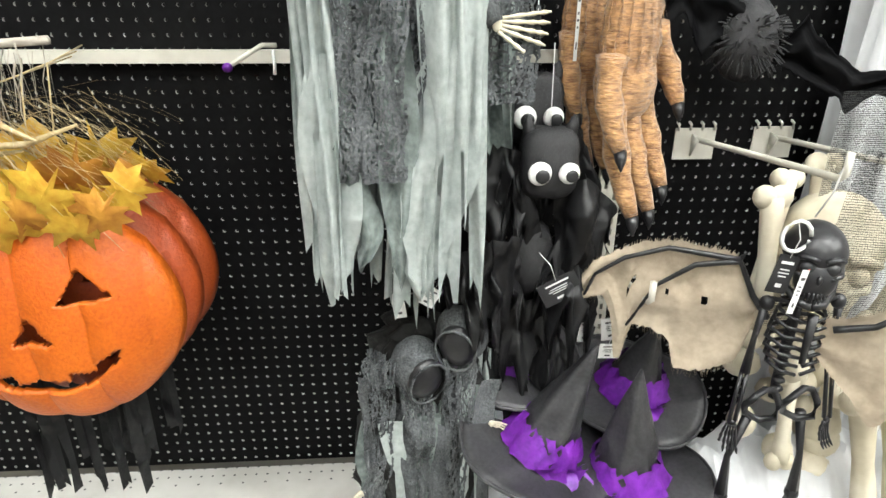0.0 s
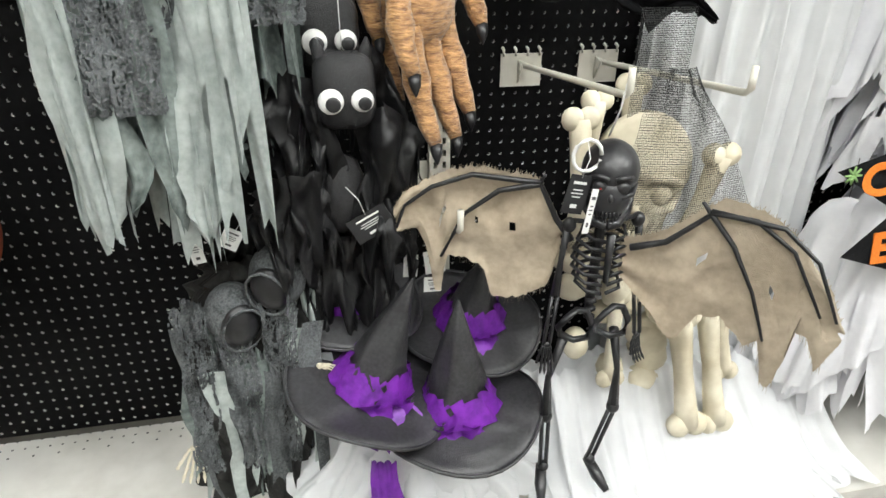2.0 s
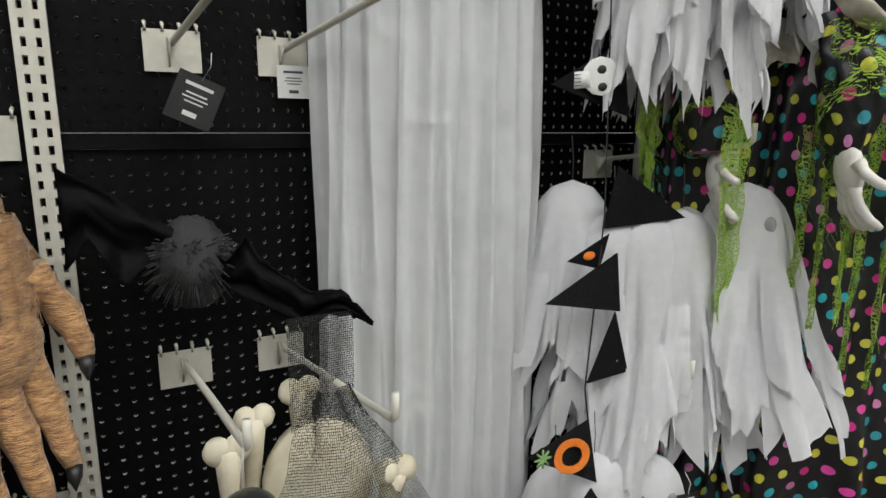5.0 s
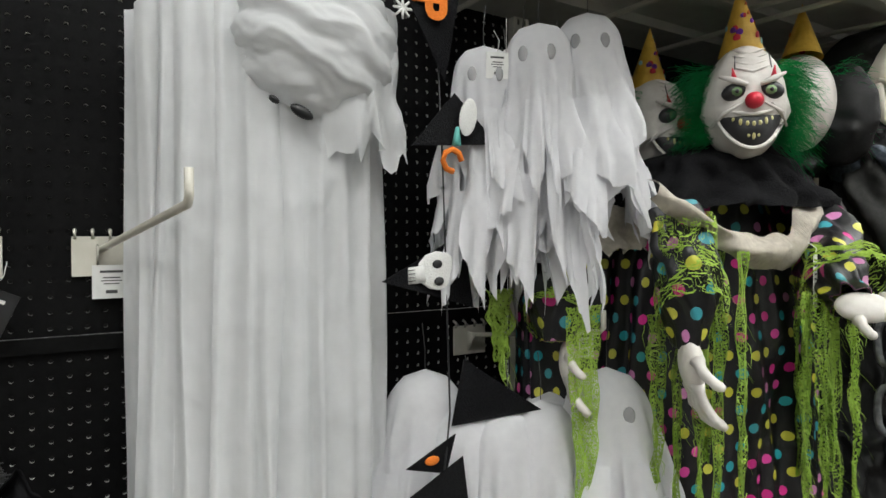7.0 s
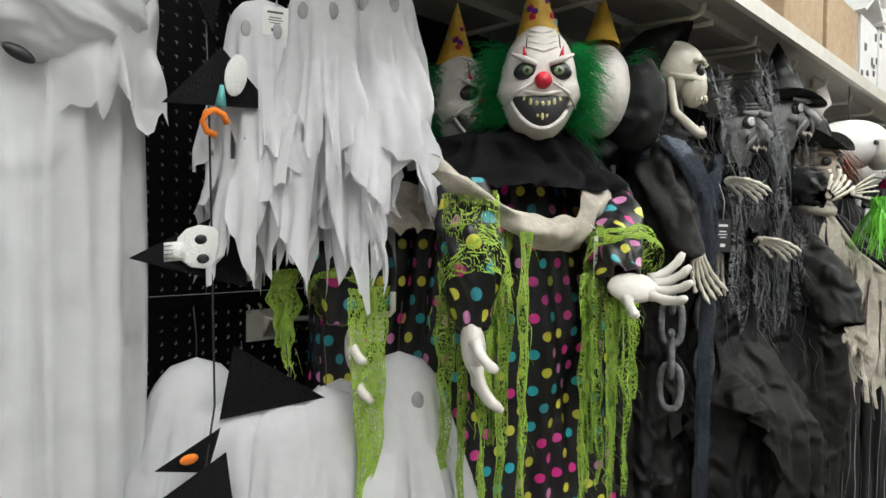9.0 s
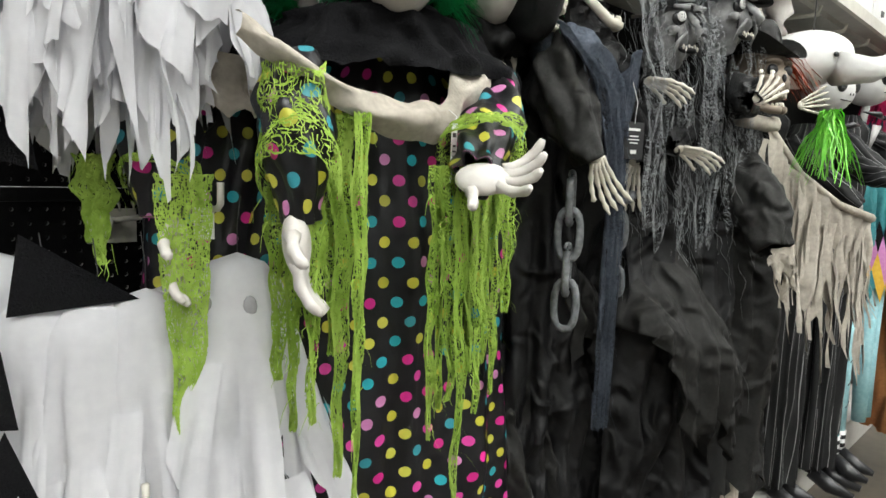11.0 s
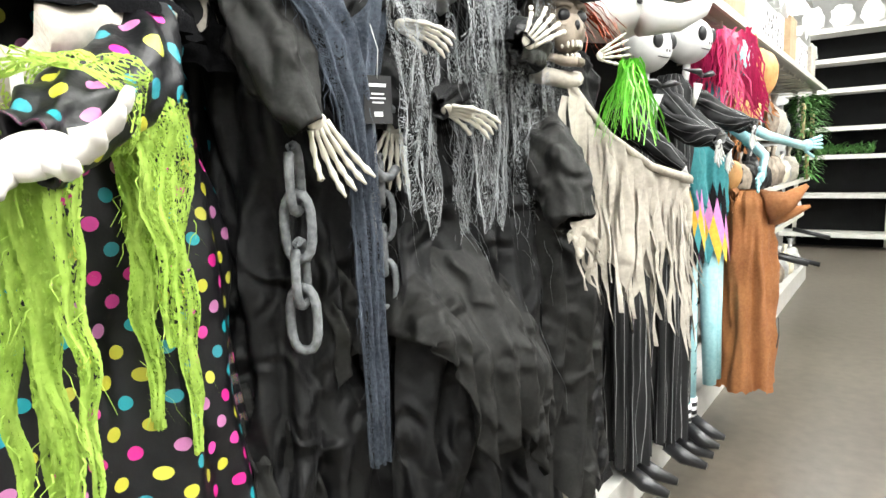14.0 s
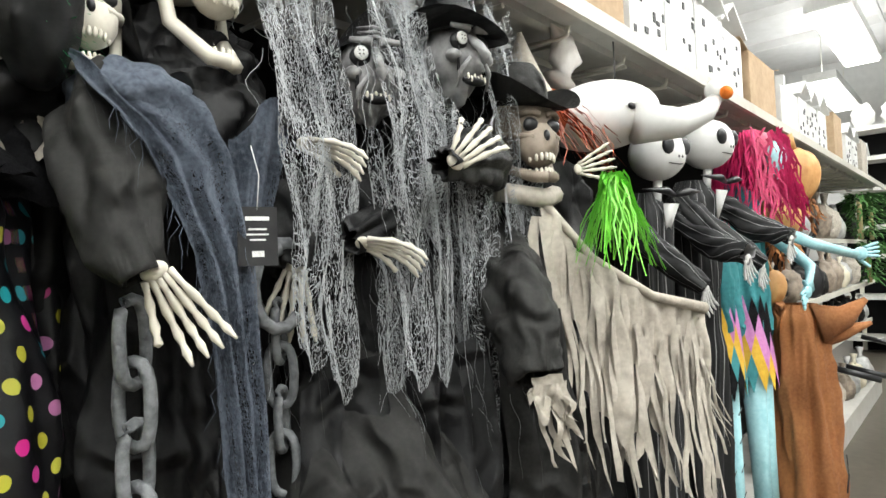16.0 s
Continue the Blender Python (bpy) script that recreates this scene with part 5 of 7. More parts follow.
b.ball((1.335, 0.785, 1.815), (0.132, 0.105, 0.128), "sheer", pose(0, 0, 0, 0, 8, 0), 120, 84, wound)
b.mark("eye", "black slanted eye opening")
b.ball((1.25, 0.738, 1.705), (0.009, 0.006, 0.005), "black", pose(0, 0, 0, 0, 30, 0))
b.mark("eye", "black slanted eye opening")
b.ball((1.292, 0.735, 1.69), (0.020, 0.008, 0.009), "black", pose(0, 0, 0, 0, 25, 0))
for q in range(4):
    b.mark("hem_layer", "loose white hem pooled on the deck")
    rows = []
    for i in range(15):
        v = i / 14
        row = []
        for j in range(121):
            u = j / 120
            fall = (1 - v) ** 2.2
            f = tri(u * (9 + 2 * q) + 0.6 * wob(u * 5, v * 1.5, q) + q * 0.3)
            reach = 0.25 + 0.05 * wob(u * 7, q, 2.5) + 0.03 * wob(u * 40, q, 1.5)
            row.append(Vector((0.80 + 0.60 * u + 0.012 * f * v + 0.02 * q + 0.04 * (u - 0.5) * v, 0.80 - 0.035 * q - reach * v ** 0.9 + 0.012 * f * fall, DECK + 0.008 + 0.004 * q + (0.17 + 0.05 * wob(u * 4, q, 7.1)) * fall + 0.012 * (1 + f) * (0.3 + 0.7 * v) * (1 - 0.6 * v) * (0.5 + abs(wob(u * 6, v * 3, q))))))
        rows.append(row)
    b.grid(rows, "sheer")
b.thing("tall_ghost", "tall white draped ghost with wrapped head, hem trailing on deck", "hanging ghost", "hanging figures")


# ---- small white ghosts ----
def small_ghost(x, y, z, s, turn, seed, label, flare=0.05):
    """A hanging cloth ghost: domed head, eye ovals, a flaring sheet torn into strips and loose panels over it."""
    rng = random.Random(int(seed * 10) + 3)
    m = pose(x, y, z, 0, 0, turn) @ Matrix.Scale(s, 4)
    b = Build()
    n, cols, strips = 30, 112, 14
    ends = [rng.uniform(0.68, 1.06) for k in range(strips)]
    cant = [rng.choice((-1, 1)) * rng.uniform(0.15, 0.5) for k in range(strips)]

    def skin(a, t, out=0.0):
        r = 0.05 * math.sqrt(max(0.0, 1 - max(0.0, 1 - t / 0.13) ** 2)) + flare * max(0.0, t - 0.06) ** 0.9
        amp = min(1.0, max(0.0, t - 0.1) * 2.2)
        w = amp * (0.011 * tri(a * 1.11 + seed + 0.5 * wob(t * 3, math.cos(a), seed)) + 0.012 * wob(math.cos(a) * 2.2, t * 3, math.sin(a) * 2.2 + seed) + 0.005 * math.sin(a * 15 + 4 * wob(t * 2, seed)))
        return Vector(((r + w + out) * math.cos(a), (0.68 * (r + w) + out) * math.sin(a), -0.36 * t))
    rows = []
    for i in range(n + 1):
        t = i / n
        row = []
        for c in range(cols):
            k, o = c * strips // cols, (c * strips / cols) % 1
            h = 1 + (ends[k] * (1 + cant[k] * (o - 0.5)) - 1) * max(0.0, t - 0.5) * 2
            row.append(m @ skin(2 * math.pi * c / cols, t * h))
        rows.append(row)
    edge = lambda i, c: i > n * 0.62 and (c * strips // cols) != ((c + 1) * strips // cols)
    b.grid(rows, "white", True, None, edge)
    for k in range(17):
        b.mark("cloth_strip")
        a0, t0, w = 4.71 + (k - 8) * 0.36 + rng.uniform(-0.15, 0.15), rng.uniform(0.28, 0.75), rng.uniform(0.16, 0.36)
        ln, slant, lift = rng.uniform(0.28, 0.5), rng.choice((-1, 1)) * rng.uniform(0.2, 0.8), rng.uniform(0.004, 0.016)
        rr = []
        for i in range(11):
            v = i / 10
            row = []
            for c in range(9):
                e = c / 4 - 1
                t = t0 + v * ln * (1 + slant * e * 0.5 + 0.12 * wob(e * 6, k, seed))
                p = skin(a0 + e * w * (1 - 0.25 * v), t, lift * (0.25 + 1.4 * v) + 0.007 * v * math.sin(e * 5 + k))
                row.append(m @ p)
            rr.append(row)
        b.grid(rr, "white")
    for sx in (-1, 1):
        b.mark("eye", "grey oval eye")
        q = skin(4.71 + sx * 0.42, 0.165)
        em = m @ Matrix.Translation(q)
        b.ball(em @ Vector((0, 0, 0)), (0.0085 * s, 0.003 * s, 0.013 * s), "eyegrey", em.to_3x3().normalized().to_4x4(), 12, 6)
    b.mark("hanging_string")
    b.tube([m @ Vector(p) for p in ((0, 0, -0.005), (0, 0, 0.03), (0.004, 0, 0.07))], 0.0009, "ink", 5)
    return b.thing("cloth_ghost", label, "hanging ghost", "small cloth ghosts")


GH = "small white cloth ghost with grey eyes and ragged hem"
for k, (x, y, z, s, tn, fl) in enumerate([(1.772, 0.61, 1.895, 1.05, -38, 0.05), (1.68, 0.635, 1.868, 1.05, -45, 0.03), (1.728, 0.645, 1.815, 0.95, -40, 0.03), (1.61, 0.70, 1.835, 1.0, -30, 0.035), (1.715, 0.72, 1.86, 1.15, -10, 0.03), (1.66, 0.70, 1.80, 1.05, 150, 0.035),
                                          (1.848, 0.64, 1.252, 1.3, -40, 0.10), (1.72, 0.68, 1.20, 1.25, 160, 0.06), (1.60, 0.74, 1.20, 1.2, 170, 0.06), (1.545, 0.80, 1.255, 1.2, 150, 0.09), (1.78, 0.72, 1.20, 1.35, 150, 0.08), (1.66, 0.70, 1.19, 1.25, 175, 0.06),
                                          (1.63, 0.64, 0.73, 1.25, -20, 0.08), (1.51, 0.66, 0.755, 1.2, 170, 0.07), (1.56, 0.71, 0.75, 1.2, 190, 0.07), (1.46, 0.71, 0.72, 1.15, 180, 0.07)]):
    small_ghost(x, y, z, s, tn, k * 1.7, GH, fl)
tag_card(1.655, 0.56, 0.655, 0.05, 0.055, turn=-10, dark=True)
tag_card(1.795, 0.64, 1.30, 0.03, 0.05, turn=-20)
tag_card(1.61, 0.66, 1.79, 0.04, 0.045, turn=-20)
tag_card(1.20, 0.42, 0.20, 0.05, 0.035, dark=True, tilt=30, cord=0.02)

# ---- felt pennant banner ----
b = Build()
b.tube([(1.52, 0.72, 1.98), (1.525, 0.70, 1.6), (1.53, 0.69, 1.2), (1.46, 0.64, 0.9), (1.5, 0.62, 0.6)], 0.0016, "black", 6)
banner = b.thing("pennant_banner", "string of black felt pennants with orange and white motifs", "banner")
PEN = [
    ((0.70, 0.70, 0.70), ((1.425, 1.95), (1.565, 1.94), (1.53, 1.76)), "P", (1.492, 1.881)),
    ((0.66, 0.67, 0.66), ((1.443, 1.64), (1.53, 1.735), (1.61, 1.655)), "", (0, 0)),
    ((0.71, 0.71, 0.71), ((1.415, 1.425), (1.593, 1.374), (1.572, 1.505)), "skull", (1.502, 1.437)),
    ((0.697, 0.66, 0.712), ((1.564, 1.287), (1.705, 1.188), (1.548, 1.17)), "", (0, 0)),
    ((0.68, 0.68, 0.68), ((1.441, 1.125), (1.535, 1.167), (1.516, 1.104)), "dot", (1.487, 1.132)),
    ((0.655, 0.655, 0.655), ((1.533, 1.137), (1.378, 1.063), (1.548, 1.027)), "", (0, 0)),
    ((0.65, 0.65, 0.65), ((1.532, 1.03), (1.572, 0.908), (1.474, 0.904)), "", (0, 0)),
    ((0.62, 0.62, 0.62), ((1.325, 0.812), (1.455, 0.852), (1.482, 0.722)), "O", (1.415, 0.792)),
    ((0.575, 0.575, 0.575), ((1.428, 0.752), (1.341, 0.664), (1.527, 0.604)), "E", (1.417, 0.677)),
]
for ys, corners, motif, (x, z) in PEN:
    tri3 = [Vector((cx, cy, cz)) for cy, (cx, cz) in zip(ys, corners)]
    b = Build()
    b.add(tri3 + [p + Vector((0, 0.0025, 0)) for p in tri3], [(0, 1, 2), (5, 4, 3), (0, 3, 4, 1), (1, 4, 5, 2), (2, 5, 3, 0)], "felt")
    pn = b.part("pennant", banner, smooth=False)
    py = ys[0]
    if motif == "skull":
        tm2 = pose(x, 0.704, z, 0, -6, -15)
        b = Build()
        b.ball(tm2 @ Vector((0.012, -0.002, 0.003)), (0.036, 0.003, 0.033), "whitefelt", tm2, 24, 6)
        b.box(tm2 @ Vector((-0.026, -0.002, 0.0)), (0.030, 0.005, 0.028), "whitefelt", tm2)
        b.part("felt_skull", pn, "white felt skull motif")
        for dz in (-0.015, 0.014):
            b = Build()
            b.ball(tm2 @ Vector((0.012, -0.005, dz)), (0.009, 0.002, 0.0075), "black", tm2, 12, 5)
            b.part("eye_hole", pn)
        b = Build()
        for k in range(4):
            b.box(tm2 @ Vector((-0.034, -0.0052, -0.009 + 0.006 * k)), (0.012, 0.001, 0.001), "black", tm2)
        b.part("stitching", pn, "thin black stitched teeth")
    elif motif == "dot":
        b = Build()
        b.ball((x, py - 0.003, z), (0.014, 0.003, 0.008), "orangefelt", None, 12, 6)
        b.part("felt_patch", pn, "orange felt scrap")
    elif motif:
        letters(motif, x, z, py - 0.006, 0.085, "orangefelt", Euler((math.radians(90), 0, math.radians(-12))).to_matrix().to_4x4() @ pose(0, 0, 0, 0, 0, {"O": 0, "E": 10, "P": -90}[motif]), pn)
        b = Build()
        sx, sz = {"O": (-0.062, 0.014), "E": (-0.05, -0.006), "P": (-0.045, -0.014)}[motif]
        if motif != "E":
            for k in range(8):
                a = k * math.pi / 4
                b.tube([(x + sx, py - 0.005, z + sz), (x + sx + 0.017 * math.cos(a), py - 0.005, z + sz + 0.017 * math.sin(a))], [0.003, 0.0018], "mutedgreen" if motif == "O" else "whitefelt", 6)
            b.part("felt_star", pn, "small felt star")
b = Build()
b.tube([(1.512 + 0.018 * math.cos(t * 0.8), 0.65, 1.62 + 0.018 * math.sin(t * 0.8)) for t in range(7)], 0.005, "orangefelt", 6)
b.tube([(1.52, 0.65, 1.645), (1.522, 0.65, 1.675)], [0.008, 0.003], "tealfelt", 6)
b.ball((1.543, 0.65, 1.693), (0.017, 0.004, 0.032), "whitefelt", pose(0, 0, 0, 0, 12, 0), 18, 8)
b.part("felt_pumpkin", banner, "orange felt pumpkin and white skull cut-outs")


# ---- clowns in polka-dot gowns ----
def clown_head(b, m, s, hat=True):
    """Clown mask facing -y: brow ridges, cheeks, gaping mouth with teeth, side hair and a pointed hat."""
    def face(u):
        k = 1.0
        if u.y < 0:
            k += 0.05 * math.exp(-((u.z + 0.12) ** 2) / 0.02) * abs(u.x) * 2.2
            k += 0.022 * math.sin(u.z * 40) * math.exp(-((u.z - 0.5) ** 2) / 0.02) * -u.y
            k -= 0.06 * math.exp(-((abs(u.x) - 0.36) ** 2 + (u.z - 0.18) ** 2) / 0.012)
            k += 0.05 * math.exp(-((abs(u.x) - 0.3) ** 2 + (u.z - 0.34) ** 2) / 0.01)
        k -= 0.14 * max(0, -u.z - 0.2)
        return k
    b.ball(m @ Vector((0, 0, 0)), (0.078 * s, 0.095 * s, 0.122 * s), "latex", m, 34, 26, face)
    b.ball(m @ Vector((0, -0.1 * s, 0.0)), (0.017 * s, 0.017 * s, 0.016 * s), "red", m, 14, 9)
    for sx in (-1, 1):
        b.ball(m @ Vector((sx * 0.032 * s, -0.083 * s, 0.02 * s)), (0.024 * s, 0.014 * s, 0.017 * s), "black", m @ pose(0, 0, 0, 0, 18 * sx, 0), 14, 8)
        b.ball(m @ Vector((sx * 0.03 * s, -0.093 * s, 0.019 * s)), (0.011 * s, 0.006 * s, 0.009 * s), "iris", m, 12, 6)
        b.ball(m @ Vector((sx * 0.03 * s, -0.0985 * s, 0.019 * s)), (0.004 * s, 0.002 * s, 0.004 * s), "black", m, 8, 5)
        b.tube([m @ Vector((sx * 0.012 * s, -0.098 * s, 0.03 * s)), m @ Vector((sx * 0.035 * s, -0.095 * s, 0.04 * s)), m @ Vector((sx * 0.058 * s, -0.075 * s, 0.052 * s))], [0.004 * s, 0.0065 * s, 0.003 * s], "latex", 7)
        b.tube([m @ Vector((sx * 0.034 * s, -0.092 * s, 0.042 * s)), m @ Vector((sx * 0.037 * s, -0.087 * s, 0.065 * s))], [0.006 * s, 0.001 * s], "red", 6)
        b.tube([m @ Vector((sx * 0.032 * s, -0.083 * s, 0.062 * s)), m @ Vector((sx * 0.03 * s, -0.072 * s, 0.09 * s))], 0.0012 * s, "black", 5)
    rows = []
    for i in range(17):
        t = -1 + i / 8
        x, y = 0.063 * s * t, -0.094 * s + 0.04 * s * t * t
        up, dn = 0.026 * t * t * s - 0.028 * s, -0.028 * s + 0.026 * t * t * s - 0.058 * s * math.sqrt(max(0, 1 - t * t))
        rows.append([m @ Vector((x, y - 0.006 * s * math.sin(k * 0.785), up + (dn - up) * k / 4)) for k in range(5)])
    b.grid(rows, "black")
    for edge in (0, 4):
        b.tube([r[edge] + m.to_3x3() @ Vector((0, -0.002 * s, 0.003 * s if edge == 0 else -0.003 * s)) for r in rows], 0.0042 * s, "latex", 6)
    for sx in (-1, 1):
        for o, g in ((0.0, 0.004), (0.012, 0.003)):
            b.tube([m @ Vector((sx * (0.02 + o) * s, -0.096 * s + 0.5 * o * s, -0.004 * s)), m @ Vector((sx * (0.05 + o * 0.6) * s, -0.08 * s + o * s, -0.02 * s)), m @ Vector((sx * (0.068 + 0.2 * o) * s, -0.052 * s + o * s, -0.045 * s))], [0.002 * s, g * s, 0.002 * s], "latex", 6)
    for k in range(4):
        z = 0.062 + 0.013 * k
        b.tube([m @ Vector((0.03 * t * s, (-0.083 + 0.009 * k + 0.012 * t * t) * s, (z - 0.006 * math.cos(t * 3)) * s)) for t in (-1, -0.5, 0, 0.5, 1)], [0.001 * s, 0.003 * s, 0.0035 * s, 0.003 * s, 0.001 * s], "latex", 6)
    for k in range(7):
        t = (k - 3) / 3.6
        b.ball(m @ Vector((0.04 * s * t, -0.099 * s + 0.02 * s * t * t, -0.043 * s + 0.014 * t * t * s)), (0.0036 * s, 0.003 * s, (0.0075 if k in (1, 5) else 0.005) * s), "teeth", m, 8, 5)
        b.ball(m @ Vector((0.03 * s * t, -0.098 * s + 0.02 * s * t * t, -0.066 * s + 0.018 * t * t * s)), (0.0036 * s, 0.003 * s, (0.007 if k % 2 else 0.0045) * s), "teeth", m, 8, 5)
    rng = random.Random(11)
    for sx in (-1, 1):
        for q in range(760):
            p = Vector((sx * rng.uniform(0.055, 0.078), rng.uniform(-0.03, 0.06), rng.uniform(-0.075, 0.085))) * s
            d = Vector((sx * 1.0, rng.uniform(-0.6, 0.6), rng.uniform(-0.5, 0.7)))
            strand(b, m @ p, m.to_3x3() @ d, rng.uniform(0.04, 0.085) * s, "greenhair", 0.001, rng.uniform(0.1, 0.9), 4, 1.2, q, 0.4)
    if hat:
        hm = m @ pose(0.0, 0.02 * s, 0.108 * s, 8, -4, 0)
        rows = [[hm @ Vector(((1 - i / 10) * 0.045 * s * math.cos(a * 0.314) + 0.002 * wob(i, a), (1 - i / 10) * 0.045 * s * math.sin(a * 0.314), i / 10 * 0.14 * s)) for a in range(20)] for i in range(11)]
        b.grid(rows, "hatyellow", True)
        for q in range(14):
            t, a = 0.08 + 0.8 * rng.random(), rng.uniform(3.2, 6.2)
            r = (1 - t) * 0.0455 * s
            dm = hm @ Matrix.Translation((r * math.cos(a), r * math.sin(a), t * 0.14 * s)) @ Matrix.Rotation(a + math.pi / 2, 4, "Z")
            b.ball(dm @ Vector((0, 0, 0)), (0.008 * s * (1.2 - t), 0.0015, 0.008 * s * (1.2 - t)), ["purple", "red", "orange", "cyan"][q % 4], dm, 10, 5)


def sleeve(b, p0, p1, p2, r, material, end=0.62):
    """A cloth sleeve through three points, creased into facets and gathered at an open, turned-in cuff."""
    p0, p1, p2 = Vector(p0), Vector(p1), Vector(p2)
    n, sides, rows, uv, run = 46, 60, [], [], 0.0
    seed, last = p0.x * 7 + p0.z * 3, None
    for i in range(n + 1):
        t = i / n
        c = p0 * (1 - t) ** 2 + p1 * 2 * t * (1 - t) + p2 * t * t
        d = ((p1 - p0) * (1 - t) + (p2 - p1) * t).normalized()
        a = d.cross(Vector((0.35, 0.9, 0.2))).normalized()
        e = d.cross(a)
        run += (c - last).length if last else 0.0
        last = c
        rad = r * (1 + 0.25 * math.sin(min(1, t * 1.1) * 2.6)) * (1 - (1 - end) * t ** 3)
        row = []
        for k in range(sides):
            q = 2 * math.pi * k / sides
            x, y = math.cos(q), math.sin(q)
            near = min(1.0, 4 * (1 - k / sides))
            w = rad * (1 + 0.16 * wob(x * 1.3, y * 1.3 + seed, t * 3)) + r * near * (0.5 * crumple(q * r, run * 0.45, seed, 0.12) + 0.2 * crumple(q * r, run * 0.6, seed + 3.7, 0.05) + 0.12 * tri(q * 0.95 + 0.7 * wob(t * 3, seed, q * 0.3) + t * 0.8))
            row.append(c + (a * x + e * y) * w)
            uv.append((q * r, run))
        rows.append(row)
    for g, f in ((0.006, 0.94), (0.0, 0.8), (-0.03, 0.7)):
        rows.append([p2 + (p2 - p1).normalized() * (g - 0.004) + (p - p2) * f for p in rows[n]])
        uv += [(0, run)] * sides
    b.grid(rows, material, True, uv)


def green_rags(b, c, length, n, seed, spread=0.045):
    """Lime gauze wrapped on a cuff and trailing down in frayed strips."""
    for q in range(n):
        rng = random.Random(seed + q)
        ox, oy, w, ln = rng.uniform(-spread, spread), rng.uniform(-0.03, 0.05), rng.uniform(0.014, 0.028), length * rng.uniform(0.6, 1.0)
        gauze(b, lambda u, v: (c[0] + ox + (u - 0.5) * 2 * w * (1 - 0.75 * v) + 0.02 * wob(v * 4, seed + q), c[1] + oy + 0.012 * wob(u * 3, v * 6, seed + q), c[2] - ln * v), 20, int(ln * 210), "lime", 0.0012, 0.18, seed + q)
        for k in range(14):
            v = rng.random()
            strand(b, (c[0] + ox + rng.choice((-1, 1)) * w * (1 - 0.7 * v), c[1] + oy, c[2] - ln * v), (rng.uniform(-1, 1), -0.5, -0.3), rng.uniform(0.01, 0.035), "lime", 0.0009, 0.8, 3, 1.5, k)


def cuff_gauze(b, p0, p1, r, seed):
    """Loose lime gauze thrown round an arm: narrow at the top, sagging to a skewed lower edge."""
    p0, p1 = Vector(p0), Vector(p1)
    gauze(b, lambda u, v: p0.lerp(p1, v) + Vector((math.cos(u * 6.3), math.sin(u * 6.3), 0)) * r * (0.86 + 0.26 * v + 0.3 * wob(math.cos(u * 6.3) * 1.2, v * 3, seed)) + Vector((0, 0, -0.05 * math.cos(u * 6.3 - 0.8) * v + 0.02 * wob(u * 6, v * 5, seed))), 60, 40, "lime", 0.0009, 0.34, seed)


b = Build()
CX, CY = 2.14, 0.61
clown_head(b, pose(2.054, 0.496, 1.736, 4, 0, -46), 0.91)
b.mark("gown", "black satin gown printed with coloured dots")
robe(b, (CX, CY + 0.02), [(1.62, 0.17, 0.09), (1.5, 0.24, 0.11), (1.2, 0.27, 0.13), (0.3, 0.33, 0.15)], "dots", 12, 0.022, 0.01, 130, 1.0, -0.25)
b.mark("ruff", "gathered black felt ruff")
robe(b, (CX - 0.04, CY - 0.02), [(1.675, 0.09, 0.075), (1.635, 0.18, 0.13), (1.55, 0.265, 0.165)], "felt", 17, 0.015, 0.012, 110, 2.0, -0.3, 14)
b.mark("collar", "folded cream cloth collar")
COLLAR = [(1.785, 0.475, 1.565), (1.825, 0.455, 1.54), (1.905, 0.445, 1.495), (1.98, 0.44, 1.462), (2.05, 0.435, 1.447), (2.105, 0.435, 1.45), (2.13, 0.43, 1.48), (2.19, 0.435, 1.502), (2.26, 0.45, 1.52), (2.31, 0.48, 1.545)]
rows = []
for i in range(46):
    k = i / 45 * (len(COLLAR) - 1)
    p = Vector(COLLAR[min(int(k), 8)]).lerp(Vector(COLLAR[min(int(k), 8) + 1]), k - min(int(k), 8)) + Vector((-0.012, -0.022, 0))
    wide = 0.034 + 0.03 * math.exp(-((i - 22) / 9) ** 2) + (0.034 if i > 29 else 0)
    rows.append([p + Vector((0, 0.028 - 0.026 * math.sin(math.pi * o / 8) - 0.005 * math.sin(i * 0.55 + o), wide * (1 - o / 8) + 0.003 * math.sin(i * 0.9 + o) - 0.012)) for o in range(9)])
b.grid(rows, "rag")
b.mark("sleeve")
sleeve(b, (1.87, 0.51, 1.54), (1.84, 0.455, 1.44), (1.86, 0.465, 1.315), 0.039, "dots", 0.62)
b.mark("sleeve")
sleeve(b, (2.25, 0.48, 1.54), (2.19, 0.40, 1.45), (2.045, 0.31, 1.392), 0.043, "dots", 0.62)
b.mark("latex_hand", "white latex hand")
flesh_hand(b, aim((1.852, 0.465, 1.325), (-0.02, -0.2, -1), (0.78, -0.6, 0.1)), 0.165, "latex", 0.75, 0.34)
b.mark("latex_hand", "white latex hand")
flesh_hand(b, aim((2.03, 0.32, 1.385), (0.42, -0.85, -0.06), (-0.5, -0.35, 0.75)), 0.142, "latex", 1.8, 0.42)
b.mark("gauze_rags", "frayed lime green gauze")
cuff_gauze(b, (1.855, 0.475, 1.53), (1.855, 0.46, 1.36), 0.05, 3)
cuff_gauze(b, (2.17, 0.40, 1.48), (2.08, 0.33, 1.42), 0.058, 4)
green_rags(b, (1.905, 0.44, 1.47), 0.58, 4, 20, 0.03)
green_rags(b, (1.865, 0.515, 1.36), 0.44, 2, 26, 0.015)
green_rags(b, (2.065, 0.345, 1.40), 0.54, 5, 40, 0.034)
green_rags(b, (2.19, 0.39, 1.45), 0.42, 3, 60, 0.012)
b.thing("clown_figure", "leering green-haired clown in black polka-dot gown with lime gauze", "clown figure", "hanging figures")
b = Build()
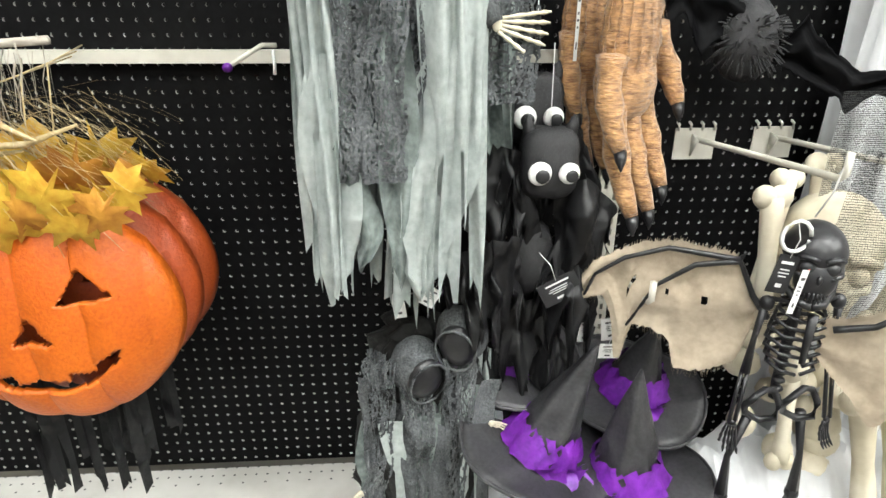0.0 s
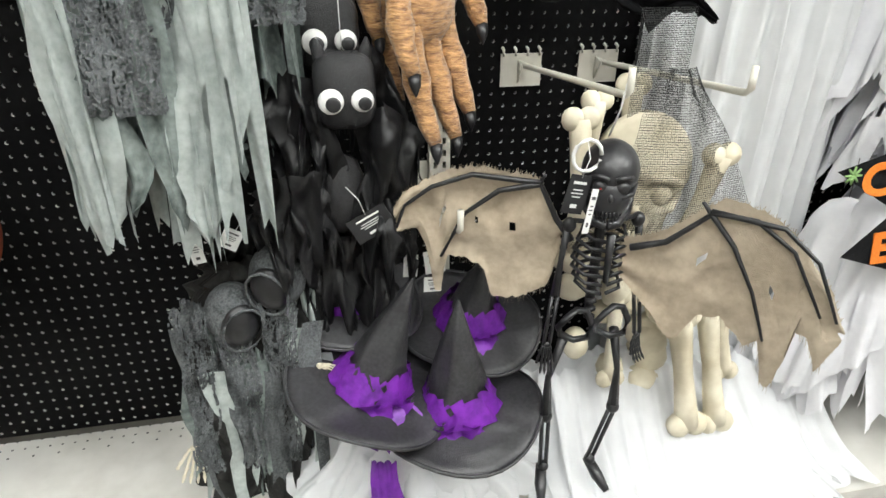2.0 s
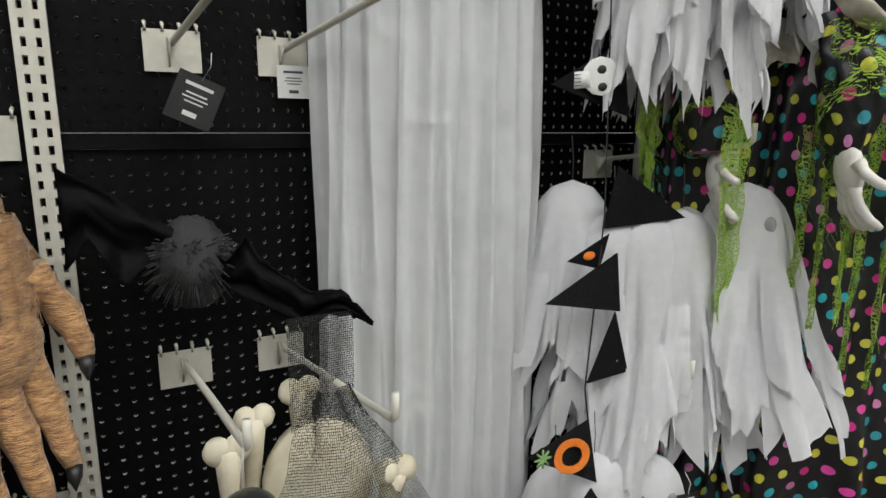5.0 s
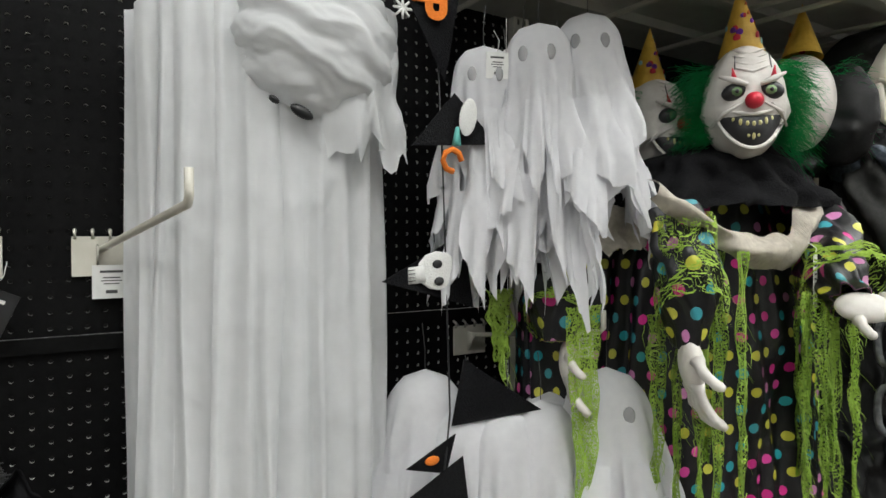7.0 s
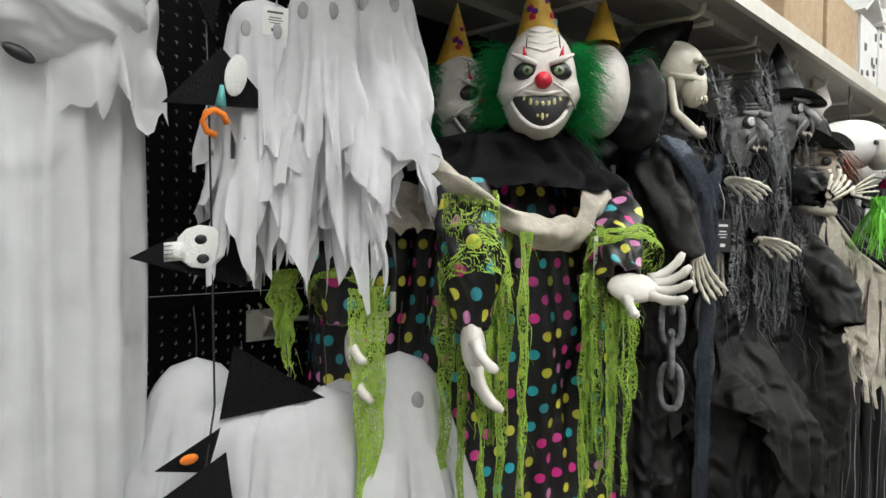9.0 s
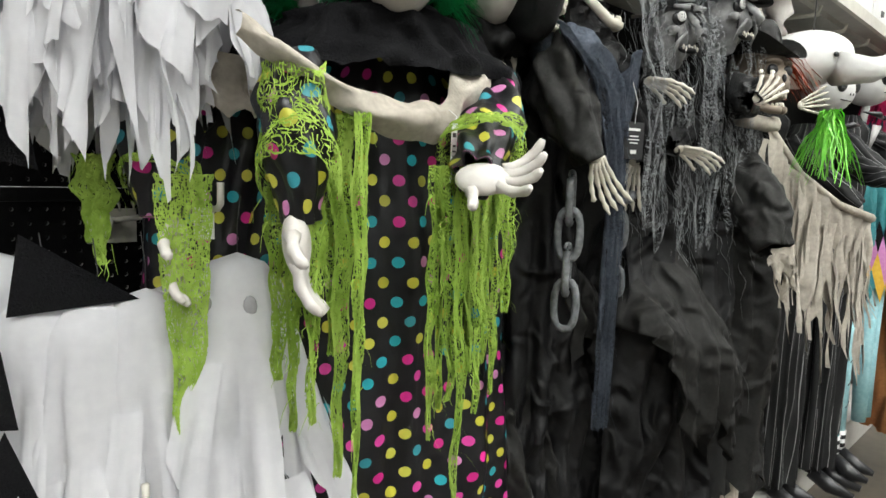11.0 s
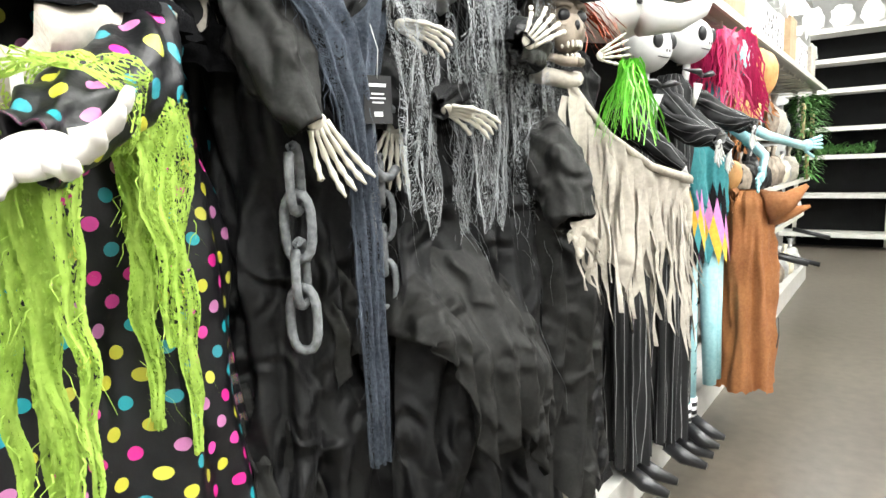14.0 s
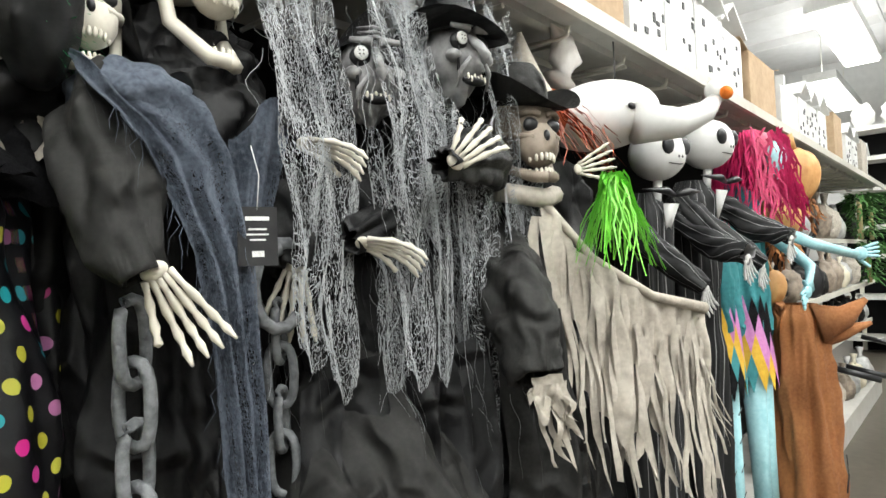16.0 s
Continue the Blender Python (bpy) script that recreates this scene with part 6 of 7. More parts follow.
clown_head(b, pose(2.038, 0.685, 1.72, 0, 0, -10), 0.89)
robe(b, (1.95, 0.74), [(1.64, 0.08, 0.06), (1.59, 0.16, 0.1), (1.5, 0.2, 0.1)], "felt", 11, 0.012, 0.012, 80, 4.0)
robe(b, (1.93, 0.76), [(1.55, 0.15, 0.08), (1.3, 0.19, 0.1), (0.4, 0.2, 0.1)], "dots", 9, 0.018, 0.02, 100, 3.0)
drape(b, [(1.8, 0.62, 1.56), (1.87, 0.6, 1.55), (1.95, 0.62, 1.52)], 1.47, "rag", 2, 0.01, 0, 0, 0.01, 8, 2.0)
sleeve(b, (1.78, 0.72, 1.5), (1.745, 0.67, 1.42), (1.74, 0.66, 1.31), 0.045, "dots")
flesh_hand(b, aim((1.755, 0.645, 1.305), (-0.2, -0.3, -1), (0.78, -0.6, 0.1)), 0.15, "latex", 0.6, 0.36)
cuff_gauze(b, (1.75, 0.67, 1.42), (1.74, 0.66, 1.345), 0.05, 6)
b.mark("gauze_rag", "frayed lime green gauze")
gauze(b, lambda u, v: (1.752 + (u - 0.5) * 0.085 * (1 - 0.85 * v ** 1.5) + 0.012 * wob(v * 4, 8.0), 0.60 + 0.012 * wob(u * 3, v * 6, 8.0), 1.375 - 0.42 * v), 30, 95, "lime", 0.0011, 0.16, 81)
green_rags(b, (1.7, 0.75, 1.4), 0.2, 2, 90)
b.thing("clown_figure", "second clown in polka-dot gown turned aside behind the first", "clown figure", "hanging figures")
b = Build()
clown_head(b, pose(2.315, 0.535, 1.775, 0, 0, 140), 0.89)
robe(b, (2.35, 0.64), [(1.69, 0.08, 0.06), (1.65, 0.15, 0.1), (1.52, 0.2, 0.11)], "felt", 11, 0.012, 0.012, 80, 6.0)
robe(b, (2.38, 0.72), [(1.58, 0.13, 0.08), (1.3, 0.15, 0.1), (0.35, 0.16, 0.1)], "dots", 9, 0.018, 0.02, 100, 7.0)
drape(b, [(2.33, 0.545, 1.68), (2.38, 0.535, 1.66), (2.41, 0.55, 1.66)], 1.58, "rag", 2, 0.01, 0, 0, 0.02, 8, 4.0)
green_rags(b, (2.26, 0.47, 1.46), 0.5, 3, 100)
b.thing("clown_figure", "third clown in polka-dot gown facing away into the row", "clown figure", "hanging figures")
tag_card(2.07, 0.375, 1.42, 0.012, 0.09, cord=0.02)


# ---- chained reaper ----
def chain_links(b, x, y, z, n, s, turn=0.0):
    """Heavy oval links, each turned a quarter from the one above."""
    for k in range(n):
        a = turn + (math.pi / 2 if k % 2 else 0)
        c = Vector((x, y, z - k * 0.062 * s))
        path = []
        for t in range(17):
            q = 2 * math.pi * t / 16
            lx, lz = 0.019 * s * math.copysign(abs(math.cos(q)) ** 0.7, math.cos(q)), 0.043 * s * math.copysign(abs(math.sin(q)) ** 0.8, math.sin(q))
            path.append(c + Vector((lx * math.cos(a), lx * math.sin(a), lz)))
        b.tube(path, 0.0066 * s, "chain", 8, False)


b = Build()
robe(b, (2.58, 0.60), [(1.70, 0.1, 0.08), (1.58, 0.17, 0.13), (1.3, 0.16, 0.13), (0.2, 0.22, 0.15)], "blackcloth", 12, 0.024, 0.05, 110, 9.0)
skull(b, pose(2.543, 0.475, 1.842, 0, 0, 18), 0.185, "ivory", "black", 0.28)
hood = []
hm = pose(2.543, 0.485, 1.842, 0, 0, 22)
for i in range(20):
    t = i / 19
    rr = 0.108 * math.sqrt(max(0.03, 1 - (t * 0.98) ** 3))
    row = []
    for k in range(49):
        a = math.radians(-48 + 276 * k / 48)
        side = 1 - max(0.0, math.sin(a))
        fold = 1 + 0.1 * crumple(k * 0.012, i * 0.012, 2.2, 0.09)
        drop = 0.12 * max(0.0, -math.sin(a)) ** 1.5
        row.append(hm @ Vector((rr * 0.85 * math.cos(a) * fold, -0.05 + 0.062 * min(1.0, side) + 0.16 * t + 0.004 * wob(k * 0.4, i * 0.4), 0.012 + rr * 1.08 * math.sin(a) * fold - drop)))
    hood.append(row)
b.grid(hood, "blackcloth")
robe(b, (2.57, 0.54), [(1.80, 0.06, 0.05), (1.74, 0.11, 0.085), (1.64, 0.15, 0.12), (1.54, 0.17, 0.13)], "blackcloth", 7, 0.018, 0.02, 90, 2.4, 0, 20)
SHAWL = [(2.415, 0.425, 1.665, 0.045), (2.45, 0.395, 1.625, 0.065), (2.485, 0.372, 1.56, 0.052), (2.525, 0.372, 1.44, 0.036), (2.55, 0.385, 1.25, 0.032), (2.568, 0.395, 1.05, 0.027), (2.575, 0.40, 0.84, 0.02)]


def shawl(u, v):
    """Gauzy shawl slung from the shoulder down the front, gathered into long folds."""
    k = v * (len(SHAWL) - 1)
    i = min(int(k), len(SHAWL) - 2)
    x, y, z, w = [p + (q - p) * (k - i) for p, q in zip(SHAWL[i], SHAWL[i + 1])]
    f = math.sin(u * 19 + 3 * wob(v * 4, 1.7)) * 0.007 + 0.005 * wob(u * 5, v * 14)
    return (x + (u - 0.5) * 2 * w + 0.006 * wob(v * 9, u * 2), y + f - 0.01 * math.sin(u * math.pi) * (1 - v), z + 0.02 * math.cos(u * 6) * (1 - v))


b.mark("shawl", "gauzy blue-grey shawl")
b.grid([[Vector(shawl(j / 40, i / 90)) + Vector((0, 0.004, 0)) for j in range(41)] for i in range(91)], "blueshawl", hole=lambda i, j: wob(i * 0.09, j * 0.5, 5.5) > 0.22 - 0.003 * i + 0.2 * (1 - abs(j - 20) / 20))
gauze(b, shawl, 60, 330, "blueshawl", 0.0007, 0.12, 5, 0.5)
gauze(b, lambda u, v: Vector((2.60 + 0.09 * (u - 0.5) * (1 - 0.5 * v) - 0.04 * v, 0.405 - 0.02 * math.sin(u * 3.1) + 0.006 * math.sin(u * 17), 1.63 - 0.22 * v - 0.03 * math.cos(u * 5))), 60, 100, "blueshawl", 0.0009, 0.08, 6, 0.5)
b.grid([[Vector((2.60 + 0.085 * (u / 20 - 0.5) * (1 - 0.5 * v / 40) - 0.04 * v / 40, 0.41 - 0.02 * math.sin(u * 0.155) + 0.006 * math.sin(u * 0.85), 1.63 - 0.17 * v / 40 - 0.03 * math.cos(u * 0.25))) for u in range(21)] for v in range(41)], "blueshawl")
b.ball((2.455, 0.465, 1.645), (0.07, 0.07, 0.045), "blueshawl", None, 40, 26, lambda u: 1 + 0.14 * wob(u.x * 3, u.y * 3, u.z * 3) + 0.12 * crumple(u.x * 0.1, u.y * 0.1, 4.1, 0.06))
for q in range(150):
    v = rnd(0.02, 0.98)
    strand(b, shawl(rnd(0, 1) if q % 3 else 0.0, v), (rnd(-0.5, 0.5), -0.3, -0.8), rnd(0.015, 0.05), "blueshawl", 0.0006, 0.4, 3, 1.2, q)
b.mark("sleeve", "puffed charcoal cloth sleeve")
sleeve(b, (2.45, 0.475, 1.635), (2.385, 0.415, 1.54), (2.43, 0.375, 1.425), 0.048, "charcoal", 0.5)
b.mark("bony_hand", "ivory skeleton hand")
bone_hand(b, pose(2.432, 0.36, 1.435, 14, -28, -25), 0.14, "ivory", 0.8, 0.24)
b.mark("sleeve", "black cloth sleeve")
sleeve(b, (2.70, 0.48, 1.58), (2.70, 0.43, 1.5), (2.655, 0.41, 1.42), 0.055, "blackcloth")
b.mark("bony_hand", "ivory skeleton hand")
bone_hand(b, pose(2.652, 0.405, 1.435, 10, 6, -35), 0.13, "ivory", 0.9, 0.15)
b.mark("chain", "heavy grey plastic chain")
chain_links(b, 2.43, 0.41, 1.35, 4, 1.15, 0.5)
b.mark("chain", "heavy grey plastic chain and shackle")
chain_links(b, 2.635, 0.425, 1.34, 4, 1.0, 0.7)
b.tube([(2.62 + 0.04 * math.cos(t * 0.5), 0.40, 1.40 + 0.055 * math.sin(t * 0.5)) for t in range(3, 12)], 0.009, "chain", 8)
b.tube([(2.60, 0.41, 1.462), (2.66, 0.40, 1.462)], 0.011, "chain", 8)
b.thing("chained_reaper", "black hooded skeleton reaper with blue-grey shawl and grey plastic chains", "reaper figure", "hanging figures")
t1 = tag_card(2.565, 0.36, 1.47, 0.05, 0.075, turn=-20, dark=True, cord=0.08)
letters("$29", 2.575, 1.498, 0.3575, 0.018, "paper", Euler((math.radians(90), 0, math.radians(-20))).to_matrix().to_4x4(), t1)
b = Build()
b.ball((2.36, 0.475, 1.75), (0.045, 0.075, 0.105), "blackcloth", None, 40, 26, lambda u: 1 + 0.1 * crumple(u.x * 0.1, u.z * 0.1, 2.1, 0.06))
b.mark("skull", "ivory plastic skull")
skull(b, pose(2.41, 0.50, 1.755, -4, 0, -5), 0.15, "ivory", "black", 0.1)
b.mark("robe", "black hooded robe")
robe(b, (2.44, 0.73), [(1.87, 0.05, 0.05), (1.83, 0.1, 0.08), (1.7, 0.12, 0.09), (1.55, 0.16, 0.1), (0.3, 0.18, 0.1)], "blackcloth", 9, 0.02, 0.03, 90, 5.4)
b.ball((2.36, 0.61, 1.66), (0.11, 0.1, 0.085), "blackcloth", None, 60, 40, lambda u: 1 + 0.2 * wob(u.x * 3, u.y * 3, u.z * 3) + 0.16 * crumple(u.x * 0.12, u.z * 0.12, 1.1, 0.08))
b.thing("hooded_reaper", "skull-faced black hooded reaper hung behind the chained one", "reaper figure", "hanging figures")


# ---- grey witches ----
def witch(x, y, z, turn, seed, hat, label):
    """Hag in black with ashen mask, button eye, long nose and veils of grey gauze."""
    b = Build()
    m = pose(x, y, z, 0, 0, turn)

    def hag(u):
        k = 1 - 0.2 * max(0, -u.z) + 0.1 * wob(u.x * 3, u.y * 3, u.z * 3 + seed)
        if u.y < 0:
            k += 0.16 * math.exp(-((abs(u.x) - 0.45) ** 2 + (u.z + 0.1) ** 2) / 0.04) - 0.1 * math.exp(-((abs(u.x) - 0.35) ** 2 + (u.z - 0.3) ** 2) / 0.02)
            k += 0.2 * math.exp(-(u.x ** 2 + (u.z + 0.85) ** 2) / 0.03)
        return k
    b.ball(m @ Vector((0, 0, 0)), (0.05, 0.064, 0.088), "greymask", m, 30, 24, hag)
    b.tube([m @ Vector(p) for p in ((0, -0.055, 0.035), (0, -0.085, 0.01), (0, -0.1, -0.012), (0, -0.095, -0.024))], [0.007, 0.0085, 0.0105, 0.004], "greymask", 9)
    for sx in (-1, 1):
        b.ball(m @ Vector((sx * 0.023, -0.056, 0.024)), (0.018, 0.009, 0.016), "black", m)
        b.tube([m @ Vector((sx * 0.006, -0.068, 0.045)), m @ Vector((sx * 0.04, -0.058, 0.05))], [0.007, 0.004], "greymask", 6)
        for o in (0.004, 0.0):
            b.tube([m @ Vector((sx * 0.03, -0.066, 0.012)), m @ Vector((sx * (0.03 + o), -0.064, -0.03))], 0.0014, "black", 5)
    b.ball(m @ Vector((-0.024, -0.068, 0.026)), (0.0115, 0.004, 0.0115), "paper", m, 14, 6)
    for dx, dz in ((-0.003, 0.003), (0.003, 0.003), (-0.003, -0.003), (0.003, -0.003)):
        b.ball(m @ Vector((-0.024 + dx, -0.0722, 0.026 + dz)), (0.0013, 0.001, 0.0013), "black", m, 6, 4)
    b.ball(m @ Vector((0.0, -0.066, -0.045)), (0.026, 0.01, 0.009), "black", m)
    for sx in (-1, 1):
        b.tube([m @ Vector((sx * 0.014, -0.076, -0.008)), m @ Vector((sx * 0.03, -0.07, -0.03)), m @ Vector((sx * 0.032, -0.058, -0.058))], [0.003, 0.0045, 0.002], "greymask", 6)
        b.ball(m @ Vector((sx * 0.035, -0.056, -0.002)), (0.014, 0.014, 0.011), "greymask", m)
    for k in range(3):
        b.tube([m @ Vector((0.026 * t, -0.066 + 0.006 * k + 0.01 * t * t, 0.054 + 0.01 * k)) for t in (-1, 0, 1)], [0.001, 0.0028, 0.001], "greymask", 6)
    for k in range(6):
        b.ball(m @ Vector((-0.018 + 0.007 * k, -0.073, -0.04 - 0.004 * (k % 2))), (0.003, 0.003, 0.006), "ivory", m, 6, 4)
    hm = m @ pose(0, 0.008, 0.042, -6, 0, 0)
    rows = []
    for i in range(5):
        rr = 0.058 + 0.012 * i
        rows.append([hm @ Vector((rr * math.cos(a * 0.2618), rr * 1.1 * math.sin(a * 0.2618), 0.004 - 0.02 * (i / 4) * math.cos(a * 0.5236 + seed))) for a in range(24)])
    if hat:
        b.grid(rows, "blackcloth", True)
    b.grid([[hm @ Vector(((1 - i / 9) ** 0.8 * 0.062 * math.cos(a * 0.2618) + 0.02 * (i / 9) ** 2, (1 - i / 9) ** 0.8 * 0.068 * math.sin(a * 0.2618), i / 9 * (0.19 if hat else 0.1))) for a in range(24)] for i in range(10)], "blackcloth", True)
    bx, by = x + 0.0, y + 0.10
    b.mark("robe", "black cloth robe")
    robe(b, (bx, by), [(z - 0.07, 0.06, 0.05), (z - 0.18, 0.14, 0.1), (z - 0.6, 0.15, 0.12), (0.2, 0.24, 0.17)], "blackcloth", 10, 0.028, 0.08, 110, seed)
    drape(b, [(bx - 0.16, y - 0.02, 1.25), (bx - 0.05, y - 0.06, 1.3), (bx + 0.1, y - 0.03, 1.22)], 0.55, "blackcloth", 4, 0.034, 0.12, 0.02, 0.05, 40, seed)
    for sx, (hx, hy, hz) in reach_of[seed].items():
        b.mark("sleeve")
        sleeve(b, (bx + sx * 0.12, by - 0.02, z - 0.2), (bx + sx * 0.12, (by + hy) / 2, hz + 0.07), (hx - 0.01, hy + 0.03, hz + 0.005), 0.04, "blackcloth", 0.45)
        b.mark("bony_hand", "ivory skeleton hand")
        point = (0.62, -0.32, 0.62) if seed > 1.5 else (0.8, -0.5, -0.22)
        bone_hand(b, aim((hx, hy + 0.02, hz), point, (0.45, 0.8, -0.2) if seed > 1.5 else (-0.3, -0.4, -0.8)), 0.12, "ivory", 1.1 if seed > 1.5 else 0.8, 0.3)
    for q in range(7):
        rng = random.Random(int(seed * 10) + q)
        x0, w, ln = x - 0.17 + 0.052 * q, rng.uniform(0.035, 0.06), rng.uniform(0.4, 0.8)
        zt = z + 0.14 if q in (0, 1, 5, 6) else z - 0.11
        if q in (2, 4):
            continue
        b.mark("gauze_veil", "frayed grey gauze veil")
        gauze(b, lambda u, v: (x0 + (u - 0.5) * 2 * w * (1 - 0.5 * v) + 0.025 * wob(v * 3, q, seed), y - (0.06 * min(1, v * 2.2) if q in (0, 1, 5, 6) else 0.06) + 0.02 * wob(u * 3, v * 5, q + seed), zt - (v * ln) + 0.02 * math.cos(u * 6)), 38, int(230 * ln), "greygauze", 0.0006, 0.36, int(seed * 10) + q, 0.9)
        for k in range(34):
            strand(b, (x0 + rng.uniform(-w, w), y - (0.01 if q in (0, 1, 5, 6) else 0.08) + rng.uniform(0, 0.05), zt - 0.02 - rng.random() * ln), (rng.uniform(-0.5, 0.5), -0.3, -1), rng.uniform(0.05, 0.2), "greygauze", 0.0006, 0.1, 10, 0.8, k)
    return b.thing("witch_figure", label, "witch figure", "hanging figures")


def swag(name, label, top, bottom, depth, material, seed, fold=0.016, fan=9.0):
    """A loose overgarment panel with a slanting pointed hem and sharp folds that fan out from above."""
    b = Build()

    def along(line, x):
        for (x0, z0), (x1, z1) in zip(line, line[1:]):
            if x0 <= x <= x1:
                return z0 + (z1 - z0) * (x - x0) / (x1 - x0)
        return line[-1][1]
    rows, uv, xa, xb = [], [], top[0][0], top[-1][0]
    for i in range(61):
        u = i / 60
        x = xa + (xb - xa) * u
        zt, zb = along(top, x), along(bottom, x)
        row = []
        for k in range(51):
            v = k / 50
            z = zt + (zb - zt) * v
            f = tri(u * fan * 0.5 + 0.9 * v * (u - 0.5) + 0.5 * wob(u * 3, v * 2.2, seed) + seed) * fold * (0.25 + 0.75 * v)
            f += tri(u * 2.3 - v * 2.1 + 0.8 * wob(u * 2, v * 3, seed + 4)) * fold * 0.4 + crumple(x, z * 0.8, seed, 0.07) * fold * 0.55 + crumple(x, z, seed + 5, 0.035) * fold * 0.2
            row.append(Vector((x + 0.004 * wob(v * 5, x * 20, seed), depth(x) + f + 0.2 * max(0.0, 1 - 1.6 * v) ** 1.2, z)))
            uv.append((x, z))
        rows.append(row)
    b.grid(rows, material, False, uv)
    return b.thing(name, label, "cloth panel", "loose cloth panels", thick=0.002)


swag("ragged_cape", "crumpled black cape with a pointed hem over the witch robe", [(2.615, 1.07), (2.66, 1.22), (2.74, 1.31), (2.84, 1.30), (2.92, 1.25)], [(2.615, 1.055), (2.64, 1.03), (2.665, 0.985), (2.70, 0.86), (2.726, 0.805), (2.80, 0.86), (2.86, 0.74), (2.92, 0.80)], lambda x: 0.30 - 0.42 * (x - 2.62) if x < 2.8 else 0.224 + 0.15 * (x - 2.8), "charcoal", 1.3, 0.016, 13.0)
swag("ragged_cape", "creased black cape end hanging below the reaper's shackle", [(2.53, 1.27), (2.60, 1.33), (2.68, 1.30)], [(2.53, 0.98), (2.57, 1.04), (2.62, 0.94), (2.68, 1.06)], lambda x: 0.445, "charcoal", 4.3, 0.014, 8.0)
swag("ragged_cape", "long dark cape with folds falling to the deck", [(2.40, 1.18), (2.50, 1.24), (2.56, 1.2)], [(2.40, 0.25), (2.45, 0.2), (2.50, 0.24), (2.56, 0.22)], lambda x: 0.46, "charcoal", 6.1, 0.03, 6.0)
reach_of = {1.0: {-1: (2.655, 0.37, 1.605), 1: (2.715, 0.32, 1.462)}, 2.0: {1: (2.77, 0.185, 1.56)}}
witch(2.822, 0.425, 1.732, -30, 1.0, False, "ashen witch with button eye, veiled in grey gauze over black robe")
witch(2.985, 0.38, 1.785, -14, 2.0, True, "second ashen witch in black hat, hand reaching out")

# ---- hatted skull scarecrow in rags ----
b = Build()
skull(b, pose(3.165, 0.35, 1.675, -4, 0, -22), 0.19, "brownmask", "black", 0.05, "ivory")
rows = []
for i in range(6):
    rr = 0.062 + 0.011 * i
    rows.append([pose(3.175, 0.35, 1.732, 10, -4, 0) @ Vector((rr * 1.15 * math.cos(a * 0.2244), rr * 0.85 * math.sin(a * 0.2244), 0.035 * (i / 5) ** 2 * abs(math.cos(a * 0.2244)) ** 2 * 1.6)) for a in range(28)])
b.grid(rows, "charcoal", True)
b.grid([[pose(3.18, 0.37, 1.735, 6, -4, 0) @ Vector(((0.064 - 0.03 * (i / 5) ** 3) * math.cos(a * 0.2618), (0.06 - 0.03 * (i / 5) ** 3) * math.sin(a * 0.2618), i / 5 * 0.09)) for a in range(24)] for i in range(6)], "charcoal", True)
b.mark("robe", "charcoal cloth robe")
robe(b, (3.22, 0.46), [(1.60, 0.05, 0.05), (1.5, 0.14, 0.1), (1.2, 0.17, 0.13), (0.2, 0.2, 0.15)], "charcoal", 10, 0.026, 0.08, 100, 8.0)
b.mark("rag_shawl", "torn cream rag shawl")
b.tube([(3.08, 0.36, 1.56), (3.16, 0.30, 1.545), (3.24, 0.33, 1.56)], 0.02, "rag", 8)
drape(b, [(3.14, 0.31, 1.55), (3.24, 0.25, 1.42), (3.36, 0.19, 1.335), (3.55, 0.15, 1.30)], 1.08, "rag", 9, 0.014, 0.02, 0.01, 0.12, 30, 4.4, 0.6)
b.tube([(3.14, 0.31, 1.555), (3.24, 0.25, 1.425), (3.36, 0.185, 1.345), (3.55, 0.145, 1.305)], [0.008, 0.009, 0.01, 0.014], "rag", 8)
for q in range(30):
    u = q / 29
    rag_strip(b, (3.13 + 0.42 * u, 0.31 - 0.155 * min(1, u * 1.4) - rnd(0, 0.012), 1.53 - 0.21 * min(1, u * 1.9) - 0.03 * u - rnd(0, 0.05)), rnd(0.3, 0.46), rnd(0.007, 0.02), "rag", (rnd(-0.02, 0.05), -0.02), q * 1.7)
for q in range(6):
    rag_strip(b, (3.52 + rnd(-0.02, 0.02), 0.15, 1.29), rnd(0.25, 0.34), 0.006, "rag", (rnd(0.04, 0.14), -0.02), q * 2.7)
drape(b, [(3.02, 0.33, 1.32), (3.1, 0.27, 1.34), (3.2, 0.29, 1.28)], 0.62, "charcoal", 3, 0.025, 0.1, 0.02, 0.1, 20, 1.4)
drape(b, [(3.06, 0.33, 1.2), (3.12, 0.29, 1.18)], 0.35, "rag", 2, 0.012, 0.03, 0.0, 0.1, 20, 2.4)
drape(b, [(2.935, 0.20, 1.245), (2.965, 0.17, 1.25), (2.99, 0.19, 1.235)], 1.19, "rag", 3, 0.008, 0.02, 0.0, 0.03, 12, 1.9, 0.4)
for q in range(9):
    rag_strip(b, (2.94 + 0.006 * q, 0.18 + rnd(-0.01, 0.015), 1.235), rnd(0.05, 0.16), rnd(0.006, 0.014), "rag", (rnd(-0.02, 0.05), -0.01), q * 1.3)
b.mark("sleeve", "charcoal cloth sleeve")
sleeve(b, (3.1, 0.38, 1.45), (3.0, 0.27, 1.35), (2.96, 0.2, 1.24), 0.055, "charcoal")
b.mark("bony_hand", "ivory skeleton hand")
bone_hand(b, pose(3.21, 0.26, 1.60, 0, -105, -30), 0.1, "ivory", 1.2, 0.1)
b.thing("scarecrow_figure", "brown skull-faced scarecrow in slouch hat with torn cream rags", "scarecrow figure", "hanging figures")

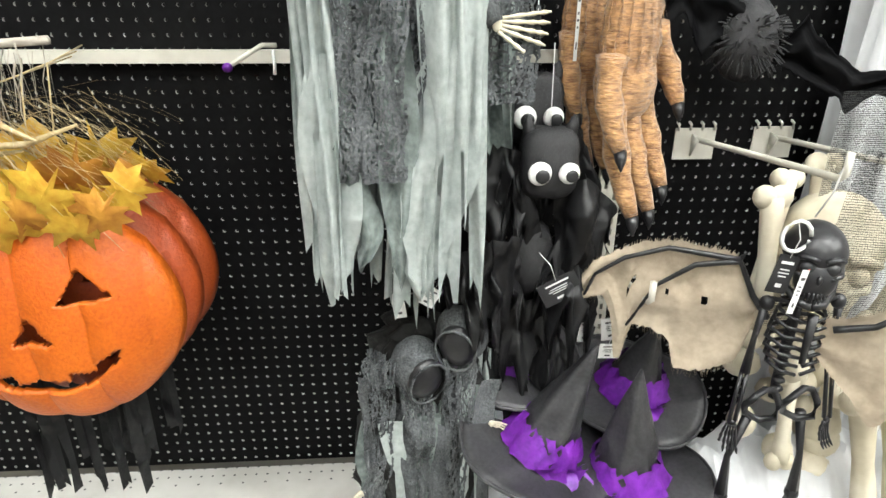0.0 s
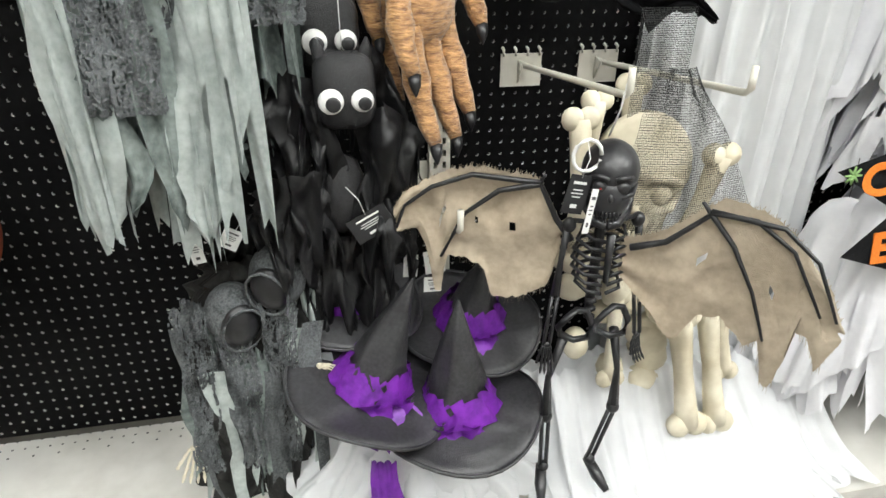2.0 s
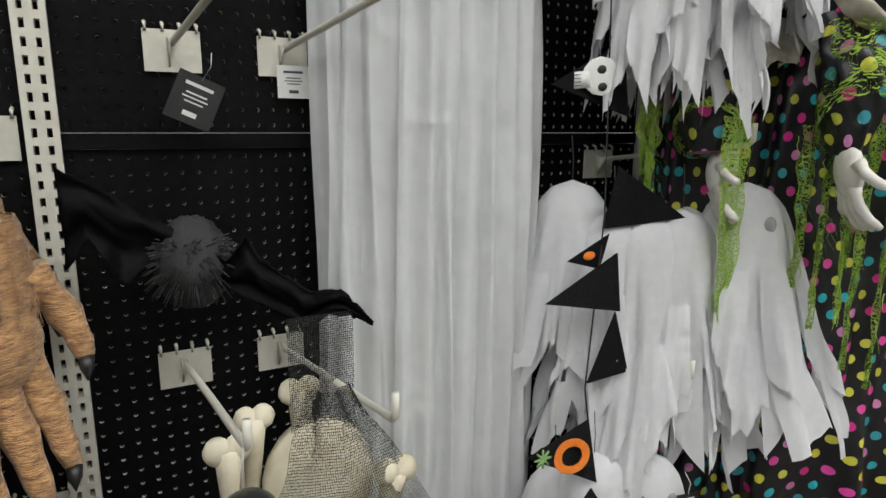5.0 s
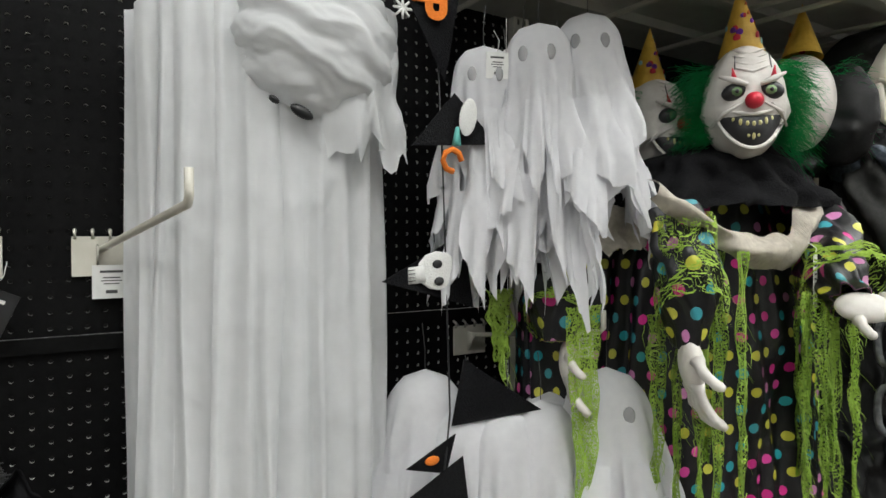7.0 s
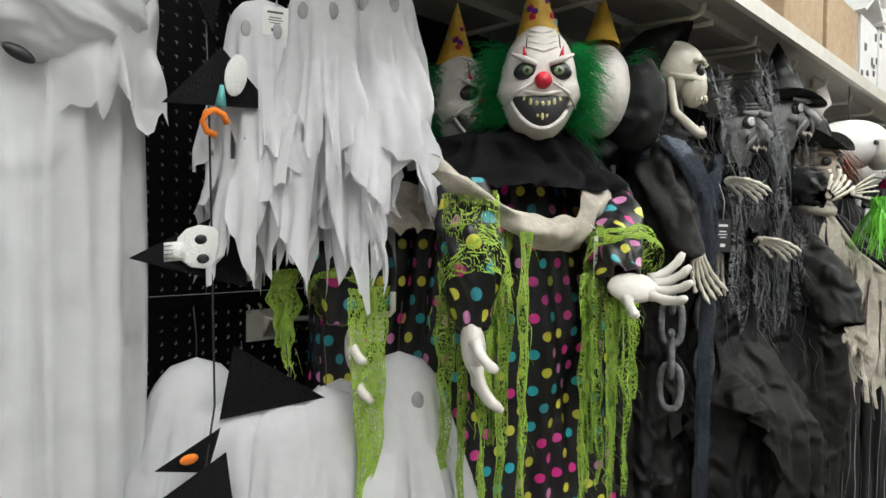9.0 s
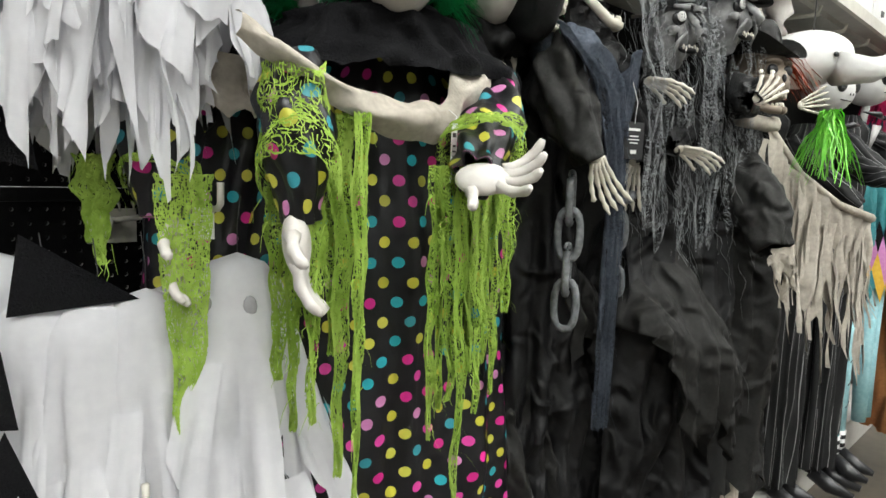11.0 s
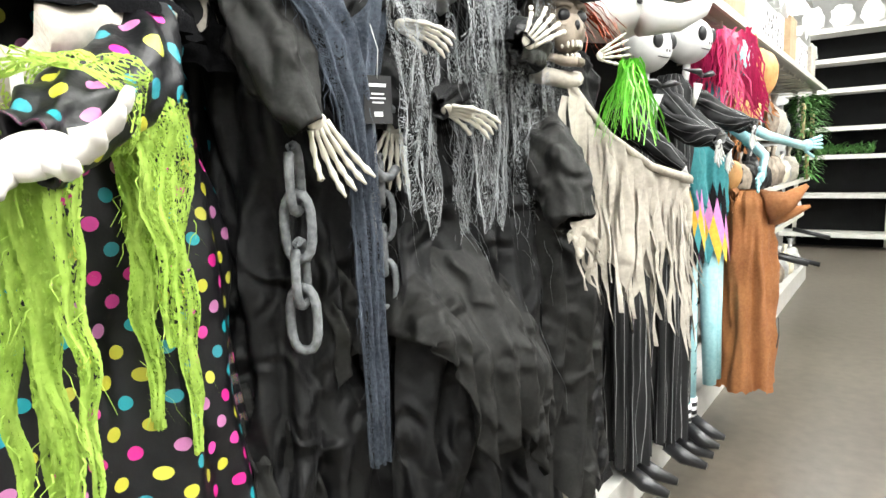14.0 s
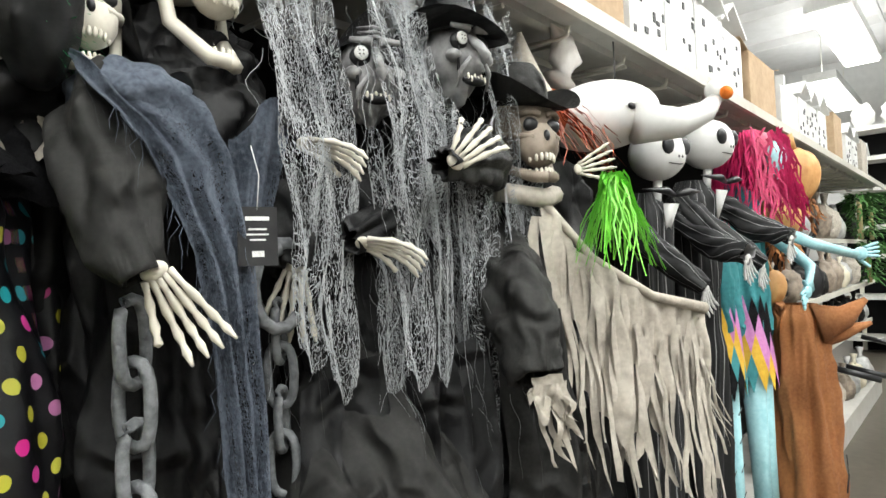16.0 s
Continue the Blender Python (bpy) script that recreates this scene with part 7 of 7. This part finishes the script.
b = Build()
b.grid([[pose(3.33, 0.45, 1.80, 4, -10, 0) @ Vector(((0.075 - 0.07 * (i / 8) ** 0.8) * math.cos(a * 0.3142) + 0.02 * wob(i, a), (0.075 - 0.07 * (i / 8) ** 0.8) * math.sin(a * 0.3142), i / 8 * 0.15)) for a in range(20)] for i in range(9)], "rag", True)
b.mark("pumpkin_head", "ribbed orange pumpkin head")
b.ball((3.36, 0.42, 1.76), (0.07, 0.06, 0.06), "deeporange", None, 16, 10, lambda u: 1 + 0.1 * math.sin(math.atan2(u.y, u.x) * 7))
b.mark("raffia_collar", "orange raffia strands")
for q in range(50):
    strand(b, (3.36 + rnd(-0.06, 0.09), 0.36 + rnd(-0.03, 0.03), 1.74 + rnd(-0.02, 0.04)), (rnd(-0.6, 0.8), -0.7, -0.6), rnd(0.06, 0.14), "deeporange", 0.003, 0.4, 4, 1.0, q)
b.mark("gown", "black cloth gown")
robe(b, (3.40, 0.46), [(1.70, 0.06, 0.05), (1.6, 0.14, 0.1), (0.4, 0.18, 0.12)], "blackcloth", 8, 0.02, 0.05, 80, 3.3)
b.thing("pumpkin_scarecrow", "orange pumpkin-headed scarecrow with burlap hat and black gown", "scarecrow figure", "hanging figures")
b = Build()
b.tube([(3.46, 0.44, 1.86), (3.49, 0.43, 1.92), (3.475, 0.43, 1.97), (3.43, 0.43, 2.0)], [0.05, 0.042, 0.028, 0.002], "latex", 14)
b.thing("white_horn", "curved white plastic horn above the row", "horn")

# ---- long-nosed white mask with a lit orange tip ----
b = Build()
b.ball((3.53, 0.36, 1.775), (0.17, 0.1, 0.085), "housewhite", pose(0, 0, 0, 0, -10, -20), 26, 18, lambda u: 1 + 0.06 * max(0, -u.y))
b.ball((3.70, 0.38, 1.81), (0.12, 0.09, 0.065), "housewhite", None, 22, 14)
b.tube([(3.5, 0.26, 1.735), (3.58, 0.19, 1.735), (3.65, 0.15, 1.765), (3.70, 0.145, 1.80)], [0.05, 0.036, 0.026, 0.018], "housewhite", 14)
b.ball((3.71, 0.14, 1.825), (0.03, 0.03, 0.03), "paper", None, 16, 10)
b.ball((3.705, 0.118, 1.815), (0.024, 0.016, 0.016), "orangefelt", None, 14, 9)
b.ball((3.49, 0.262, 1.775), (0.018, 0.006, 0.008), "black")
b.tube([(3.66, 0.38, 1.87), (3.66, 0.38, 2.0)], 0.002, "ink", 5)
b.thing("dog_mask", "smooth white long-nosed mask with orange tip hanging under the shelf", "mask")
b = Build()
for q in range(120):
    a = rnd(0, 6.28)
    strand(b, (3.22 + rnd(-0.012, 0.012), 0.19 + rnd(-0.012, 0.012), 1.585), (math.cos(a) * 0.4, math.sin(a) * 0.4, -0.55), rnd(0.06, 0.15), "brightgreen", 0.0024, 0.5, 6, 0.7, q, 0.5)
b.thing("green_tinsel", "tuft of bright green tinsel streamers", "tinsel")


# ---- pinstripe skeletons ----
def pinstripe_man(x, y, z, turn, seed, label):
    b = Build()
    m = pose(x, y, z, 0, 0, turn)
    b.ball(m @ Vector((0, 0, 0)), (0.088, 0.088, 0.085), "housewhite", m, 24, 16)
    for sx in (-1, 1):
        b.ball(m @ Vector((sx * 0.036, -0.074, 0.012)), (0.024, 0.013, 0.028), "black", m, 16, 9)
        b.ball(m @ Vector((sx * 0.008, -0.088, -0.022)), (0.0025, 0.002, 0.005), "black", m, 8, 5)
    b.tube([m @ Vector((0.06 * t, -0.083 + 0.05 * t * t, -0.045 + 0.02 * t * t)) for t in (-1, -0.5, 0, 0.5, 1)], 0.0018, "black", 5)
    b.tube([m @ Vector((0, 0, -0.07)), m @ Vector((0, 0.01, -0.16))], 0.014, "housewhite", 9)
    robe(b, (x, y + 0.06), [(z - 0.12, 0.05, 0.05), (z - 0.2, 0.13, 0.09), (z - 0.62, 0.10, 0.08), (z - 0.7, 0.12, 0.09), (0.22, 0.1, 0.08)], "pinstripe", 8, 0.014, 0.02, 80, seed)
    b.slab([(-0.035, 0.0), (0.035, 0.0), (0.0, -0.11)], 0.004, "paper", m @ pose(0, -0.045, -0.16, 12, 0, 0))
    for sx in (-1, 1):
        b.tube([m @ Vector((sx * 0.005, -0.06, -0.135)), m @ Vector((sx * 0.05, -0.07, -0.125)), m @ Vector((sx * 0.13, -0.05, -0.12))], [0.008, 0.012, 0.002], "black", 7)
        sh, el, wr = m @ Vector((sx * 0.12, 0.04, -0.2)), m @ Vector((sx * 0.16, -0.08, -0.3)), m @ Vector((sx * 0.1 + 0.03, -0.2, -0.33 - 0.08 * (sx < 0)))
        sleeve(b, sh, el, wr, 0.035, "pinstripe")
        bone_hand(b, Matrix.Translation(wr) @ pose(0, 0, 0, 20, -35, turn), 0.115, "housewhite", 1.0, 0.14)
    for sx in (-1, 1):
        b.tube([(x + sx * 0.045, y + 0.06, 0.7), (x + sx * 0.05, y + 0.05, 0.4), (x + sx * 0.045, y + 0.04, 0.2)], [0.045, 0.038, 0.03], "pinstripe", 12)
        b.tube([(x + sx * 0.045, y + 0.04, 0.2), (x + sx * 0.05, y - 0.03, 0.165), (x + sx * 0.055, y - 0.12, 0.15)], [0.03, 0.032, 0.015], "black", 9)
    return b.thing("pinstripe_skeleton", label, "skeleton figure", "hanging figures")


pinstripe_man(4.02, 0.42, 1.745, -18, 1.0, "round-headed white skeleton in black pinstripe suit")
pinstripe_man(4.31, 0.36, 1.80, -12, 2.0, "round-headed white skeleton in pinstripe suit beside another")

# ---- patchwork rag doll ----
def patch_skirt(b, x, y, z, r0, r1, height, seed):
    """A flared skirt of diamond patches in four cloths, its hem cut to points."""
    n, m = 18, 5

    def at(i, k):
        a = 2 * math.pi * (k + 0.5 * i) / n
        r = r0 + (r1 - r0) * i / m + 0.006 * math.sin(3 * a + seed)
        return (x + r * math.cos(a), y + 0.8 * r * math.sin(a), z - height * i / m)
    for i in range(m - 1):
        for k in range(n):
            b.add([at(i, k), at(i + 1, k), at(i + 2, k - 1), at(i + 1, k - 1)], [(0, 1, 2, 3)], ("pink", "felt", "gold", "felt", "tealpatch", "pink", "felt", "gold")[(k * 3 + i * 5 + seed) % 8])


b = Build()
b.ball((4.86, 0.36, 1.80), (0.10, 0.10, 0.13), "pinkhair", None, 20, 14)
b.mark("hair", "crimson yarn hair")
for q in range(260):
    a = rnd(0, 6.28)
    strand(b, (4.86 + 0.1 * math.cos(a), 0.36 + 0.1 * math.sin(a), 1.84 + rnd(-0.06, 0.08)), (0.25 * math.cos(a), 0.25 * math.sin(a), -1), rnd(0.2, 0.32), "pinkhair", 0.006, 0, 5, 0.8, q)
b.mark("face")
b.ball((4.84, 0.27, 1.79), (0.065, 0.04, 0.08), "cyan", None, 16, 10)
b.mark("dress", "teal dress with patchwork strips")
robe(b, (4.42, 0.40), [(1.45, 0.06, 0.06), (1.38, 0.09, 0.08), (1.16, 0.1, 0.09)], "tealpatch", 7, 0.012, 0.02, 60, 4.0, 0, 12)
patch_skirt(b, 4.42, 0.40, 1.24, 0.095, 0.125, 0.32, 1)
for sx in (-1, 1):
    b.mark("leg", "pale blue stitched leg with banded sock")
    b.tube([(4.42 + sx * 0.05, 0.38, 1.0), (4.42 + sx * 0.05, 0.37, 0.62), (4.42 + sx * 0.045, 0.36, 0.34)], [0.034, 0.028, 0.022], "cyan", 10)
    b.tube([(4.42 + sx * 0.045, 0.36, 0.345), (4.42 + sx * 0.045, 0.36, 0.25)], 0.027, "bands", 10)
    b.tube([(4.42 + sx * 0.045, 0.36, 0.25), (4.42 + sx * 0.05, 0.28, 0.2), (4.42 + sx * 0.05, 0.22, 0.19)], [0.03, 0.03, 0.012], "black", 9)
    for k in range(5):
        z = 0.45 + 0.1 * k
        b.tube([(4.40 + sx * 0.05, 0.343, z), (4.44 + sx * 0.05, 0.343, z + 0.02)], 0.002, "black", 4)
b.mark("arm", "pale blue arm")
b.tube([(4.80, 0.34, 1.55), (4.98, 0.18, 1.45), (5.16, 0.06, 1.40)], [0.03, 0.022, 0.018], "cyan", 10)
flesh_hand(b, pose(5.15, 0.065, 1.40, 0, -95, -35), 0.13, "cyan", 0.6, 0.05)
b.mark("arm", "pale blue arm")
b.tube([(4.82, 0.3, 1.5), (4.9, 0.18, 1.36), (4.75, 0.16, 1.28)], [0.03, 0.022, 0.018], "cyan", 10)
flesh_hand(b, pose(4.76, 0.16, 1.28, 0, 70, -10), 0.12, "cyan", 0.8, 0.15)
b.mark("dress", "teal dress with patchwork strips")
robe(b, (4.84, 0.42), [(1.72, 0.05, 0.05), (1.6, 0.12, 0.09), (1.2, 0.12, 0.1), (1.1, 0.13, 0.1)], "tealpatch", 8, 0.015, 0.06, 60, 6.0)
patch_skirt(b, 4.84, 0.42, 1.26, 0.115, 0.155, 0.38, 2)
for sx in (-1, 1):
    b.mark("leg", "pale blue leg")
    b.tube([(4.84 + sx * 0.055, 0.38, 0.95), (4.84 + sx * 0.05, 0.37, 0.6), (4.84 + sx * 0.05, 0.36, 0.3)], [0.045, 0.036, 0.03], "cyan", 10)
b.thing("rag_doll", "patchwork rag doll with crimson hair and pale blue limbs", "doll", "hanging figures")

# ---- rust-brown sack figure and tan pumpkin heads ----
b = Build()
robe(b, (5.08, 0.27), [(1.20, 0.08, 0.07), (1.14, 0.14, 0.11), (0.8, 0.15, 0.13), (0.24, 0.17, 0.14)], "sackbrown", 6, 0.024, 0.03, 90, 2.0)
b.tube([(5.06, 0.2, 1.12), (5.1, 0.1, 1.15), (5.12, 0.03, 1.22)], [0.085, 0.045, 0.01], "sackbrown", 14)
b.tube([(5.08, 0.25, 1.05), (5.13, 0.12, 1.08), (5.16, 0.02, 1.12)], [0.06, 0.035, 0.008], "sackbrown", 12)
b.tube([(5.08 - 0.05, 0.118, 0.45), (5.1, 0.12, 0.5), (5.14, 0.13, 0.57)], 0.003, "black", 5)
for k in range(9):
    b.tube([(5.20, 0.17, 0.3 + 0.09 * k), (5.22, 0.185, 0.302 + 0.09 * k)], 0.002, "black", 4)
b.thing("sack_figure", "rust-brown stitched sack figure with stubby pointed arms", "sack figure", "hanging figures")


def tan_head(x, y, z, s, label):
    b = Build()
    b.ball((x, y, z), (0.1 * s, 0.1 * s, 0.13 * s), "maskbrown", pose(0, 0, 0, 0, 14, 0), 26, 18, lambda u: 1 + 0.05 * math.cos(math.atan2(u.y, u.x) * 8) - 0.25 * max(0, u.z) ** 3)
    b.tube([(x - 0.03 * s, y, z + 0.1 * s), (x - 0.055 * s, y, z + 0.155 * s)], [0.03 * s, 0.022 * s], "maskbrown", 10)
    for dx, dz, r in ((0.02, 0.03, 0.02), (0.075, 0.0, 0.018), (0.05, -0.05, 0.03)):
        b.ball((x + dx * s, y - 0.095 * s + dx * 0.3 * s, z + dz * s), (r * s, 0.012, r * 0.7 * s), "black", pose(0, 0, 0, 0, 30, 0), 10, 6)
    for q in range(26):
        b.mark("collar_leaf")
        a = rnd(0, 6.28)
        rag_strip(b, (x + 0.07 * s * math.cos(a), y + 0.07 * s * math.sin(a), z - 0.1 * s), rnd(0.08, 0.2), 0.02, "sackbrown", (0.05 * math.cos(a), 0.05 * math.sin(a)), q)
    return b.thing("tan_pumpkin", label, "pumpkin mask", "tan pumpkin heads")


tan_head(5.55, 0.36, 1.80, 1.25, "tan foam pumpkin head with carved face and leaf collar")
tan_head(5.30, 0.36, 1.60, 0.9, "smaller tan pumpkin head below another")
tan_head(5.02, 0.36, 1.28, 0.68, "orange-tan pumpkin head above the sack")


# ---- far shelves and their stock ----
def stock_shelf(x0, x1, z, deep, label):
    b = Build()
    b.box(((x0 + x1) / 2, WALL - deep / 2, z - 0.01), (x1 - x0, deep, 0.02), "shelf")
    ob = b.thing("stock_shelf", label, "shelf", "stock shelves", smooth=False)
    b = Build()
    b.box(((x0 + x1) / 2, WALL - deep - 0.006, z - 0.012), (x1 - x0, 0.012, 0.035), "cream")
    b.part("front_lip", ob, smooth=False)
    return ob


def bag(x, y, z, s, mt, label):
    b = Build()
    b.ball((x, y, z + 0.09 * s), (0.09 * s, 0.08 * s, 0.11 * s), mt, None, 14, 10, lambda u: 1 + 0.25 * wob(u.x * 3 + x * 7, u.y * 3, u.z * 3))
    b.tube([(x, y, z + 0.17 * s), (x + 0.01, y, z + 0.22 * s), (x + 0.02, y, z + 0.27 * s)], [0.03 * s, 0.012 * s, 0.025 * s], mt, 8)
    return b.thing("stock_bag", label, "bagged decoration", "bagged stock")


for z, d in ((1.50, 0.45), (1.12, 0.5)):
    stock_shelf(6.0, 9.3, z, d, "grey steel shelf with cream lip, crowded with stock")
random.seed(21)
for z, d in ((1.50, 0.42), (1.12, 0.46), (0.75, 0.42), (DECK, 0.42)):
    x = 5.95
    while x < 9.2:
        mt = random.choice(["clear", "clear", "bone", "charcoal", "brownmask", "rag", "cardblack"])
        bag(x, WALL - d + rnd(0.02, 0.08), z, rnd(0.8, 1.35), mt, {"clear": "grey plastic-bagged decoration on a shelf", "bone": "cream foam decoration in a bag", "charcoal": "dark cloth decoration in a bag", "brownmask": "brown bagged decoration on a shelf", "rag": "beige cloth decoration in a bag", "cardblack": "black bagged decoration on a shelf"}[mt])
        x += rnd(0.16, 0.3)
stock_shelf(6.0, 9.3, 0.75, 0.46, "grey steel shelf with cream lip, crowded with stock")
for px, pz, s in ((8.3, 1.52, 0.5), (8.7, 1.14, 0.45), (9.0, 1.52, 0.55)):
    b = Build()
    for q in range(220):
        a = rnd(0, 6.28)
        p = Vector((px + 0.14 * s * math.cos(a), 0.42 + 0.14 * s * math.sin(a), pz + rnd(0.02, 0.75) * s))
        strand(b, p, (math.cos(a), math.sin(a), rnd(-0.2, 0.7)), rnd(0.05, 0.12), "green", 0.012, 0.6, 3, 0.8, q)
    b.tube([(px, 0.42, pz - 0.02), (px, 0.42, pz + 0.6 * s)], 0.02, "straw", 8)
    b.thing("artificial_plant", "dusty green artificial foliage standing on a shelf", "artificial plant")
for k in range(3):
    b = Build()
    x, z = 7.2 + 0.9 * k, 0.55 - 0.14 * (k % 2)
    b.tube([(x, 0.55, z + 0.05), (x + 0.03, 0.22, z - 0.03)], 0.022, "black", 10)
    b.thing("black_rod", "black tube sticking out from the lower stock", "rod")

# ---- stock on the top shelf ----
def paper_house(x, y, z, s, label):
    """White cut-out lantern house: walls with pierced pattern, gabled roof and chimney."""
    b = Build()
    w, d, h = 0.11 * s, 0.1 * s, 0.2 * s
    b.box((x, y, z + h / 2), (w * 2, d * 2, h), "housewhite")
    ob = b.thing("lantern_house", label, "lantern house", "white lantern houses", smooth=False)
    b = Build()
    for sx in (-1, 1):
        b.box((x + sx * w * 0.55, y, z + h + 0.045 * s), (w * 1.35, d * 2.3, 0.012), "housewhite", pose(0, 0, 0, 0, 32 * sx, 0))
    b.part("roof", ob, smooth=False)
    b = Build()
    b.box((x + w * 0.4, y, z + h + 0.1 * s), (0.035 * s, 0.035 * s, 0.09 * s), "housewhite")
    b.part("chimney", ob, smooth=False)
    rng = random.Random(int(x * 100))
    for q in range(16):
        b = Build()
        u, v = rng.uniform(-0.85, 0.85), rng.uniform(0.1, 0.9)
        hw, hh = rng.uniform(0.006, 0.014), rng.uniform(0.008, 0.03)
        if q % 2:
            b.box((x + u * w, y - d - 0.0015, z + v * h), (hw * 2, 0.003, hh), "ink")
        else:
            b.box((x - w - 0.0015, y + u * d, z + v * h), (0.003, hw * 2, hh), "ink")
        b.part("cut_out", ob, "dark pierced opening", smooth=False)
    return ob


def carton(x, y, z, s, opened, mt, label):
    b = Build()
    t = 0.004
    sx, sy, sz = s
    for c, d in [((0, 0, t / 2), (sx, sy, t)), ((-sx / 2, 0, sz / 2), (t, sy, sz)), ((sx / 2, 0, sz / 2), (t, sy, sz)), ((0, sy / 2, sz / 2), (sx, t, sz)), ((0, -sy / 2, sz / 2), (sx, t, sz))]:
        b.box((x + c[0], y + c[1], z + c[2]), d, mt)
    if not opened:
        b.box((x, y, z + sz), (sx, sy, t), mt)
        b.box((x, y, z + sz + 0.0025), (0.05, sy, 0.001), "straw")
    ob = b.thing("carton", label, "cardboard box", "boxes on the shelf", smooth=False)
    if opened:
        for sg in (-1, 1):
            b = Build()
            b.box((x + sg * (sx / 2 + 0.05), y, z + sz + 0.015), (0.12, sy, t), mt, pose(0, 0, 0, 0, -14 * sg, 0))
            b.part("flap", ob, "open cardboard flap", smooth=False)
    return ob


TOP = SHELF_Z + 0.028
carton(2.75, 0.62, TOP, (0.3, 0.34, 0.14), False, "housewhite", "flat white carton on the top shelf")
carton(3.12, 0.55, TOP, (0.34, 0.36, 0.26), True, "carton", "open brown cardboard box on the top shelf")
carton(3.55, 0.56, TOP, (0.36, 0.36, 0.24), False, "carton", "closed brown cardboard box on the top shelf")
for k, (x, s) in enumerate([(3.9, 1.25), (4.16, 1.3), (4.42, 1.35), (4.68, 1.3), (6.05, 1.2), (6.3, 1.2), (6.55, 1.25), (7.6, 1.2), (7.9, 1.2), (8.6, 1.1)]):
    paper_house(x, 0.50, TOP, s, "white pierced-paper lantern house on the top shelf")
carton(5.1, 0.5, TOP, (0.42, 0.28, 0.24), True, "carton", "open brown cardboard box on the top shelf")
carton(5.6, 0.5, TOP, (0.36, 0.28, 0.2), False, "housewhite", "white carton on the top shelf")
carton(7.0, 0.5, TOP, (0.3, 0.28, 0.3), False, "carton", "tall brown cardboard box on the top shelf")
carton(8.25, 0.5, TOP, (0.3, 0.28, 0.28), False, "rag", "pale brown cardboard box on the top shelf")

for x in [1.9 + 0.31 * k for k in range(22)]:
    b = Build()
    b.tube([(x, 0.6, SHELF_Z - 0.02), (x, 0.42, SHELF_Z - 0.035), (x, 0.40, SHELF_Z - 0.03), (x, 0.395, SHELF_Z - 0.01)], 0.0055, "cream", 7)
    b.thing("shelf_hook", "cream hook hanging under the top shelf", "display hook", "shelf hooks")

# ---- empty shelving across the end of the aisle ----
EX = 12.3
b = Build()
b.box((EX + 0.25, -0.6, 1.55), (0.05, 3.4, 3.1), "board")
end = b.thing("end_shelving", "empty dark-backed shelving unit with white shelves across the aisle end", "shelving unit", smooth=False)
for z in (0.2, 0.76, 1.31, 1.7, 2.22, 2.63, 3.04):
    b = Build()
    b.box((EX, -0.6, z), (0.46, 3.4, 0.06), "deck")
    b.part("shelf_board", end, "off-white shelf", smooth=False)
for y in (0.95, -0.2, -1.35, -2.25):
    b = Build()
    b.box((EX + 0.2, y, 1.55), (0.06, 0.05, 3.1), "cream")
    b.part("post", end, smooth=False)
b = Build()
for q in range(260):
    p = (EX - 0.1 + rnd(-0.1, 0.1), 0.35 + rnd(-0.35, 0.35), 1.34 + rnd(0, 0.1))
    strand(b, p, (rnd(-0.6, 0.6), rnd(-0.6, 0.6), 1), rnd(0.08, 0.2), "green", 0.014, 0.5, 3, 0.8, q)
b.thing("artificial_grass", "clump of green artificial grass on an empty shelf", "artificial plant")
for k in range(9):
    b = Build()
    y = 0.8 - 0.35 * k
    b.ball((EX - 0.05, y, 3.07 + 0.16), (0.13, 0.14, 0.17), "housewhite", None, 12, 9, lambda u: 1 + 0.3 * wob(u.x * 4 + y * 5, u.y * 4, u.z * 4))
    b.thing("white_ornament", "white ornament on top of the end shelving", "ornament", "white ornaments")
